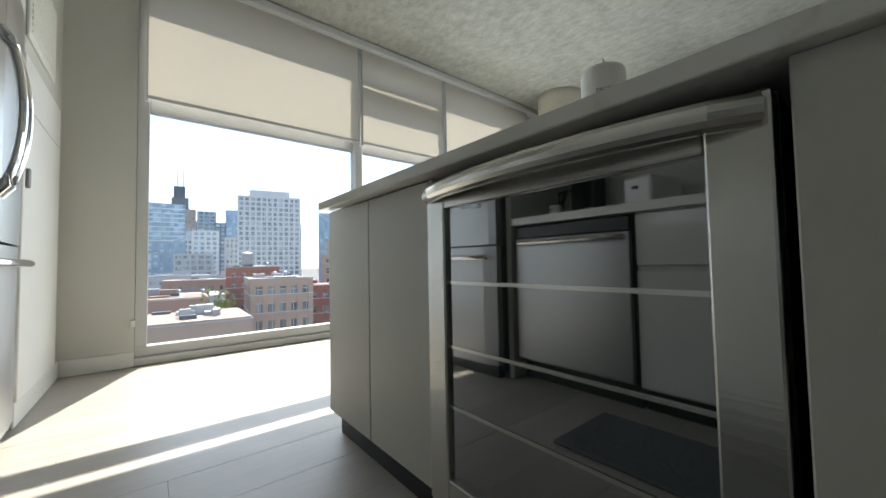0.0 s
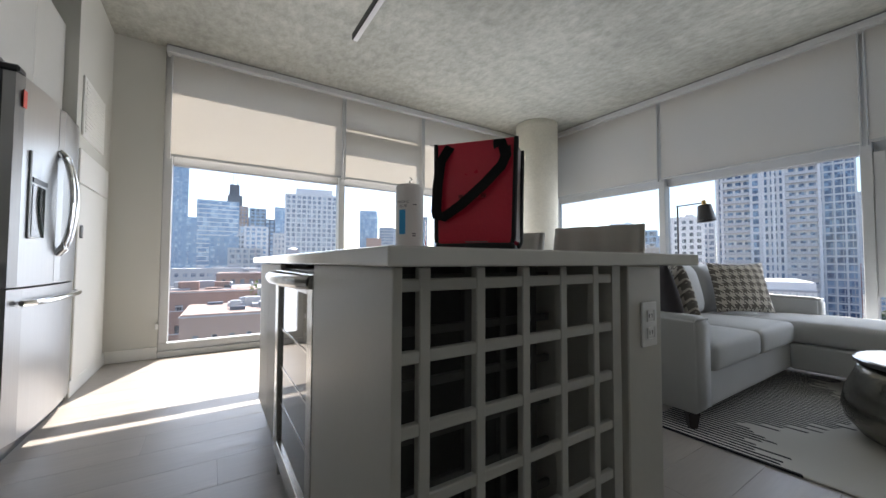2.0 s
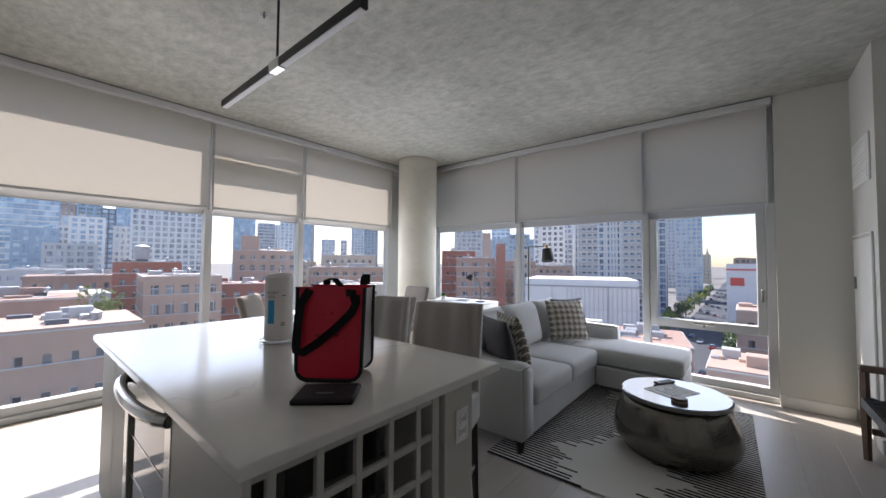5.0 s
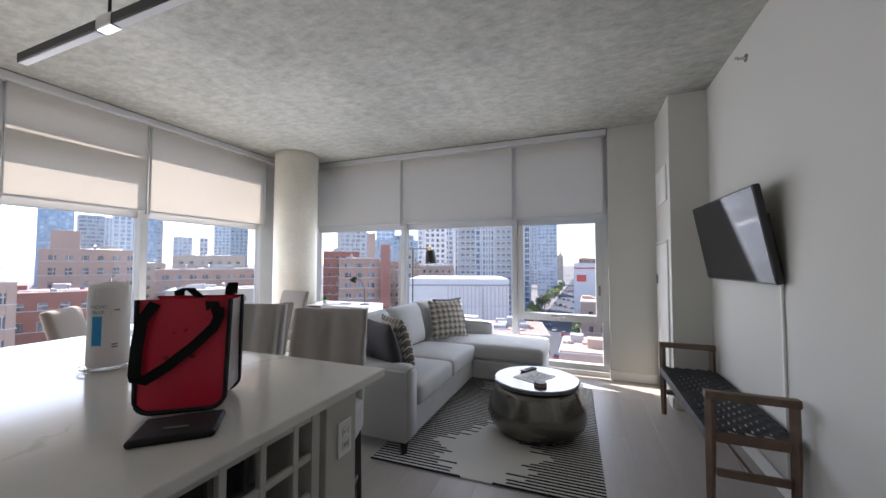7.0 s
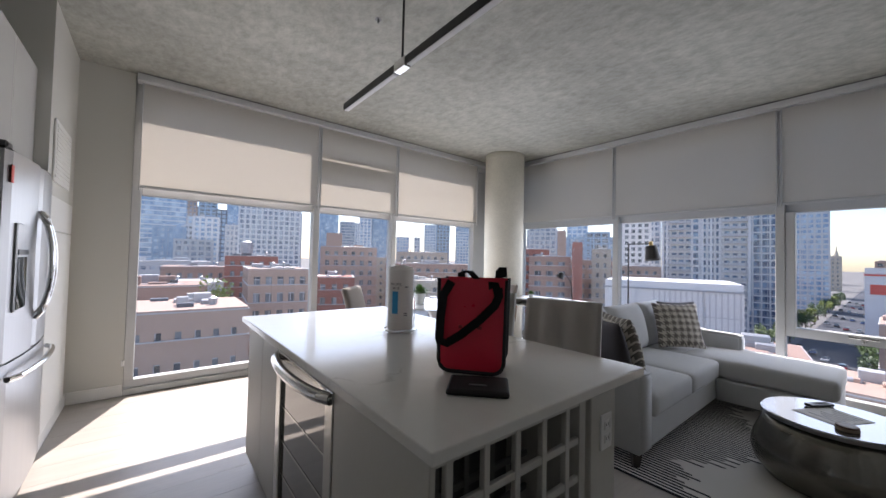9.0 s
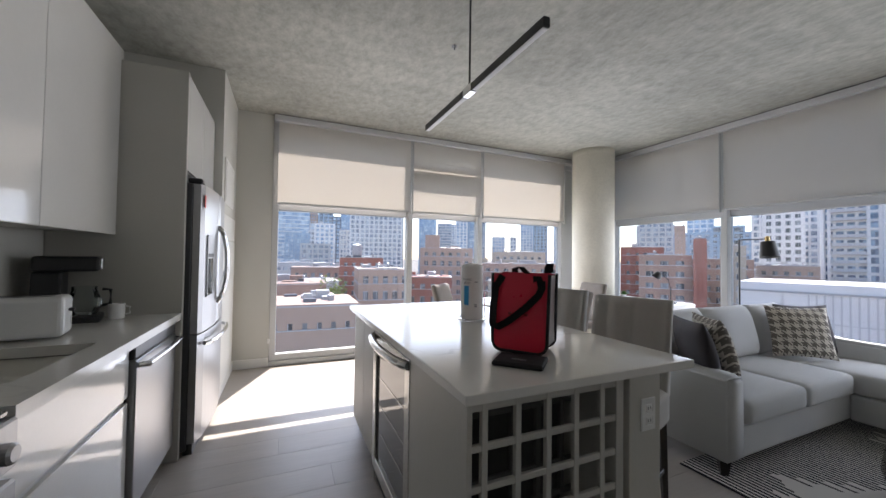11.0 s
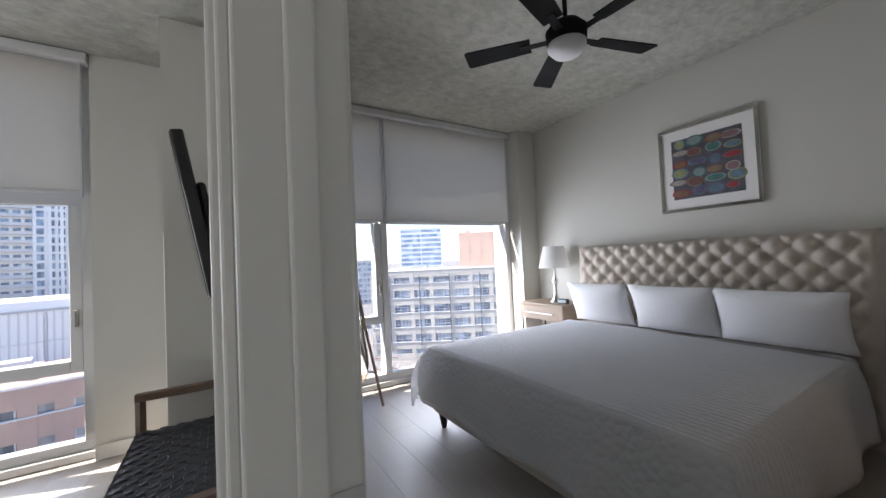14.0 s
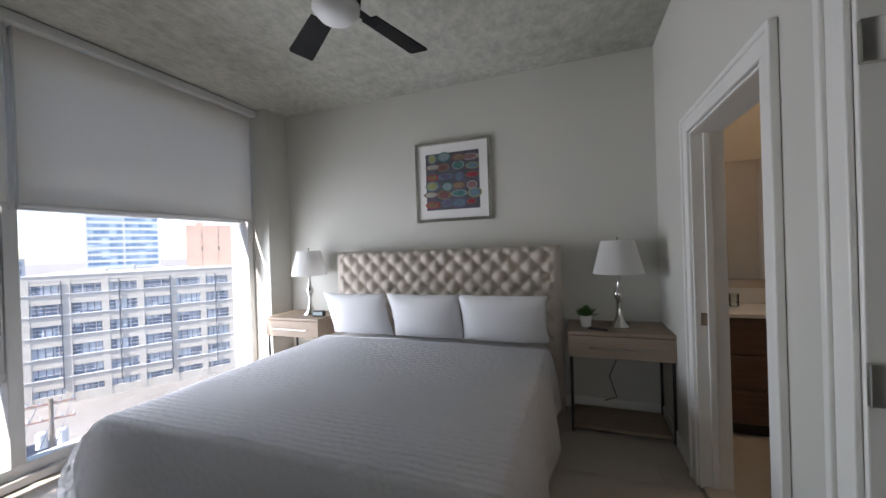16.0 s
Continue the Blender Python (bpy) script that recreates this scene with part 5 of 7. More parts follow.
COOLER_STEEL = mat("satin cooler steel", (0.55, 0.54, 0.51), 0.24, metal=1.0, var=0.05, scale=1.5, grain=120, bump=0.02, stretch=(1, 0.02, 1))
COOLER_GLASS = mat("reflective cooler glass", (0.010, 0.018, 0.016), 0.03, var=0.1, bump=0.0)
COOLER_GLASS.node_tree.nodes["Principled BSDF"].inputs["IOR"].default_value = 3.3
wc = thing("wine_cooler", (1.405, 1.0, 0.0), "stainless steel under-counter wine cooler with a dark glass door", "wine cooler")
part("body", box(0.03, -0.012, 0.03, 0.53, 0.645, 0.868), BLACK, wc)
part("toe_grille", rbox(0.02, 0.012, 0.0, 0.03, 0.645, 0.09, 0.002, 1), BLACK, wc)
df = part("door_frame", rbox(-0.012, -0.012, 0.10, 0.028, 0.055, 0.862, 0.004, 2), COOLER_STEEL, wc)
part("door_frame", rbox(-0.012, 0.575, 0.10, 0.028, 0.642, 0.862, 0.004, 2), COOLER_STEEL, wc)
part("door_frame", rbox(-0.012, 0.0555, 0.80, 0.028, 0.5745, 0.862, 0.004, 2), COOLER_STEEL, wc)
part("door_frame", rbox(-0.012, 0.0555, 0.10, 0.028, 0.5745, 0.17, 0.004, 2), COOLER_STEEL, wc)
part("door_glass", box(0.0, 0.0555, 0.17, 0.006, 0.5745, 0.80), COOLER_GLASS, wc)
for z in (0.33, 0.47, 0.62):
    part("shelf_edge", box(-0.0015, 0.0555, z, -0.0003, 0.5745, z + 0.008), COOLER_STEEL, wc)
hp = [(-0.012 - 0.05 * math.sin(math.pi * i / 14) ** 0.6, 0.0 + i * 0.63 / 14, 0.838) for i in range(15)]
part("handle", tube(hp, 0.02, 14), COOLER_STEEL, wc)

fr = thing("refrigerator", (0.36, 2.337, 0.0), "stainless steel french-door refrigerator with a water dispenser", "refrigerator")
part("body", rbox(-0.66, 0.0, 0.03, 0.0, 0.905, 1.75, 0.006, 1), mat("dark grey fridge side", (0.06, 0.06, 0.062), 0.45), fr)


def curved_front(y0, y1, z0, z1, bulge, depth=0.055, n=10):
    bm = bmesh.new()
    cols = []
    for i in range(n + 1):
        u = i / n
        y = y0 + u * (y1 - y0)
        g = (y - 0.0) / 0.905 * 2 - 1
        x = depth + bulge * (1 - g * g)
        e = 0.012 if i in (0, n) else 0.0
        cols.append([bm.verts.new(c) for c in ((0.004, y, z0), (x - e, y, z0), (x - e, y, z1), (0.004, y, z1))])
    for a, b in zip(cols, cols[1:]):
        for k in range(4):
            j = (k + 1) % 4
            bm.faces.new((a[k], b[k], b[j], a[j]))
    bm.faces.new(cols[0])
    bm.faces.new(cols[-1][::-1])
    bmesh.ops.recalc_face_normals(bm, faces=bm.faces[:])
    return bm


d1 = part("door", curved_front(0.004, 0.449, 0.775, 1.745, 0.03), STEEL, fr, smooth=False)
d2 = part("door", curved_front(0.455, 0.90, 0.775, 1.745, 0.03), STEEL, fr)
d3 = part("freezer_drawer", curved_front(0.004, 0.90, 0.075, 0.765, 0.03), STEEL, fr)
part("foot_grille", box(-0.02, 0.02, 0.0, 0.03, 0.88, 0.07), BLACK, fr)
for y, p_ in ((0.418, d1), (0.487, d2)):
    pts = [(0.082 + 0.062 * math.sin(math.pi * i / 16) ** 0.55, y + (0.012 if y < 0.45 else -0.012) * (1 - math.sin(math.pi * i / 16)), 0.93 + 0.57 * i / 16) for i in range(17)]
    part("handle", tube(pts, 0.013, 12, 1.3), CHROME, p_)
pts = [(0.075 + 0.055 * math.sin(math.pi * i / 16) ** 0.4, 0.06 + 0.785 * i / 16, 0.70) for i in range(17)]
part("handle", tube(pts, 0.014, 12), CHROME, d3)
dp = part("dispenser", rbox(0.064, 0.10, 1.0, 0.077, 0.355, 1.42, 0.004, 1), STEEL, d1)
part("dispenser_recess", rbox(0.0775, 0.115, 1.01, 0.080, 0.34, 1.26, 0.002, 1), DARK_GLASS, d1)
part("control_strip", rbox(0.0775, 0.115, 1.27, 0.081, 0.34, 1.295, 0.001, 1), BLACK, d1)
part("sticker", box(0.0605, 0.03, 1.60, 0.063, 0.115, 1.68), REDPRINT, d1, "red and white energy sticker")
for y in (0.05, 0.85):
    part("hinge_cap", rbox(-0.03, y - 0.04, 1.751, 0.05, y + 0.04, 1.785, 0.008, 1), BLACK, fr)

pn = thing("tall_side_panel", (-0.318, 2.292, 0), "grey laminate panel beside the refrigerator", "panel")
part("panel", rbox(0, 0, 0, 0.648, 0.036, 2.45, 0.003, 1), CAB, pn)
oc = thing("over_fridge_cabinet", (-0.318, 2.331, 1.83), "white gloss cabinet above the refrigerator", "cabinet")
part("body", box(0, 0, 0, 0.62, 0.925, 0.618), CAB, oc)
for y0, y1 in ((0.002, 0.461), (0.464, 0.923)):
    part("door", rbox(0.622, y0, 0.002, 0.642, y1, 0.616, 0.002, 1), CAB_GLOSS, oc)

# base units south of the refrigerator
XF = 0.29


def base_unit(y0, y1, label, drawers):
    u = thing("base_cabinet", (-0.318, y0, 0), label, "cabinet", "kitchen base cabinets")
    w_ = y1 - y0
    part("body", box(0, 0.001, 0.1, XF + 0.29, w_ - 0.001, 0.876), CAB, u)
    part("toe_kick", box(0, 0.001, 0, XF + 0.25, w_ - 0.001, 0.099), BLACK, u)
    if drawers:
        for z0, z1 in ((0.11, 0.62), (0.645, 0.872)):
            part("drawer_front", rbox(XF + 0.291, 0.003, z0, XF + 0.311, w_ - 0.003, z1, 0.002, 1), CAB_GLOSS, u)
            part("finger_rail", box(XF + 0.291, 0.003, z1, XF + 0.297, w_ - 0.003, z1 + 0.02), ALU, u)
    else:
        part("door", rbox(XF + 0.291, 0.003, 0.11, XF + 0.311, w_ - 0.003, 0.872, 0.002, 1), CAB_GLOSS, u)
    return u


base_unit(0.79, 1.62, "white gloss sink base cabinet", True)
base_unit(-0.46, 0.0, "white gloss base cabinet", False)
base_unit(-1.34, -0.46, "white gloss base cabinet", False)
dw = thing("dishwasher", (-0.30, 1.632, 0), "stainless steel dishwasher under the worktop", "dishwasher")
part("body", box(0, 0, 0.1, 0.57, 0.65, 0.872), BLACK, dw)
part("toe_kick", box(0, 0, 0, 0.53, 0.65, 0.098), BLACK, dw)
part("door", rbox(0.572, 0.004, 0.12, 0.605, 0.646, 0.80, 0.004, 1), STEEL, dw)
part("control_strip", rbox(0.572, 0.004, 0.805, 0.6, 0.646, 0.868, 0.003, 1), BLACK, dw)
part("handle", tube([(0.605, 0.03, 0.775), (0.64, 0.045, 0.775), (0.648, 0.32, 0.775), (0.64, 0.60, 0.775), (0.605, 0.62, 0.775)], 0.014, 10), CHROME, dw)
rg = thing("range", (-0.30, 0.01, 0), "white and steel electric range with an oven door", "range")
part("body", box(0, 0, 0.02, 0.6, 0.76, 0.90), WHITE, rg)
part("cooktop", rbox(0, 0.0, 0.901, 0.62, 0.76, 0.915, 0.003, 1), DARK_GLASS, rg)
part("control_panel", rbox(0.602, 0.0, 0.78, 0.64, 0.76, 0.90, 0.006, 1), STEEL, rg)
for k in range(5):
    part("knob", lathe([(0.024, 0), (0.024, 0.028), (0.018, 0.034)], seg=18, m=pose(0.641, 0.08 + k * 0.15, 0.842, 0, 90, 0)), STEEL, rg)
part("oven_door", rbox(0.602, 0.01, 0.16, 0.645, 0.75, 0.76, 0.006, 1), STEEL, rg)
part("oven_window", box(0.6455, 0.13, 0.28, 0.647, 0.63, 0.60), DARK_GLASS, rg)
part("handle", tube([(0.645, 0.06, 0.70), (0.69, 0.07, 0.70), (0.69, 0.69, 0.70), (0.645, 0.70, 0.70)], 0.013, 10), CHROME, rg)
ct = thing("kitchen_worktop", (-0.318, 0, 0.88), "white quartz worktop with an undermount sink", "worktop")
bm = bmesh.new()
for c in ((0, 0.782, 0.645, 1.0), (0, 1.50, 0.645, 2.29), (0, 1.0, 0.12, 1.50), (0.53, 1.0, 0.645, 1.50)):
    add_box(bm, c[0], c[1], 0, c[2], c[3], 0.04)
part("slab", bm, QUARTZ, ct)
bm = box(0.10, 0.98, -0.2, 0.55, 1.52, -0.19)
for c in ((0.10, 0.98, 0.112, 1.52), (0.538, 0.98, 0.55, 1.52), (0.112, 0.98, 0.538, 0.992), (0.112, 1.508, 0.538, 1.52)):
    add_box(bm, c[0], c[1], -0.19, c[2], c[3], -0.002)
part("sink_basin", bm, mat("dark granite sink", (0.03, 0.03, 0.032), 0.5), ct)
ct2 = thing("kitchen_worktop", (-0.318, -1.34, 0.88), "white quartz worktop beside the range", "worktop")
part("slab", rbox(0, 0, 0, 0.645, 1.342, 0.04, 0.003, 1), QUARTZ, ct2)
for i, (y0, y1) in enumerate(((-1.34, -0.6), (-0.6, 0.1), (0.1, 0.85), (0.85, 1.57), (1.57, 2.29))):
    u = thing("wall_cabinet", (-0.318, y0, 1.41), "white gloss handleless wall cabinet", "cabinet", "kitchen wall cabinets")
    part("body", box(0, 0.001, 0, 0.29, y1 - y0 - 0.001, 1.1), CAB, u)
    part("door", rbox(0.292, 0.002, -0.012, 0.312, y1 - y0 - 0.002, 1.1, 0.002, 1), CAB_GLOSS, u)

cm = thing("coffee_maker", (-0.13, 2.12, 0.92), "black drip coffee maker with a glass carafe", "coffee maker", rz=15)
part("base", rbox(-0.13, -0.1, 0, 0.13, 0.1, 0.035, 0.01, 2), BLACK, cm)
part("tower", rbox(-0.13, -0.095, 0.036, -0.02, 0.095, 0.27, 0.012, 2), BLACK, cm)
part("brew_head", rbox(-0.13, -0.1, 0.271, 0.12, 0.1, 0.35, 0.015, 2), BLACK, cm)
part("control_panel", rbox(0.121, -0.06, 0.285, 0.126, 0.06, 0.34, 0.002, 1), NICKEL, cm)
part("carafe", lathe([(0.05, 0), (0.068, 0.03), (0.07, 0.08), (0.05, 0.13), (0.052, 0.15)], (0.055, 0, 0.037), 24), CLEAR, cm)
part("carafe_handle", tube([(0.125, 0, 0.17), (0.16, 0, 0.165), (0.16, 0, 0.09), (0.125, 0, 0.08)], 0.009, 8), BLACK, cm)
ts = thing("toaster", (-0.09, 1.68, 0.92), "white two-slot toaster on the worktop", "toaster", rz=12)
part("body", rbox(-0.13, -0.08, 0.008, 0.13, 0.08, 0.18, 0.02, 3), WHITE, ts)
for y in (-0.03, 0.03):
    part("slot", box(-0.09, y - 0.012, 0.1805, 0.09, y + 0.012, 0.1815), BLACK, ts)
part("lever", rbox(0.131, -0.015, 0.11, 0.15, 0.015, 0.125, 0.004, 1), BLACK, ts)
mg = thing("mug", (0.05, 2.17, 0.92), "white mug with dark print", "mug")
part("cup", lathe([(0.03, 0), (0.036, 0.004), (0.038, 0.085), (0.035, 0.085), (0.033, 0.008)], seg=24), WHITE, mg)
part("handle", tube([(0.036, 0, 0.07), (0.058, 0, 0.066), (0.06, 0, 0.03), (0.036, 0, 0.022)], 0.005, 8), WHITE, mg)
mt = thing("floor_mat", (0.42, 0.62, 0.001), "dark grey woven kitchen mat", "floor mat")
part("pad", rbox(0, 0, 0, 0.38, 1.1, 0.012, 0.004, 1), MAT_GREY, mt)

# closet door and grille beside the refrigerator
kd = thing("closet_door", (0.391, 3.30, 0), "white painted closet door with a dark oval pull", "door")
part("leaf", rbox(0, 0.02, 0.02, 0.012, 0.80, 1.42, 0.003, 1), TRIM, kd)
part("pull", rbox(0.012, 0.055, 1.05, 0.024, 0.085, 1.14, 0.012, 3), ALU_DARK, kd)
part("upper_leaf", rbox(0, 0.02, 1.43, 0.012, 0.80, 1.66, 0.003, 1), TRIM, kd)
kv = thing("air_grille", (0.391, 3.36, 1.76), "white louvred return air grille", "air grille")
part("frame", rbox(0, 0, 0, 0.012, 0.56, 0.42, 0.003, 1), TRIM, kv)
for k in range(12):
    part("slat", box(0.0125, 0.03, 0.03 + k * 0.031, 0.017, 0.53, 0.048 + k * 0.031), TRIM, kv)
dk = thing("window_crank", (0.755, 4.19, 0.27), "small white shade control on the pier", "wall control")
part("case", rbox(-0.012, -0.02, 0, 0.012, 0.008, 0.05, 0.003, 1), WHITE, dk)

# linear pendant over the island
pl = thing("linear_pendant", (1.855, 1.37, 2.235), "slim black linear pendant with a white underside", "pendant lamp")
for y0, y1 in ((-0.665, -0.05), (0.05, 0.665)):
    bar_ = part("housing", rbox(-0.017, y0, -0.012, 0.017, y1, 0.03, 0.003, 1), BLACK_METAL, pl)
    part("diffuser", box(-0.013, y0 + 0.01, -0.016, 0.013, y1 - 0.01, -0.0125), DIFFUSER, bar_)
part("joint", rbox(-0.02, -0.049, -0.016, 0.02, 0.049, 0.034, 0.003, 1), CHROME, pl)
part("stem", tube([(0, 0.0, 0.034), (0, 0.0, 0.675)], 0.006, 8), BLACK_METAL, pl)
part("canopy", lathe([(0.06, 0.672), (0.06, 0.694)], seg=24), BLACK_METAL, pl)

# on the island
th = thing("paper_towel_holder", (1.925, 1.44, 0.92), "chrome wire holder with a paper towel roll", "paper towels")
part("base_ring", tube([(0.085 * math.cos(a * math.pi / 12), 0.085 * math.sin(a * math.pi / 12), 0.014) for a in range(25)], 0.0035, 8), CHROME, th)
part("lower_ring", tube([(0.07 * math.cos(a * math.pi / 12), 0.07 * math.sin(a * math.pi / 12), 0.004) for a in range(25)], 0.0035, 8), CHROME, th)
part("spindle", tube([(0, 0, 0.004), (0, 0, 0.352), (0.012, 0, 0.360), (0, 0.0, 0.368)], 0.0035, 8), CHROME, th)
part("side_arm", tube([(0.085, 0, 0.014), (0.085, 0, 0.17), (0.085, 0.015, 0.178), (0.085, 0.03, 0.17), (0.085, 0.03, 0.014)], 0.003, 8), CHROME, th)
roll = part("towel_roll", lathe([(0.02, 0.018), (0.062, 0.018), (0.064, 0.03), (0.064, 0.318), (0.058, 0.328), (0.02, 0.338)], seg=40), PAPER, th, "white paper towel roll")


def sheet_on_roll(name, a0, a1, z0, z1, material, r=0.0655):
    bm = bmesh.new()
    k = 8
    rows = [[bm.verts.new((r * math.cos(radians(a0 + (a1 - a0) * i / k)), r * math.sin(radians(a0 + (a1 - a0) * i / k)), z)) for i in range(k + 1)] for z in (z0, z1)]
    for i in range(k):
        bm.faces.new((rows[0][i], rows[0][i + 1], rows[1][i + 1], rows[1][i]))
    part(name, bm, material, roll)


sheet_on_roll("blue_patch", 198, 226, 0.10, 0.21, BLUE)
for text, z in (("PACIFIC", 0.24), ("BLUE", 0.221)):
    cu = bpy.data.curves.new("print", 'FONT')
    cu.body, cu.size, cu.align_x = text, 0.017, 'CENTER'
    src = new("print", cu)
    me = bpy.data.meshes.new_from_object(src)
    bpy.data.objects.remove(src)
    for v in me.vertices:
        a = radians(215) + v.co.x / 0.0655
        v.co = (0.0657 * math.cos(a), 0.0657 * math.sin(a), z + v.co.y)
    me.materials.append(GREYPRINT)
    pr = new("print", me)
    pr.parent = roll
for a0, z in ((255, 0.23), (252, 0.10), (252, 0.09)):
    sheet_on_roll("print_bar", a0, a0 + 16, z, z + 0.005, GREYPRINT)

bag = thing("tote_bag", (1.815, 0.785, 0.92), "red nonwoven tote bag with black trim and handles", "tote bag", rz=-52)
W2, D2, H2 = 0.108, 0.078, 0.306


def bag_panel(corners, n=6, sag=0.006):
    bm = bmesh.new()
    a, b, c, d = (Vector(q) for q in corners)
    g = [[None] * (n + 1) for _ in range(n + 1)]
    nrm = (b - a).cross(d - a).normalized()
    for i in range(n + 1):
        for j in range(n + 1):
            u, v = i / n, j / n
            p_ = a.lerp(b, u).lerp(d.lerp(c, u), v) + nrm * sag * math.sin(math.pi * u) * math.sin(math.pi * v) * (1 + 0.6 * noise.noise(Vector((u * 3, v * 3, a.x * 9))))
            g[i][j] = bm.verts.new(p_)
    for i in range(n):
        for j in range(n):
            bm.faces.new((g[i][j], g[i + 1][j], g[i + 1][j + 1], g[i][j + 1]))
    bmesh.ops.solidify(bm, geom=bm.faces[:], thickness=0.002)
    return bm


SIDE = mat("pale gusset fabric", (0.62, 0.57, 0.56), 0.6, var=0.08, bump=0.15, grain=200)


def bag_outline(sy, r=0.04, k=6):
    """From one top corner round the bottom to the other, in the plane of a face that leans in towards its top."""
    flat = [(-W2 - 0.006, H2)]
    flat += [(-W2 + r - r * math.cos(a * math.pi / 2 / k), r - r * math.sin(a * math.pi / 2 / k)) for a in range(k + 1)]
    flat += [(W2 - r + r * math.sin(a * math.pi / 2 / k), r - r * math.cos(a * math.pi / 2 / k)) for a in range(k + 1)]
    flat += [(W2 + 0.006, H2)]
    return [(x, sy * (D2 - 0.014 * z / H2), z + 0.005 + 0.004 * math.cos(x * 13)) for x, z in flat]


for name, sy in (("front_panel", -1), ("back_panel", 1)):
    bm = bmesh.new()
    rim = bag_outline(sy)
    lo_ = [bm.verts.new(q) for q in rim]
    mid_ = [bm.verts.new((q[0] * 0.6, q[1] + sy * 0.006 * math.sin(3.1 * q[2] / H2), 0.13 + (q[2] - 0.13) * (0.6 if q[2] < 0.3 else 1.0))) for q in rim]
    for q in range(len(rim) - 1):
        bm.faces.new((lo_[q], lo_[q + 1], mid_[q + 1], mid_[q]))
    half = len(rim) // 2
    for q in range(half - 1):
        bm.faces.new((mid_[q], mid_[q + 1], mid_[-q - 2], mid_[-q - 1]))
    bmesh.ops.recalc_face_normals(bm, faces=bm.faces[:])
    bmesh.ops.solidify(bm, geom=bm.faces[:], thickness=0.002)
    part(name, bm, RED, bag)
    part("edge_trim", tube([(q[0], q[1] + sy * 0.001, q[2]) for q in rim], 0.0065, 6), BAGBLACK, bag)
part("side_panel", bag_panel(((W2 - 0.002, -D2, 0.035), (W2 - 0.002, D2, 0.035), (W2 + 0.004, D2 - 0.014, H2), (W2 + 0.004, -D2 + 0.014, H2)), sag=-0.02), SIDE, bag)
part("side_panel", bag_panel(((-W2 + 0.002, D2, 0.035), (-W2 + 0.002, -D2, 0.035), (-W2 - 0.004, -D2 + 0.014, H2), (-W2 - 0.004, D2 - 0.014, H2)), sag=-0.02), SIDE, bag)
part("bottom_panel", rbox(-W2 + 0.03, -D2, 0, W2 - 0.03, D2, 0.006, 0.002, 1), BAGBLACK, bag)


def strap(points, wide, material, parent, name="handle", across=(1, 0, 0)):
    bm = bmesh.new()
    rows = []
    for i, p_ in enumerate(points):
        d_ = Vector(points[min(i + 1, len(points) - 1)]) - Vector(points[max(i - 1, 0)])
        a = Vector((d_.z, 0, -d_.x)) if across is None else Vector(across)
        a = a.normalized() * wide / 2
        rows.append((bm.verts.new(Vector(p_) - a), bm.verts.new(Vector(p_) + a)))
    for q, r_ in zip(rows, rows[1:]):
        bm.faces.new((q[0], q[1], r_[1], r_[0]))
    bmesh.ops.solidify(bm, geom=bm.faces[:], thickness=0.003)
    return part(name, bm, material, parent)


strap([(-0.07, -D2 + 0.010, H2 - 0.004), (-0.094, -D2 - 0.004, H2 - 0.05), (-0.101, -D2 - 0.010, H2 - 0.12), (-0.103, -D2 - 0.014, H2 - 0.19), (-0.098, -D2 - 0.016, H2 - 0.205)], 0.03, BAGBLACK, bag, across=None)
strap([(-0.108, -D2 - 0.014, H2 - 0.196), (-0.078, -D2 - 0.018, H2 - 0.206), (-0.03, -D2 - 0.018, H2 - 0.175), (0.03, -D2 - 0.016, H2 - 0.125), (0.078, -D2 - 0.010, H2 - 0.075), (0.09, -D2 - 0.004, H2 - 0.045), (0.087, -D2 + 0.002, H2 - 0.02)], 0.028, BAGBLACK, bag, across=None)
strap([(0.088, -D2 - 0.003, H2 - 0.045), (0.078, -D2 - 0.006, H2 - 0.012), (0.055, -D2 - 0.002, H2 - 0.014)], 0.028, BAGBLACK, bag, across=None)
strap([(0.075, D2 - 0.012, H2 - 0.05), (0.08, D2 - 0.016, H2 + 0.03), (0.092, D2 - 0.03, H2 + 0.045), (0.095, D2 - 0.05, H2 + 0.01)], 0.028, BAGBLACK, bag)
strap([(-0.06, D2 - 0.012, H2 - 0.05), (-0.06, D2 - 0.016, H2 + 0.02), (-0.03, D2 - 0.03, H2 + 0.03), (0.0, D2 - 0.03, H2 + 0.0)], 0.028, BAGBLACK, bag)
BAGPRINT = mat("dark red print", (0.22, 0.006, 0.015), 0.5, bump=0.0)
for x, w_ in ((-0.04, 0.012), (-0.02, 0.014), (0.002, 0.012), (0.022, 0.014)):
    part("print_bar", box(x, -D2 - 0.0085, 0.15, x + w_, -D2 - 0.006, 0.16), BAGPRINT, bag)
pc = thing("flat_pouch", (1.688, 0.632, 0.92), "black folded leather pouch lying before the red bag", "pouch", rz=-47)
bm = soft_box(-0.088, -0.075, 0, 0.088, 0.06, 0.018, 0.008, 0.005, 3)
part("case", bm, BAGBLACK, pc)
part("emblem", rbox(-0.025, -0.04, 0.021, 0.025, -0.034, 0.0235, 0.0003, 1), GREYPRINT, pc)

# ---- counter stools and dining set ----


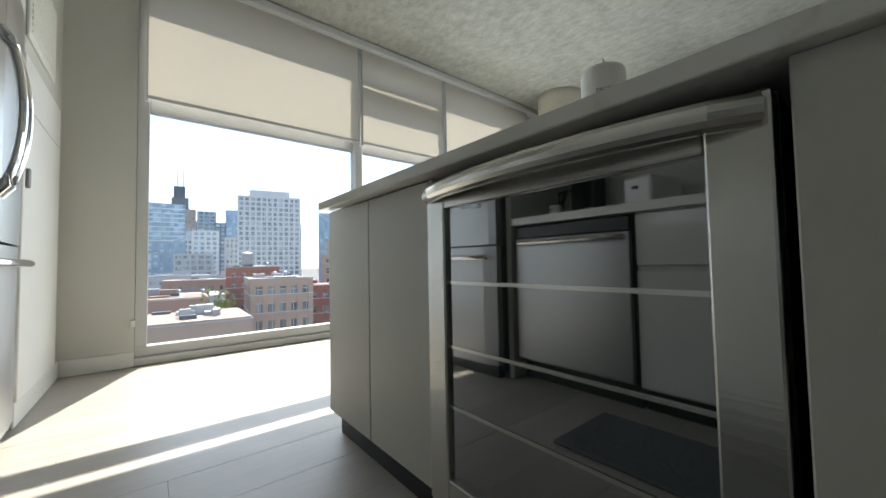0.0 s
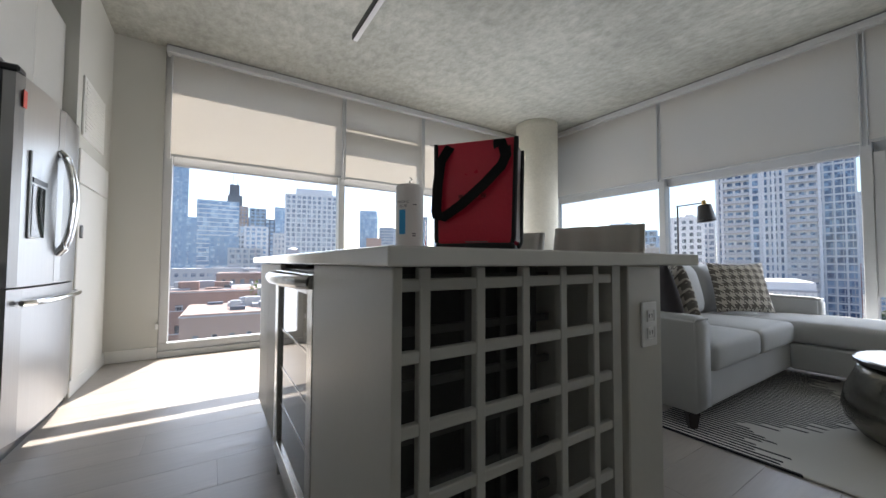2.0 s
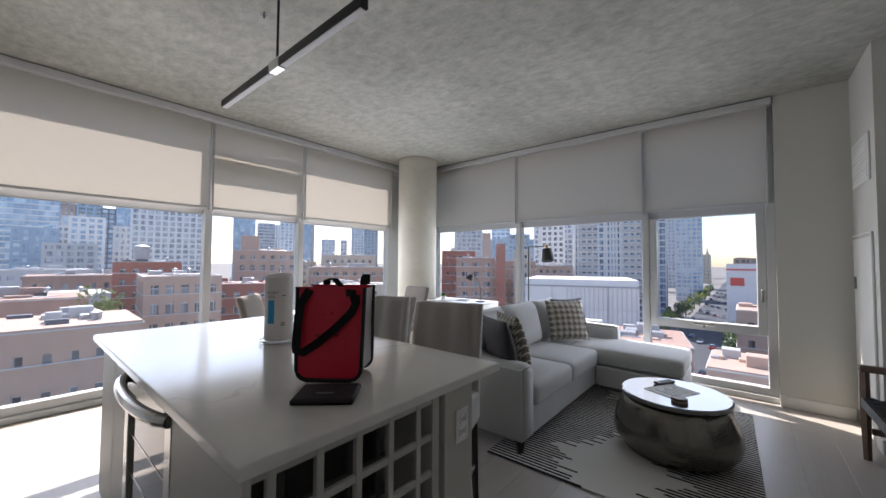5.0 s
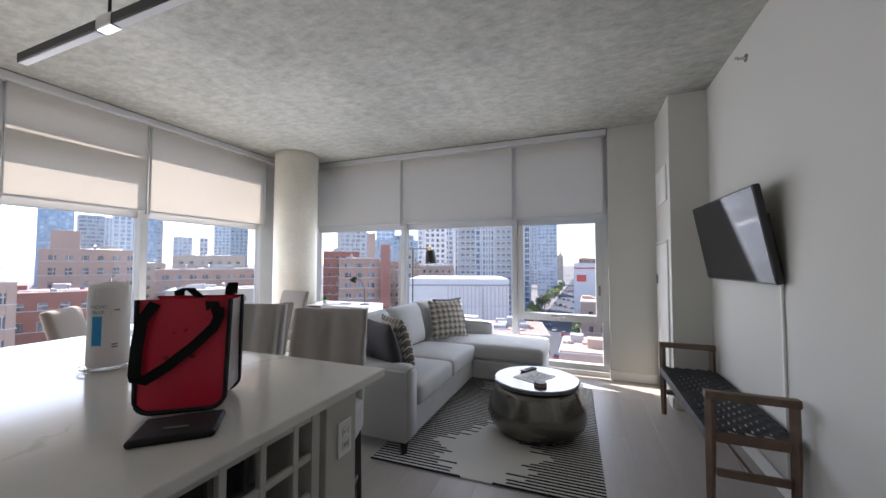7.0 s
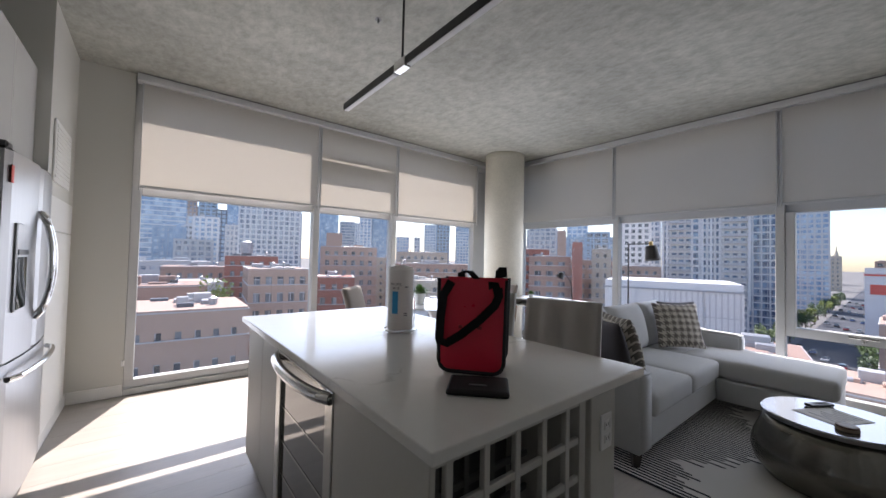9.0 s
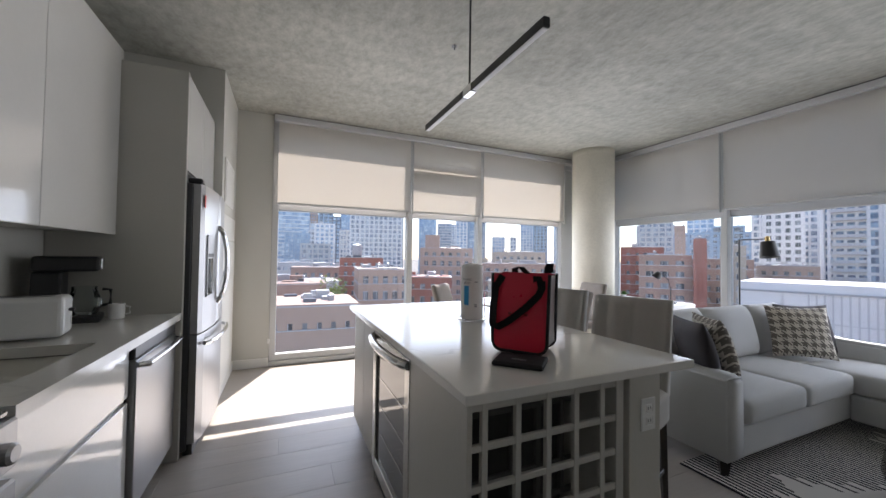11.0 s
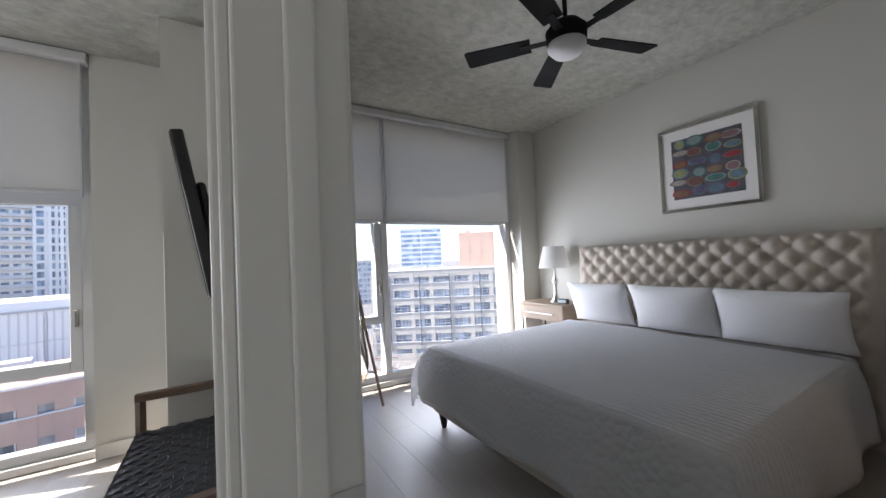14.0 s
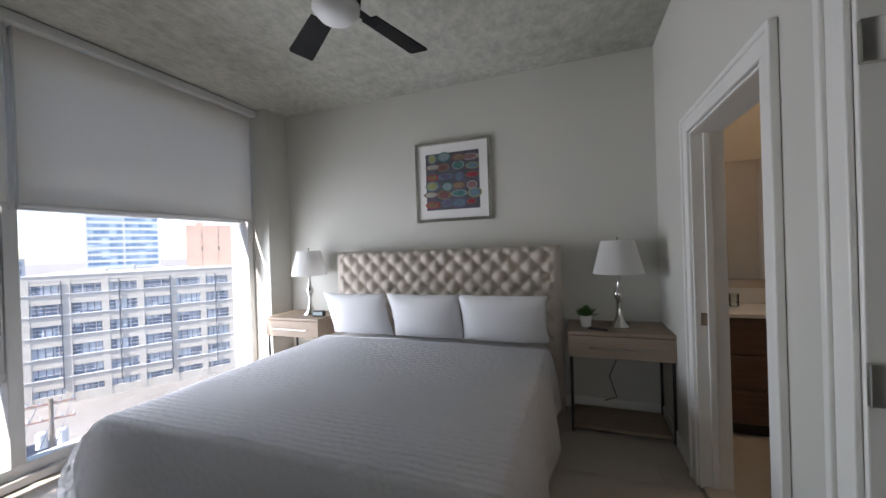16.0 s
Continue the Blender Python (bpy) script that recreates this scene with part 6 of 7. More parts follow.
def stool():
    s = thing("counter_stool", (2.475, 0.94, 0), "pale grey upholstered counter stool with dark wooden legs", "stool", "stools at the island", 199)
    # the seat looks along +x in its own frame
    seat = soft_box(-0.22, -0.22, 0.50, 0.22, 0.22, 0.62, 0.035, 0.02, 6)
    for v in seat.verts:
        if v.co.z < 0.54:
            v.co.z -= 0.05 * math.cos((v.co.x + 0.1) * 5)
    part("seat", seat, CHAIR_F, s, smooth=True)
    bk = bmesh.new()
    n = 12
    rows = []
    for i in range(n + 1):
        z = 0.58 + 0.495 * i / n
        lean = -0.20 - 0.10 * (i / n) ** 1.3
        thick = 0.075 - 0.03 * i / n
        row = []
        for j in range(13):
            u = j / 12 * 2 - 1
            chan = 0.022 * abs(math.sin(u * math.pi * 1.5)) ** 0.7
            row.append((lean + chan, u * (0.215 - 0.01 * (abs(u) > 0.95)), z, thick))
        rows.append(row)
    fr_ = [[bk.verts.new((x, y, z)) for x, y, z, t_ in r_] for r_ in rows]
    ba = [[bk.verts.new((x - t_, y, z)) for x, y, z, t_ in r_] for r_ in rows]
    for i in range(n):
        for j in range(12):
            bk.faces.new((fr_[i][j], fr_[i][j + 1], fr_[i + 1][j + 1], fr_[i + 1][j]))
            bk.faces.new((ba[i][j + 1], ba[i][j], ba[i + 1][j], ba[i + 1][j + 1]))
    for i in range(n):
        bk.faces.new((fr_[i][0], fr_[i + 1][0], ba[i + 1][0], ba[i][0]))
        bk.faces.new((fr_[i + 1][12], fr_[i][12], ba[i][12], ba[i + 1][12]))
    for j in range(12):
        bk.faces.new((fr_[n][j], fr_[n][j + 1], ba[n][j + 1], ba[n][j]))
        bk.faces.new((fr_[0][j + 1], fr_[0][j], ba[0][j], ba[0][j + 1]))
    bmesh.ops.recalc_face_normals(bk, faces=bk.faces[:])
    part("backrest", bk, CHAIR_F, s, smooth=True)
    for x, y, k in ((0.18, 0.18, 0.0), (0.18, -0.18, 0.0), (-0.19, 0.18, -0.07), (-0.19, -0.18, -0.07)):
        part("leg", tube([(x, y, 0.50), (x + k * 0.4, y, 0.25), (x + k, y, 0.0)], [0.026, 0.023, 0.016], 4), ESPRESSO, s)
    for y in (-0.18, 0.18):
        part("stretcher", rbox(-0.21, y - 0.011, 0.19, 0.17, y + 0.011, 0.215, 0.003, 1), ESPRESSO, s)
    part("stretcher", rbox(0.168, -0.17, 0.235, 0.19, 0.17, 0.26, 0.003, 1), ESPRESSO, s)
    return s


st = stool()
st2 = copy_thing(st, pose(2.475, 1.54, 0, 0, 0, 198))

TABLE_GLASS = mat("white glass tabletop", (0.7, 0.72, 0.72), 0.09, var=0.0, bump=0.0)
TABLE_GLASS.node_tree.nodes["Principled BSDF"].inputs["IOR"].default_value = 2.2
dt = thing("dining_table", (3.62, 3.35, 0), "round glass-topped dining table on a white pedestal", "dining table")
part("tabletop", lathe([(0.56, 0.735), (0.565, 0.74), (0.56, 0.747)], seg=64), TABLE_GLASS, dt)
part("pedestal", lathe([(0.26, 0), (0.26, 0.02), (0.06, 0.06), (0.05, 0.6), (0.12, 0.734)], seg=32), WHITE, dt)
part("lower_shelf", lathe([(0.30, 0.42), (0.30, 0.435)], seg=40), WHITE, dt)


CHAIR_TAUPE = mat("taupe chair fabric", (0.24, 0.205, 0.175), 0.85, var=0.12, scale=4, bump=0.2, grain=240, sheen=0.2)


def dining_chair(at, rz, first=None):
    if first is not None:
        return copy_thing(first, pose(*at, 0, 0, rz))
    c = thing("dining_chair", at, "taupe upholstered dining chair with dark wooden legs", "chair", "chairs round the table", rz)
    part("seat", soft_box(-0.23, -0.23, 0.40, 0.23, 0.23, 0.49, 0.03, 0.015, 5), CHAIR_TAUPE, c, smooth=True)
    bk = soft_box(-0.26, -0.23, 0.46, -0.19, 0.23, 0.97, 0.03, 0.0, 5)
    for v in bk.verts:
        v.co.x -= 0.12 * ((v.co.z - 0.46) / 0.5) ** 1.3
    part("backrest", bk, CHAIR_TAUPE, c, smooth=True)
    for x, y in ((0.19, 0.19), (0.19, -0.19), (-0.2, 0.19), (-0.2, -0.19)):
        part("leg", tube([(x, y, 0.40), (x * 1.03, y, 0.0)], [0.022, 0.014], 4), ESPRESSO, c)
    return c


dc = dining_chair((2.86, 3.28, 0), -45)
dining_chair((3.55, 2.62, 0), 80, dc)
dining_chair((4.42, 3.25, 0), 175, dc)


def potted_plant(at, pot_r, pot_h, leaf_n, spread, label, seed, tall=1.0):
    g = random.Random(seed)
    p_ = thing("potted_plant", at, label, "plant")
    part("pot", lathe([(pot_r * 0.78, 0), (pot_r, pot_h), (pot_r * 0.9, pot_h), (pot_r * 0.85, pot_h * 0.85), (0.003, pot_h * 0.85)], seg=24), WHITE, p_)
    bm = bmesh.new()
    for k in range(leaf_n):
        a, tilt = g.uniform(0, 6.28), g.uniform(0.05, 1.0)
        d = Vector((math.cos(a) * tilt, math.sin(a) * tilt, tall * (1.15 - tilt * 0.7))).normalized()
        base_ = Vector((math.cos(a), math.sin(a), 0)) * pot_r * 0.3 * g.random() + Vector((0, 0, pot_h * 0.8))
        L = spread * g.uniform(0.6, 1.0)
        side = d.cross(Vector((0, 0, 1))).normalized() * L * 0.16
        tip = base_ + d * L + Vector((0, 0, -0.12 * L * tilt))
        mid = base_ + d * L * 0.55
        bm.faces.new([bm.verts.new(q) for q in (base_, mid + side, tip, mid - side)])
    part("leaves", bm, LEAF, p_)
    return p_


potted_plant((3.45, 3.42, 0.747), 0.07, 0.13, 70, 0.16, "green leafy plant in a white pot on the dining table", 3)

# ---- desk by the window ----
dsk = thing("writing_desk", (5.12, 2.42, 0), "white writing desk with a drawer and splayed wooden legs", "desk")
part("desktop", rbox(0, 0, 0.735, 0.5, 1.0, 0.752, 0.003, 1), WHITE, dsk)
part("case_bottom", rbox(0, 0, 0.635, 0.5, 1.0, 0.65, 0.003, 1), WHITE, dsk)
for y in (0.0, 0.32, 0.985):
    part("divider", rbox(0.003, y, 0.651, 0.497, y + 0.015, 0.734, 0.002, 1), WHITE, dsk)
part("case_back", box(0.485, 0.015, 0.651, 0.497, 0.985, 0.734), WHITE, dsk)
dr = part("drawer", rbox(0.0, 0.336, 0.653, 0.45, 0.70, 0.732, 0.002, 1), WHITE, dsk)
part("knob", lathe([(0.012, 0), (0.014, 0.012), (0.004, 0.016)], seg=16, m=pose(0.0, 0.52, 0.69, 0, -90, 0)), BLACK, dr)
dr2 = part("drawer", rbox(0.0, 0.018, 0.653, 0.45, 0.318, 0.732, 0.002, 1), WHITE, dsk)
for x, y in ((0.05, 0.06), (0.45, 0.06), (0.05, 0.94), (0.45, 0.94)):
    part("leg", tube([(x, y, 0.635), (x + (0.03 if x > 0.2 else -0.03), y + (0.05 if y > 0.5 else -0.05), 0)], [0.02, 0.012], 10), OAKGREY, dsk)
dl = thing("desk_lamp", (5.42, 2.60, 0.752), "black curved desk lamp on the white desk", "desk lamp")
part("base", lathe([(0.07, 0), (0.07, 0.012), (0.02, 0.018)], seg=28), BLACK_METAL, dl)
part("stem", tube([(0, 0, 0.015), (0.0, 0.0, 0.18), (-0.01, 0.03, 0.29), (-0.02, 0.09, 0.36), (-0.03, 0.14, 0.37)], 0.006, 8), BLACK_METAL, dl)
part("shade", lathe([(0.018, 0.05), (0.03, 0.04), (0.065, -0.035), (0.062, -0.035), (0.02, 0.03)], seg=24, m=pose(-0.035, 0.155, 0.345, 25, 15, 0)), BLACK_METAL, dl)
potted_plant((5.33, 3.22, 0.752), 0.035, 0.05, 90, 0.075, "small round green plant in a pot on the desk", 8)
bk_ = thing("open_magazine", (5.35, 2.98, 0.752), "open magazine lying on the desk", "magazine", rz=20)
part("page", rbox(-0.14, -0.2, 0, 0.14, -0.002, 0.006, 0.002, 1), PAPER, bk_)
part("page", rbox(-0.14, 0.002, 0, 0.14, 0.2, 0.007, 0.002, 1), PAPER, bk_)
part("picture_patch", box(-0.12, -0.18, 0.0065, 0.1, -0.02, 0.0072), GREYPRINT, bk_)

# ---- sofa group ----
rug = thing("area_rug", (4.24, 0.36, 0.0015), "cream flatweave rug with broken charcoal stripes", "rug", rz=1.5)
part("weave", rbox(-0.99, -0.74, 0, 0.99, 0.74, 0.010, 0.004, 1), RUG, rug)

sf = thing("sectional_sofa", (3.30, 0.83, 0), "oatmeal fabric sectional sofa with a chaise", "sofa")
part("base_frame", rbox(0.04, 0.02, 0.10, 2.28, 0.9, 0.30, 0.015, 2), SOFA, sf)
part("chaise_base", rbox(1.57, -0.72, 0.10, 2.28, 0.018, 0.29, 0.015, 2), SOFA, sf)


def sofa_arm(x0, x1, y0):
    bm = bmesh.new()
    prof = [(y0, 0.10), (y0, 0.585), (y0 + 0.02, 0.605), (y0 + 0.35, 0.61), (y0 + 0.52, 0.66), (0.74, 0.80), (0.92, 0.83), (0.92, 0.10)]
    a = [bm.verts.new((x0, y, z)) for y, z in prof]
    b = [bm.verts.new((x1, y, z)) for y, z in prof]
    bm.faces.new(a)
    bm.faces.new(b[::-1])
    for i in range(len(prof)):
        j = (i + 1) % len(prof)
        bm.faces.new((a[j], a[i], b[i], b[j]))
    bmesh.ops.recalc_face_normals(bm, faces=bm.faces[:])
    bmesh.ops.bevel(bm, geom=bm.edges[:], offset=0.022, segments=3, affect='EDGES')
    return bm


part("armrest", sofa_arm(0.0, 0.17, 0.0), SOFA, sf, smooth=True)
part("armrest", sofa_arm(2.12, 2.29, -0.05), SOFA, sf, smooth=True)
part("back_frame", rbox(0.172, 0.76, 0.30, 2.118, 0.92, 0.80, 0.03, 3), SOFA, sf, smooth=True)
for x0, x1, y0 in ((0.175, 0.87, -0.02), (0.875, 1.565, -0.02), (1.57, 2.28, -0.73)):
    part("seat_cushion" if y0 > -0.5 else "chaise_cushion", soft_box(x0, y0, 0.295, x1 if y0 > -0.5 else 2.115 + 0.165, 0.66 if y0 > -0.5 else 0.29, 0.455, 0.04, 0.022, 7), SOFA, sf, smooth=True)
part("chaise_cushion", soft_box(1.57, 0.28, 0.295, 2.115, 0.66, 0.455, 0.04, 0.012, 5), SOFA, sf, smooth=True)
for x, w_ in ((0.53, 0.70), (1.22, 0.68), (1.83, 0.56)):
    b_ = part("back_cushion", cushion(w_, 0.46, 0.24, 14, 0.05, 4.0), SOFA, sf, smooth=True)
    b_.matrix_basis = pose(x, 0.60, 0.44, -14, 0, 0)
for x, y in ((0.06, 0.06), (0.06, 0.86), (2.22, 0.86), (1.62, -0.66), (2.22, -0.66)):
    part("foot", tube([(x, y, 0.10), (x, y, 0.0)], [0.04, 0.025], 4), ESPRESSO, sf)


def throw_pillow(at, rx, rz, size, material, label):
    p_ = tagged(mesh_object("throw_pillow", cushion(size, size, 0.16), material, True), label, "pillow", "sofa pillows")
    p_.matrix_basis = pose(*at, rx, 0, rz)


throw_pillow((3.58, 1.12, 0.47), -16, 57, 0.44, CHARCOAL, "charcoal velvet throw pillow leaning on the sofa arm")
throw_pillow((3.80, 1.12, 0.475), -16, 53, 0.44, HOUND, "houndstooth throw pillow in brown and cream")
throw_pillow((4.98, 1.14, 0.475), -20, -42, 0.45, HOUND, "houndstooth throw pillow in brown and cream at the chaise end")
throw_pillow((5.25, 1.20, 0.47), -18, -32, 0.45, CHARCOAL, "charcoal velvet throw pillow behind the houndstooth one")

cf = thing("drum_coffee_table", (4.09, 0.075, 0.0115), "round hammered metal drum coffee table", "coffee table")
part("drum", lathe([(0.26, 0), (0.318, 0.02), (0.37, 0.09), (0.384, 0.15), (0.37, 0.23), (0.333, 0.32), (0.313, 0.375)], seg=72), HAMMERED, cf, smooth=True)
part("top_plate", lathe([(0.318, 0.372), (0.333, 0.378), (0.333, 0.398), (0.323, 0.404)], seg=72), mat("polished metal tabletop", (0.27, 0.27, 0.275), 0.13, metal=1.0, var=0.05, scale=6, bump=0.02), cf)
rm = thing("remote_control", (4.25, 0.155, 0.4175), "black television remote on the coffee table", "remote control", rz=60)
part("case", rbox(-0.025, -0.085, 0, 0.025, 0.085, 0.018, 0.006, 2), BLACK, rm)
for k in range(5):
    part("button", rbox(-0.012, -0.06 + k * 0.022, 0.0182, 0.012, -0.048 + k * 0.022, 0.0205, 0.002, 1), GREYPRINT, rm)
pg = thing("info_sheet", (4.10, 0.09, 0.4165), "white printed sheet on the coffee table", "paper", rz=62)
part("sheet", rbox(-0.11, -0.14, 0, 0.11, 0.14, 0.002, 0.0005, 1), PAPER, pg)
for k in range(7):
    part("print_bar", box(-0.08, -0.1 + k * 0.03, 0.0021, 0.06 - 0.02 * (k % 3), -0.092 + k * 0.03, 0.0026), GREYPRINT, pg)
cs = thing("coaster_stack", (3.90, 0.02, 0.4165), "round wooden coaster stack on the coffee table", "coaster")
part("coaster", lathe([(0.045, 0), (0.048, 0.003), (0.048, 0.012), (0.045, 0.014)], seg=32), OAKGREY, cs)
part("coaster", lathe([(0.044, 0.0145), (0.046, 0.017), (0.046, 0.024), (0.04, 0.027)], seg=32), WALNUT, cs)

fl = thing("floor_lamp", (5.55, 1.91, 0), "black floor lamp with an angled arm and cylinder shade", "floor lamp")
part("base_plate", lathe([(0.13, 0), (0.13, 0.015), (0.02, 0.022)], seg=32), BLACK_METAL, fl)
part("pole", tube([(0, 0, 0.02), (0, 0, 1.54)], 0.009, 10), BLACK_METAL, fl)
part("arm", tube([(0, 0.01, 1.53), (-0.05, -0.29, 1.53)], 0.007, 8), BLACK_METAL, fl)
sh = part("shade", lathe([(0.03, 0.0), (0.06, -0.005), (0.085, -0.17), (0.08, -0.17), (0.05, -0.02)], seg=32, m=pose(-0.05, -0.28, 1.505, -8, 4, 0)), BLACK_METAL, fl)
part("brass_neck", lathe([(0.022, 0.0), (0.022, 0.05), (0.012, 0.055)], seg=16, m=pose(-0.05, -0.28, 1.503, -8, 4, 0)), mat("brass", (0.55, 0.4, 0.18), 0.25, metal=1.0), fl)

# ---- bench and television ----
bn = thing("woven_bench", (3.50, -1.335, 0), "walnut bench with a woven dark leather seat", "bench")
BL, BD = 1.37, 0.42
for x in (0.025, BL - 0.025):
    s_ = 1 if x < 0.5 else -1
    for y in (0.025, BD - 0.025):
        part("leg", tube([(x + s_ * 0.02, y, 0.0), (x, y, 0.30), (x, y, 0.60)], [0.02, 0.026, 0.024], 4), WALNUT, bn)
    part("arm_rail", rbox(x - 0.022, 0.0, 0.585, x + 0.022, BD, 0.63, 0.006, 2), WALNUT, bn)
    part("end_rail", rbox(x - 0.014, 0.05, 0.17, x + 0.014, BD - 0.05, 0.21, 0.004, 1), WALNUT, bn)
    part("seat_end_rail", rbox(x - 0.018, 0.05, 0.355, x + 0.018, BD - 0.05, 0.405, 0.004, 1), WALNUT, bn)
for y in (0.025, BD - 0.025):
    part("seat_rail", rbox(0.05, y - 0.018, 0.355, BL - 0.05, y + 0.018, 0.405, 0.004, 1), WALNUT, bn)
part("low_stretcher", rbox(0.04, BD / 2 - 0.012, 0.175, BL - 0.04, BD / 2 + 0.012, 0.205, 0.004, 1), WALNUT, bn)


def weave(length, wide, count, phase, along):
    """A strap that passes over and under its neighbours."""
    bm = bmesh.new()
    k = count * 4
    rows = []
    for i in range(k + 1):
        u = i / k
        z = 0.0045 * math.sin(math.pi * (u * count + phase))
        a = u * length
        c = ((a, -wide / 2), (a, wide / 2)) if along == 'x' else ((-wide / 2, a), (wide / 2, a))
        rows.append([bm.verts.new((*q, z)) for q in c])
    for p_, q in zip(rows, rows[1:]):
        bm.faces.new((p_[0], p_[1], q[1], q[0]))
    bmesh.ops.solidify(bm, geom=bm.faces[:], thickness=0.003)
    return bm


longs = [part("strap", weave(BL - 0.06, 0.036, 30, ph, 'x'), STRAP, bn) for ph in (0.5, 1.5)]
crosses = [part("strap", weave(BD - 0.01, 0.034, 9, ph, 'y'), STRAP, bn) for ph in (1.5, 0.5)]
for j in range(9):
    m = pose(0.03, 0.03 + (BD - 0.06) * (j + 0.5) / 9, 0.413)
    if j < 2:
        longs[j].matrix_basis = m
    else:
        share("strap", longs[j % 2], bn, m)
for i in range(30):
    m = pose(0.03 + (BL - 0.06) * (i + 0.5) / 30, 0.005, 0.413)
    if i < 2:
        crosses[i].matrix_basis = m
    else:
        share("strap", crosses[i % 2], bn, m)
wrap = None
for i in range(30):
    for y in (0.0065, BD - 0.0065):
        m = pose(0.03 + (BL - 0.06) * (i + 0.5) / 30, y, 0.38)
        if wrap is None:
            wrap = part("strap_wrap", box(-0.017, -0.0015, -0.03, 0.017, 0.0015, 0.035), STRAP, bn)
            wrap.matrix_basis = m
        else:
            share("strap_wrap", wrap, bn, m)

tv = thing("television", (4.17, -1.25, 1.507), "black flat television tilted down on a wall bracket", "television", rz=3)
tilt = pose(0, 0, 0, -10, 0, 0)
o = part("panel", rbox(-0.51, -0.02, -0.295, 0.51, 0.02, 0.295, 0.008, 2), BLACK, tv)
o.matrix_basis = tilt
o2 = part("screen", box(-0.50, 0.0205, -0.282, 0.50, 0.0225, 0.285), SCREEN, tv)
o2.matrix_basis = tilt
o3 = part("rear_housing", rbox(-0.46, -0.05, -0.262, 0.46, -0.0205, 0.12, 0.012, 2), BLACK, tv)
o3.matrix_basis = tilt
part("wall_plate", rbox(-0.32, -0.095, -0.12, 0.1, -0.082, 0.14, 0.004, 1), BLACK_METAL, tv)
for x in (-0.22, 0.0):
    part("bracket_arm", rbox(x - 0.02, -0.088, -0.06, x + 0.02, -0.03, 0.12, 0.006, 1), BLACK_METAL, tv)
tv_bed = thing("television", (4.34, -1.645, 1.66), "black flat television on a bracket facing the bed", "television", rz=180)
lean_bed = pose(0, 0, 0, -5, 0, 0)
for name, bm, paint in (("panel", rbox(-0.50, -0.018, -0.29, 0.50, 0.018, 0.29, 0.006, 2), BLACK), ("screen", box(-0.49, 0.0185, -0.277, 0.49, 0.0205, 0.28), SCREEN), ("rear_housing", rbox(-0.42, -0.045, -0.26, 0.42, -0.0185, 0.1, 0.012, 2), BLACK)):
    part(name, bm, paint, tv_bed).matrix_basis = lean_bed
part("wall_plate", rbox(-0.2, -0.163, -0.12, 0.2, -0.148, 0.12, 0.004, 1), BLACK_METAL, tv_bed)
part("bracket_arm", rbox(-0.03, -0.148, -0.05, 0.03, -0.03, 0.05, 0.006, 1), BLACK_METAL, tv_bed)
cb = thing("cable_raceway", (3.72, TVY + 0.001, 0.106), "white plastic cable cover on the wall", "cable cover")
part("channel", rbox(-0.009, 0, 0, 0.009, 0.014, 1.13, 0.003, 1), TRIM, cb)
sp_ = thing("sprinkler", (4.12, TVY, 2.76), "chrome sidewall sprinkler head", "sprinkler")
part("escutcheon", lathe([(0.028, 0.0), (0.026, 0.006)], seg=20, m=pose(0, 0.0, 0, -90, 0, 0)), NICKEL, sp_)
part("head", tube([(0, 0.005, 0), (0, 0.05, 0)], [0.012, 0.008], 10), NICKEL, sp_)
part("deflector", rbox(-0.018, 0.05, 0.006, 0.018, 0.066, 0.01, 0.001, 1), NICKEL, sp_)
sp2 = thing("sprinkler", (2.08, 2.06, CEIL), "chrome ceiling sprinkler head", "sprinkler")
part("escutcheon", lathe([(0.022, -0.004), (0.02, -0.0005)], seg=20), ALU_DARK, sp2)
part("head", tube([(0, 0, -0.004), (0, 0, -0.03)], [0.008, 0.006], 10), ALU_DARK, sp2)
# closet beside the window
ld = thing("closet_door", (5.0, -1.049, 0), "white painted service closet door with a dark pull", "door")
part("leaf", rbox(0.10, 0, 0.11, 0.66, 0.012, 1.53, 0.003, 1), TRIM, ld)
part("pull", rbox(0.56, 0.012, 1.12, 0.60, 0.026, 1.22, 0.012, 2), ALU_DARK, ld)
part("frame", rbox(0.085, 0, 0.11, 0.099, 0.016, 1.55, 0.003, 1), TRIM, ld)
part("frame", rbox(0.085, 0, 1.551, 0.675, 0.016, 1.565, 0.003, 1), TRIM, ld)
lv = thing("air_grille", (5.10, -1.049, 1.95), "white louvred return air grille over the closet door", "air grille")
part("frame", rbox(0, 0, 0, 0.5, 0.012, 0.36, 0.003, 1), TRIM, lv)
for k in range(10):
    part("slat", box(0.03, 0.0125, 0.03 + k * 0.031, 0.47, 0.017, 0.048 + k * 0.031), TRIM, lv)

# ---- bedroom ----
bd = thing("king_bed", (3.69, -4.80, 0), "king bed with a beige tufted headboard and upholstered frame", "bed")
HBW = 1.075


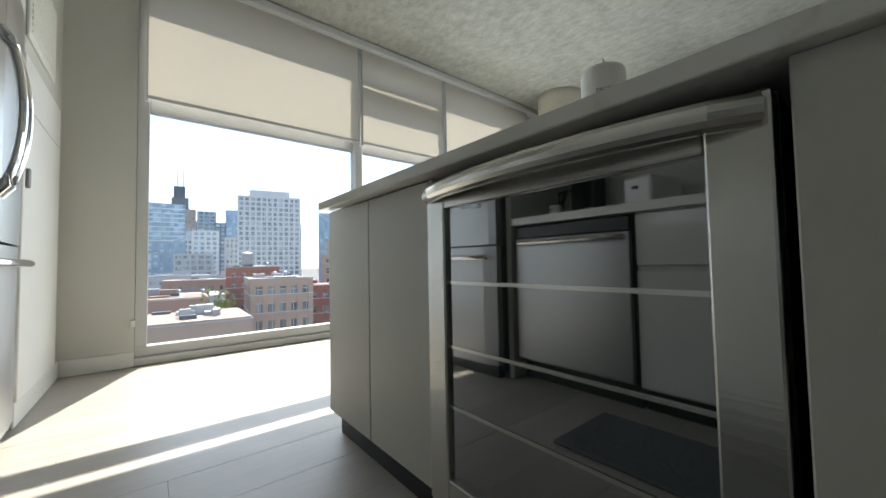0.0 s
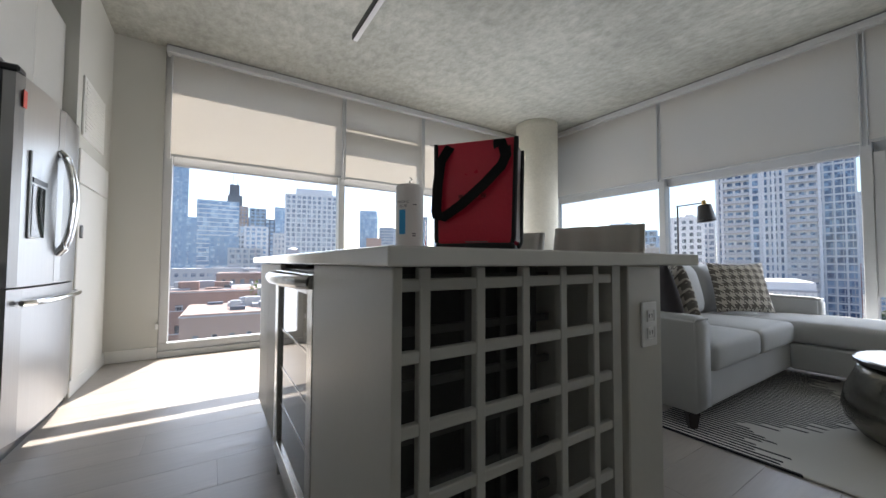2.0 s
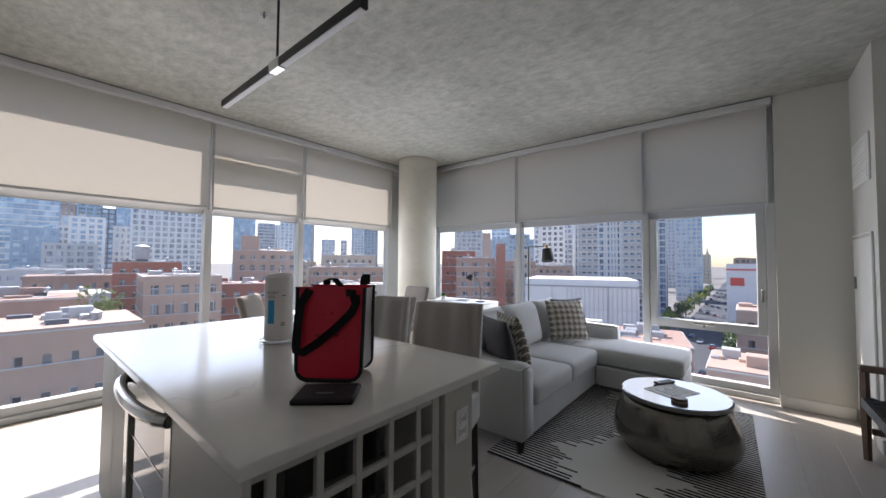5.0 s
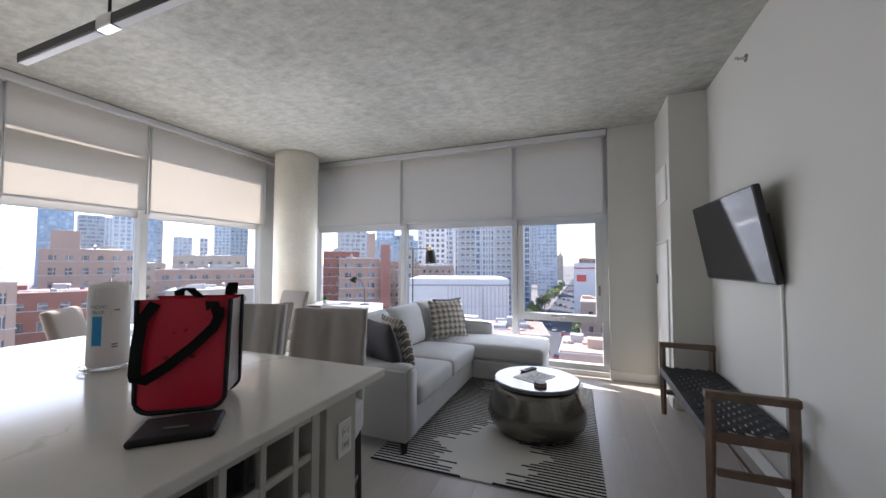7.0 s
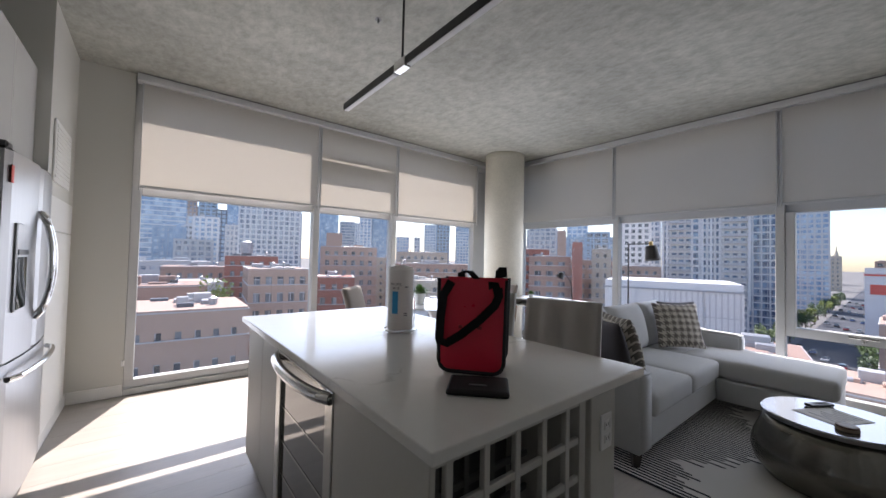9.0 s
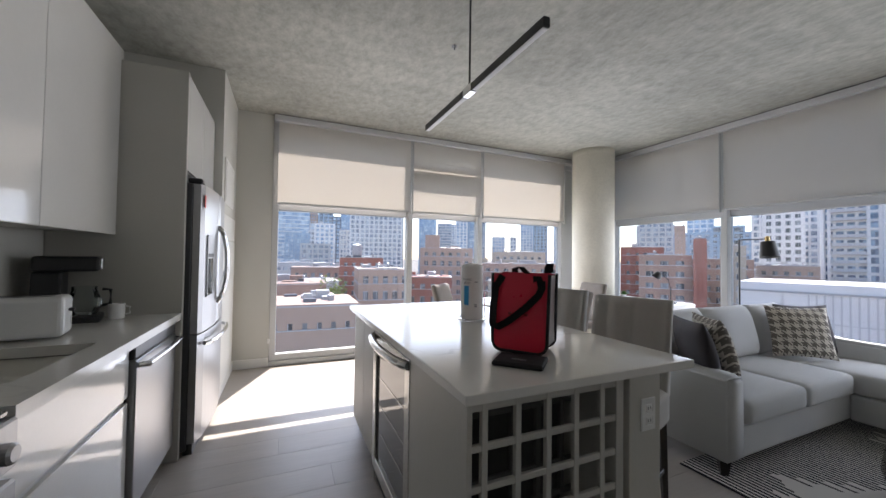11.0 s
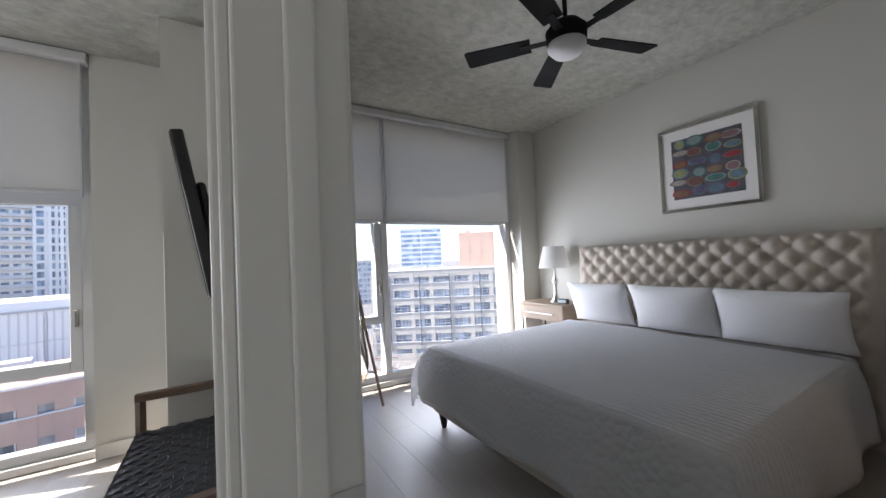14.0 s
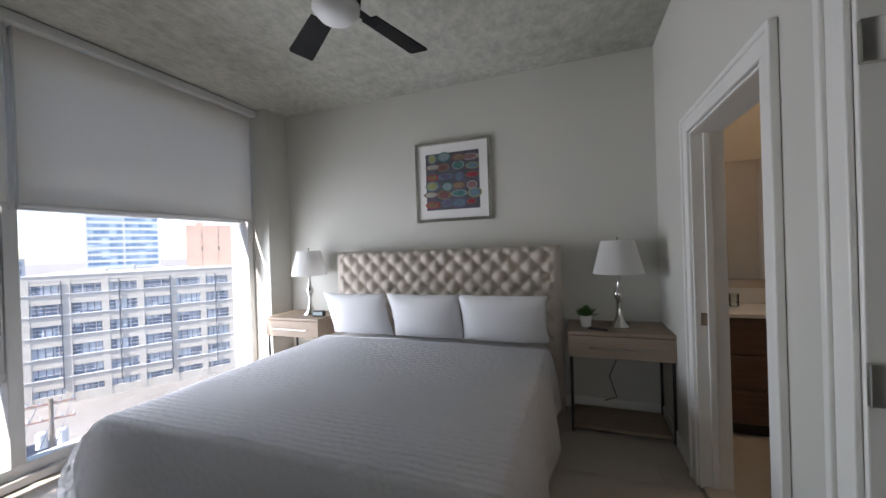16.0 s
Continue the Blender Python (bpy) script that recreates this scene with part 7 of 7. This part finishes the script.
def headboard():
    bm = bmesh.new()
    nx, nz = 150, 64
    z0, z1 = 0.15, 1.385
    g = []
    pitch, rise = 2 * HBW / 13, 0.17
    for i in range(nx + 1):
        col_ = []
        for j in range(nz + 1):
            x, z = -HBW + 2 * HBW * i / nx, z0 + (z1 - z0) * j / nz
            # diamond tufting: puffs between buttons that sit on a staggered lattice
            u, v = x / pitch, (z - 1.30) / rise
            a, b = u + v, u - v
            puff = abs(math.sin(math.pi * (a + 0.0) / 1.0)) ** 0.5 * abs(math.sin(math.pi * b)) ** 0.5
            e = min(1.0, (HBW - abs(x)) / 0.045, (z1 - z) / 0.045)
            edge = math.sqrt(max(0.0, 1 - (1 - max(0, e)) ** 2))
            border = min(1.0, max(0.0, (HBW - abs(x) - 0.06) / 0.03))
            y = 0.03 + edge * (0.05 + 0.055 * (puff * border + 0.55 * (1 - border)))
            col_.append(bm.verts.new((x, y, z)))
        g.append(col_)
    for i in range(nx):
        for j in range(nz):
            bm.faces.new((g[i][j], g[i][j + 1], g[i + 1][j + 1], g[i + 1][j]))
    return bm


part("headboard_face", headboard(), TUFT, bd, smooth=True)
part("headboard_back", rbox(-HBW, -0.10, 0.0, HBW, 0.032, 1.36, 0.01, 2), TUFT, bd)
btn = None
for r_ in range(5):
    for k in range(-7, 8):
        x = (k + (0.5 if r_ % 2 else 0.0)) * 2 * HBW / 13
        if abs(x) > HBW - 0.09:
            continue
        m = pose(x, 0.086, 1.30 - 0.085 * r_, -90, 0, 0)
        if btn is None:
            btn = part("button", lathe([(0.013, 0), (0.011, 0.005), (0.004, 0.008)], seg=10), TUFT, bd)
            btn.matrix_basis = m
        else:
            share("button", btn, bd, m)
part("bed_frame", rbox(-0.99, 0.12, 0.12, 0.99, 2.06, 0.36, 0.02, 3), TUFT, bd)
part("mattress", soft_box(-0.96, 0.12, 0.362, 0.96, 2.03, 0.60, 0.05, 0.0, 4), LINEN, bd, smooth=True)
for x in (-0.93, 0.93):
    for y in (0.25, 2.0):
        part("leg", tube([(x, y, 0.12), (x, y, 0.09), (x, y, 0.0)], [0.035, 0.035, 0.018], 12), ESPRESSO, bd)


def bedspread():
    bm = bmesh.new()
    hw, foot, head = 0.985, 2.075, 0.42
    g = []
    xs = [-hw - 0.42 + 0.0355 * i for i in range(int((2 * hw + 0.84) / 0.0355) + 2)]
    ys = [head + 0.035 * i for i in range(int((foot + 0.40 - head) / 0.035) + 2)]
    for sx in xs:
        col_ = []
        for sy in ys:
            ox, oy = max(0, abs(sx) - hw), max(0, sy - foot)
            drop = max(ox, oy) if min(ox, oy) == 0 else math.hypot(ox, oy) * 0.93
            sgn = 1 if sx > 0 else -1
            wave = math.sin(sy * 9.0 + sgn) * (ox > 0) + math.sin(sx * 8.0) * (oy > 0)
            fl_ = 0.05 * (1 - math.exp(-drop * 9)) + 0.05 * drop
            x = max(-hw, min(hw, sx)) + sgn * (ox > 0) * (fl_ + 0.022 * wave * drop / 0.4) + sgn * 0.25 * min(ox, oy)
            y = min(sy, foot) + (oy > 0) * (fl_ + 0.022 * wave * drop / 0.4) + 0.25 * min(ox, oy)
            rnd = 0.035
            z = 0.632 - (drop if drop > rnd else drop * drop / rnd) + 0.006 * noise.noise(Vector((sx * 2.5, sy * 2.5, 0))) + 0.01 * max(0, 1 - (sx / hw) ** 2) * (drop == 0)
            col_.append(bm.verts.new((x, y, max(z, 0.16))))
        g.append(col_)
    for i in range(len(xs) - 1):
        for j in range(len(ys) - 1):
            bm.faces.new((g[i][j], g[i + 1][j], g[i + 1][j + 1], g[i][j + 1]))
    bmesh.ops.solidify(bm, geom=bm.faces[:], thickness=0.008)
    return bm


bsp = thing("bedspread", (3.69, -4.80, 0), "white quilted bedspread draped over the king bed", "bedspread")
part("cloth", bedspread(), SPREAD, bsp, smooth=True)
for x, w_ in ((4.36, 0.64), (3.70, 0.66), (3.05, 0.70)):
    pw_ = tagged(mesh_object("bed_pillow", cushion(w_, 0.42, 0.2, 16, 0.12), LINEN, True), "plump white cotton pillow against the headboard", "pillow", "bed pillows")
    pw_.matrix_basis = pose(x, -4.53, 0.625, 20, 0, 180)

pic = thing("framed_picture", (3.575, BEDS, 2.025), "framed abstract print of coloured ovals in a silver frame", "picture")
FW, FH = 0.375, 0.383
for c in ((-FW, -FH, FW, -FH + 0.03), (-FW, FH - 0.03, FW, FH), (-FW, -FH + 0.03, -FW + 0.03, FH - 0.03), (FW - 0.03, -FH + 0.03, FW, FH - 0.03)):
    part("frame_bar", rbox(c[0], 0.001, c[1], c[2], 0.032, c[3], 0.004, 1), NICKEL, pic)
part("mount", box(-FW + 0.03, 0.002, -FH + 0.03, FW - 0.03, 0.018, FH - 0.03), PAPER, pic)
part("print_ground", box(-0.265, 0.0185, -0.27, 0.265, 0.0195, 0.27), mat("print ground", (0.09, 0.088, 0.11), 0.6, var=0.5, scale=9, bump=0.0), pic)
cols_ = [(0.32, 0.18, 0.1), (0.3, 0.4, 0.42), (0.09, 0.25, 0.22), (0.45, 0.05, 0.08), (0.5, 0.5, 0.42), (0.17, 0.15, 0.26), (0.33, 0.24, 0.15), (0.2, 0.33, 0.42), (0.42, 0.44, 0.2), (0.27, 0.12, 0.11), (0.16, 0.25, 0.33), (0.36, 0.2, 0.22)]
inks = [mat("ink", tuple(0.65 * q for q in c_), 0.6, var=0.3, scale=14, bump=0.0) for c_ in cols_]
for k in range(24):
    g_ = random.Random(k * 3 + 2)
    ex, ez = (k % 4 - 1.5) * 0.135 + g_.uniform(-0.02, 0.02), (k // 4 - 2.5) * 0.088 + g_.uniform(-0.015, 0.015)
    a_, b_ = g_.uniform(0.045, 0.08), g_.uniform(0.026, 0.048)
    for rr, mm, yy in ((1.0, inks[(k * 5) % 12], 0.0198 + 0.0001 * k), (0.78, inks[(k * 7 + 3) % 12], 0.0225 + 0.0001 * k)):
        bm = bmesh.new()
        bm.faces.new([bm.verts.new((ex + rr * a_ * math.cos(q * math.pi / 12), yy, ez + rr * b_ * math.sin(q * math.pi / 12))) for q in range(24)][::-1])
        part("painted_oval", bm, mm, pic)


def nightstand(at, w_, label, first):
    n_ = thing("nightstand", at, label, "nightstand", "bedside tables")
    part("top", rbox(-w_ / 2, -0.44, 0.725, w_ / 2, 0.0, 0.75, 0.003, 1), OAKGREY, n_)
    part("case", rbox(-w_ / 2 + 0.004, -0.436, 0.56, w_ / 2 - 0.004, -0.02, 0.723, 0.003, 1), OAKGREY, n_)
    d_ = part("drawer", rbox(-w_ / 2 + 0.006, -0.02, 0.563, w_ / 2 - 0.006, -0.002, 0.72, 0.002, 1), OAKGREY, n_)
    part("handle", tube([(-0.2, -0.002, 0.64), (-0.2, 0.02, 0.64), (0.2, 0.02, 0.64), (0.2, -0.002, 0.64)], 0.005, 8), NICKEL, d_)
    part("shelf", rbox(-w_ / 2 + 0.03, -0.41, 0.02, w_ / 2 - 0.03, -0.04, 0.045, 0.003, 1), OAKGREY, n_)
    for x in (-w_ / 2 + 0.02, w_ / 2 - 0.02):
        for y in (-0.42, -0.03):
            part("leg", rbox(x - 0.009, y - 0.009, 0.0, x + 0.009, y + 0.009, 0.559, 0.002, 1), BLACK_METAL, n_)
        part("foot_rail", rbox(x - 0.008, -0.41, 0.0, x + 0.008, -0.04, 0.015, 0.002, 1), BLACK_METAL, n_)
    return n_


nightstand((2.225, -4.47, 0), 0.70, "weathered oak nightstand on black metal legs beside the bed", True)
nightstand((5.15, -4.47, 0), 0.66, "weathered oak nightstand on black metal legs by the window", False)


def table_lamp(at, label):
    l_ = thing("table_lamp", at, label, "table lamp", "bedside lamps")
    part("base", lathe([(0.075, 0), (0.075, 0.006), (0.045, 0.03), (0.022, 0.09), (0.016, 0.17), (0.022, 0.20), (0.036, 0.235), (0.036, 0.26), (0.02, 0.29), (0.013, 0.33), (0.011, 0.40)], seg=40), NICKEL, l_, smooth=True)
    bm = lathe([(0.18, 0.405), (0.118, 0.655)], seg=48)
    bm.faces.ensure_lookup_table()
    caps = [f for f in bm.faces if len(f.verts) > 4]
    bmesh.ops.delete(bm, geom=caps, context='FACES_ONLY')
    part("shade", bm, LAMPSHADE, l_, smooth=True)
    part("spider", rbox(-0.118, -0.003, 0.638, 0.118, 0.003, 0.643, 0.001, 1), NICKEL, l_)
    part("finial", lathe([(0.004, 0.635), (0.004, 0.665), (0.009, 0.675), (0.003, 0.685)], seg=12), NICKEL, l_)
    return l_


table_lamp((2.20, -4.70, 0.75), "brushed nickel table lamp with a white tapered shade")
table_lamp((5.10, -4.70, 0.75), "brushed nickel table lamp with a white tapered shade by the window")
potted_plant((2.44, -4.66, 0.75), 0.045, 0.085, 80, 0.11, "small dark green plant in a white pot", 12)
rb = thing("remote_control", (2.36, -4.55, 0.75), "small black remote on the nightstand", "remote control", rz=70)
part("case", rbox(-0.02, -0.07, 0, 0.02, 0.07, 0.015, 0.005, 2), BLACK, rb)
ac = thing("alarm_clock", (4.93, -4.62, 0.75), "small black alarm clock on the nightstand", "alarm clock", rz=10)
part("case", rbox(-0.06, -0.03, 0, 0.06, 0.03, 0.055, 0.012, 3), BLACK, ac)
part("face", box(-0.05, 0.0305, 0.012, 0.05, 0.032, 0.045), mat("pale clock face", (0.4, 0.5, 0.52), 0.3), ac)
cord = thing("lamp_cord", (2.25, -4.90, 0), "black lamp cord hanging behind the nightstand", "cord")
part("cable", tube([(-0.05, 0.01, 0.66), (-0.04, 0.015, 0.45), (0.02, 0.02, 0.30), (-0.03, 0.03, 0.14), (0.06, 0.06, 0.115)], 0.004, 6), BLACK, cord)

fan = thing("ceiling_fan", (3.485, -3.05, -0.04), "black five-blade ceiling fan with a white light", "ceiling fan")
part("canopy", lathe([(0.035, CEIL - 0.03), (0.075, CEIL - 0.01), (0.075, CEIL + 0.04)], seg=32), FAN_BLACK, fan)
part("down_rod", lathe([(0.013, 2.66), (0.013, CEIL - 0.02)], seg=14), FAN_BLACK, fan)
part("motor_housing", lathe([(0.06, 2.54), (0.11, 2.56), (0.115, 2.62), (0.08, 2.66), (0.03, 2.67)], seg=36), FAN_BLACK, fan, smooth=True)
part("light_bowl", lathe([(0.02, 2.472), (0.075, 2.485), (0.105, 2.52), (0.105, 2.545)], seg=36), DIFFUSER, fan, "white frosted light bowl", smooth=True)
blade = None
for k in range(5):
    a = -106 + 72 * k
    m = pose(0, 0, 2.585, 0, 0, a)
    if blade is None:
        bm = bmesh.new()
        out_ = [(0.20, -0.052), (0.575, -0.066), (0.59, -0.058), (0.59, 0.058), (0.575, 0.066), (0.20, 0.052)]
        lo = [bm.verts.new((x, y, -0.005 + y * 0.18)) for x, y in out_]
        hi = [bm.verts.new((x, y, 0.003 + y * 0.18)) for x, y in out_]
        bm.faces.new(lo[::-1])
        bm.faces.new(hi)
        for i in range(6):
            bm.faces.new((lo[i], lo[(i + 1) % 6], hi[(i + 1) % 6], hi[i]))
        blade = part("blade", bm, FAN_BLACK, fan)
        blade.matrix_basis = m
        iron = part("blade_iron", rbox(0.08, -0.025, -0.008, 0.26, 0.025, -0.0055, 0.001, 1), FAN_BLACK, fan)
        iron.matrix_basis = m
    else:
        share("blade", blade, fan, m)
        share("blade_iron", iron, fan, m)

# leaning oval mirror on a wooden stand: the face looks along local -y
mr = thing("standing_mirror", (5.25, -2.33, 0), "pill-shaped standing mirror on a wooden frame", "mirror", rz=-52)
MW, MH, R = 0.21, 1.42, 0.21
lean = pose(0, 0.0, 0.24, -9, 0, 0)


def pill(rx_, half, n=20):
    pts_ = [(rx_ * math.cos(math.pi * i / n), half + rx_ * math.sin(math.pi * i / n)) for i in range(n + 1)]
    return pts_ + [(-x, -z) for x, z in pts_]


bm = bmesh.new()
o_, i_ = pill(R, MH / 2 - R), pill(R - 0.012, MH / 2 - R)
k = len(o_)
vo = [[bm.verts.new((x, y, z + MH / 2)) for x, z in ring] for y in (-0.012, 0.012) for ring in (o_, i_)]
for q in range(k):
    w_ = (q + 1) % k
    bm.faces.new((vo[0][q], vo[0][w_], vo[1][w_], vo[1][q]))
    bm.faces.new((vo[2][w_], vo[2][q], vo[3][q], vo[3][w_]))
    bm.faces.new((vo[0][w_], vo[0][q], vo[2][q], vo[2][w_]))
    bm.faces.new((vo[1][q], vo[1][w_], vo[3][w_], vo[3][q]))
f_ = part("mirror_frame", bm, OAKGREY, mr)
f_.matrix_basis = lean
bm = bmesh.new()
bm.faces.new([bm.verts.new((x, -0.006, z + MH / 2)) for x, z in i_])
bmesh.ops.recalc_face_normals(bm, faces=bm.faces[:])
bmesh.ops.solidify(bm, geom=bm.faces[:], thickness=0.006)
g_ = part("mirror_glass", bm, MIRROR, mr)
g_.matrix_basis = lean
for s_ in (-1, 1):
    part("front_leg", tube([(s_ * 0.235, -0.10, 0.0), (s_ * 0.225, 0.05, 0.7), (s_ * 0.22, 0.17, 1.36)], 0.014, 10), OAKGREY, mr)
    part("rear_leg", tube([(s_ * 0.235, 0.36, 0.0), (s_ * 0.225, 0.14, 1.18)], 0.013, 10), OAKGREY, mr)
    part("side_strut", tube([(s_ * 0.235, -0.035, 0.3), (s_ * 0.235, 0.30, 0.3)], 0.008, 8), OAKGREY, mr)
part("rear_strut", tube([(-0.23, 0.31, 0.25), (0.23, 0.31, 0.25)], 0.009, 8), OAKGREY, mr)

# bathroom seen through its doorway
va = thing("bathroom_vanity", (1.02, -4.72, 0), "dark striped wood vanity with a white top", "vanity")
part("cabinet", rbox(-0.7, -0.45, 0.10, 0.68, 0.0, 0.84, 0.003, 1), BATHWOOD, va)
for z0, z1 in ((0.11, 0.34), (0.35, 0.58), (0.59, 0.83)):
    part("drawer_front", rbox(-0.69, 0.001, z0, 0.67, 0.018, z1, 0.002, 1), BATHWOOD, va)
part("toe_kick", box(-0.69, -0.44, 0.013, 0.67, -0.04, 0.099), BLACK, va)
part("vanity_top", rbox(-0.705, -0.46, 0.842, 0.69, 0.03, 0.872, 0.004, 1), WHITE, va)
part("backsplash", rbox(-0.705, -0.475, 0.873, 0.69, -0.461, 0.99, 0.003, 1), WHITE, va)
part("faucet", tube([(0.1, -0.36, 0.872), (0.1, -0.36, 1.0), (0.1, -0.33, 1.03), (0.1, -0.24, 1.02)], 0.012, 10), CHROME, va)
bmr = thing("bathroom_mirror", (1.0, -5.195, 1.06), "frameless bathroom mirror above the vanity", "mirror")
part("mirror_glass", rbox(-0.65, 0, 0, 0.66, 0.006, 0.95, 0.002, 1), MIRROR, bmr)
so = thing("soap_bottle", (1.48, -5.0, 0.872), "small dark soap bottle on the vanity", "bottle")
part("bottle", lathe([(0.03, 0), (0.033, 0.01), (0.03, 0.09), (0.012, 0.11), (0.012, 0.13)], seg=20), BLACK, so)
part("pump", tube([(0, 0, 0.13), (0, 0, 0.15), (0.02, 0.01, 0.152)], 0.005, 8), BLACK, so)
tb = thing("tumbler", (1.38, -5.0, 0.872), "clear glass tumbler on the vanity", "glass")
part("glass", lathe([(0.03, 0), (0.034, 0.10), (0.031, 0.10), (0.028, 0.006)], seg=20), CLEAR, tb)
bl = thing("bathroom_light", (0.9, -4.2, CEIL - 0.05), "round flush bathroom ceiling light", "ceiling light")
em = bpy.data.materials.new("warm lit glass")
em.use_nodes = True
em.node_tree.nodes["Principled BSDF"].inputs["Emission Color"].default_value = (1.0, 0.72, 0.45, 1)
em.node_tree.nodes["Principled BSDF"].inputs["Emission Strength"].default_value = 6.0
part("glass", lathe([(0.05, -0.03), (0.13, -0.015), (0.14, 0.03), (0.14, 0.049)], seg=32), em, bl)

# ---- floor planks ----
PW, PL = 0.228, 1.52
shapes = {}
rows_n = int((4.19 - BEDS) / PW) + 1
count = 0
for r_ in range(rows_n):
    y0 = 4.198 - (r_ + 1) * PW
    x = -0.3 - (r_ * 0.61) % PL
    while x < E:
        a, b = max(x, -0.31), min(x + PL, E - 0.001)
        if y0 < TVY - 0.1:
            a = max(a, 1.89)
        y1 = y0 + PW
        lo_y = max(y0, BEDS + 0.002)
        if b - a > 0.04 and y1 - lo_y > 0.02:
            key = (round(b - a, 3), round(y1 - lo_y, 3))
            if key not in shapes:
                shapes[key] = part("plank", rbox(0, 0, -0.0035, b - a - 0.0008, y1 - lo_y - 0.0008, 0.0, 0.0007, 1), PLANK, floor_slab)
                shapes[key].matrix_basis = pose(a, lo_y, 0)
            else:
                share("plank", shapes[key], floor_slab, pose(a, lo_y, 0))
            count += 1
        x += PL
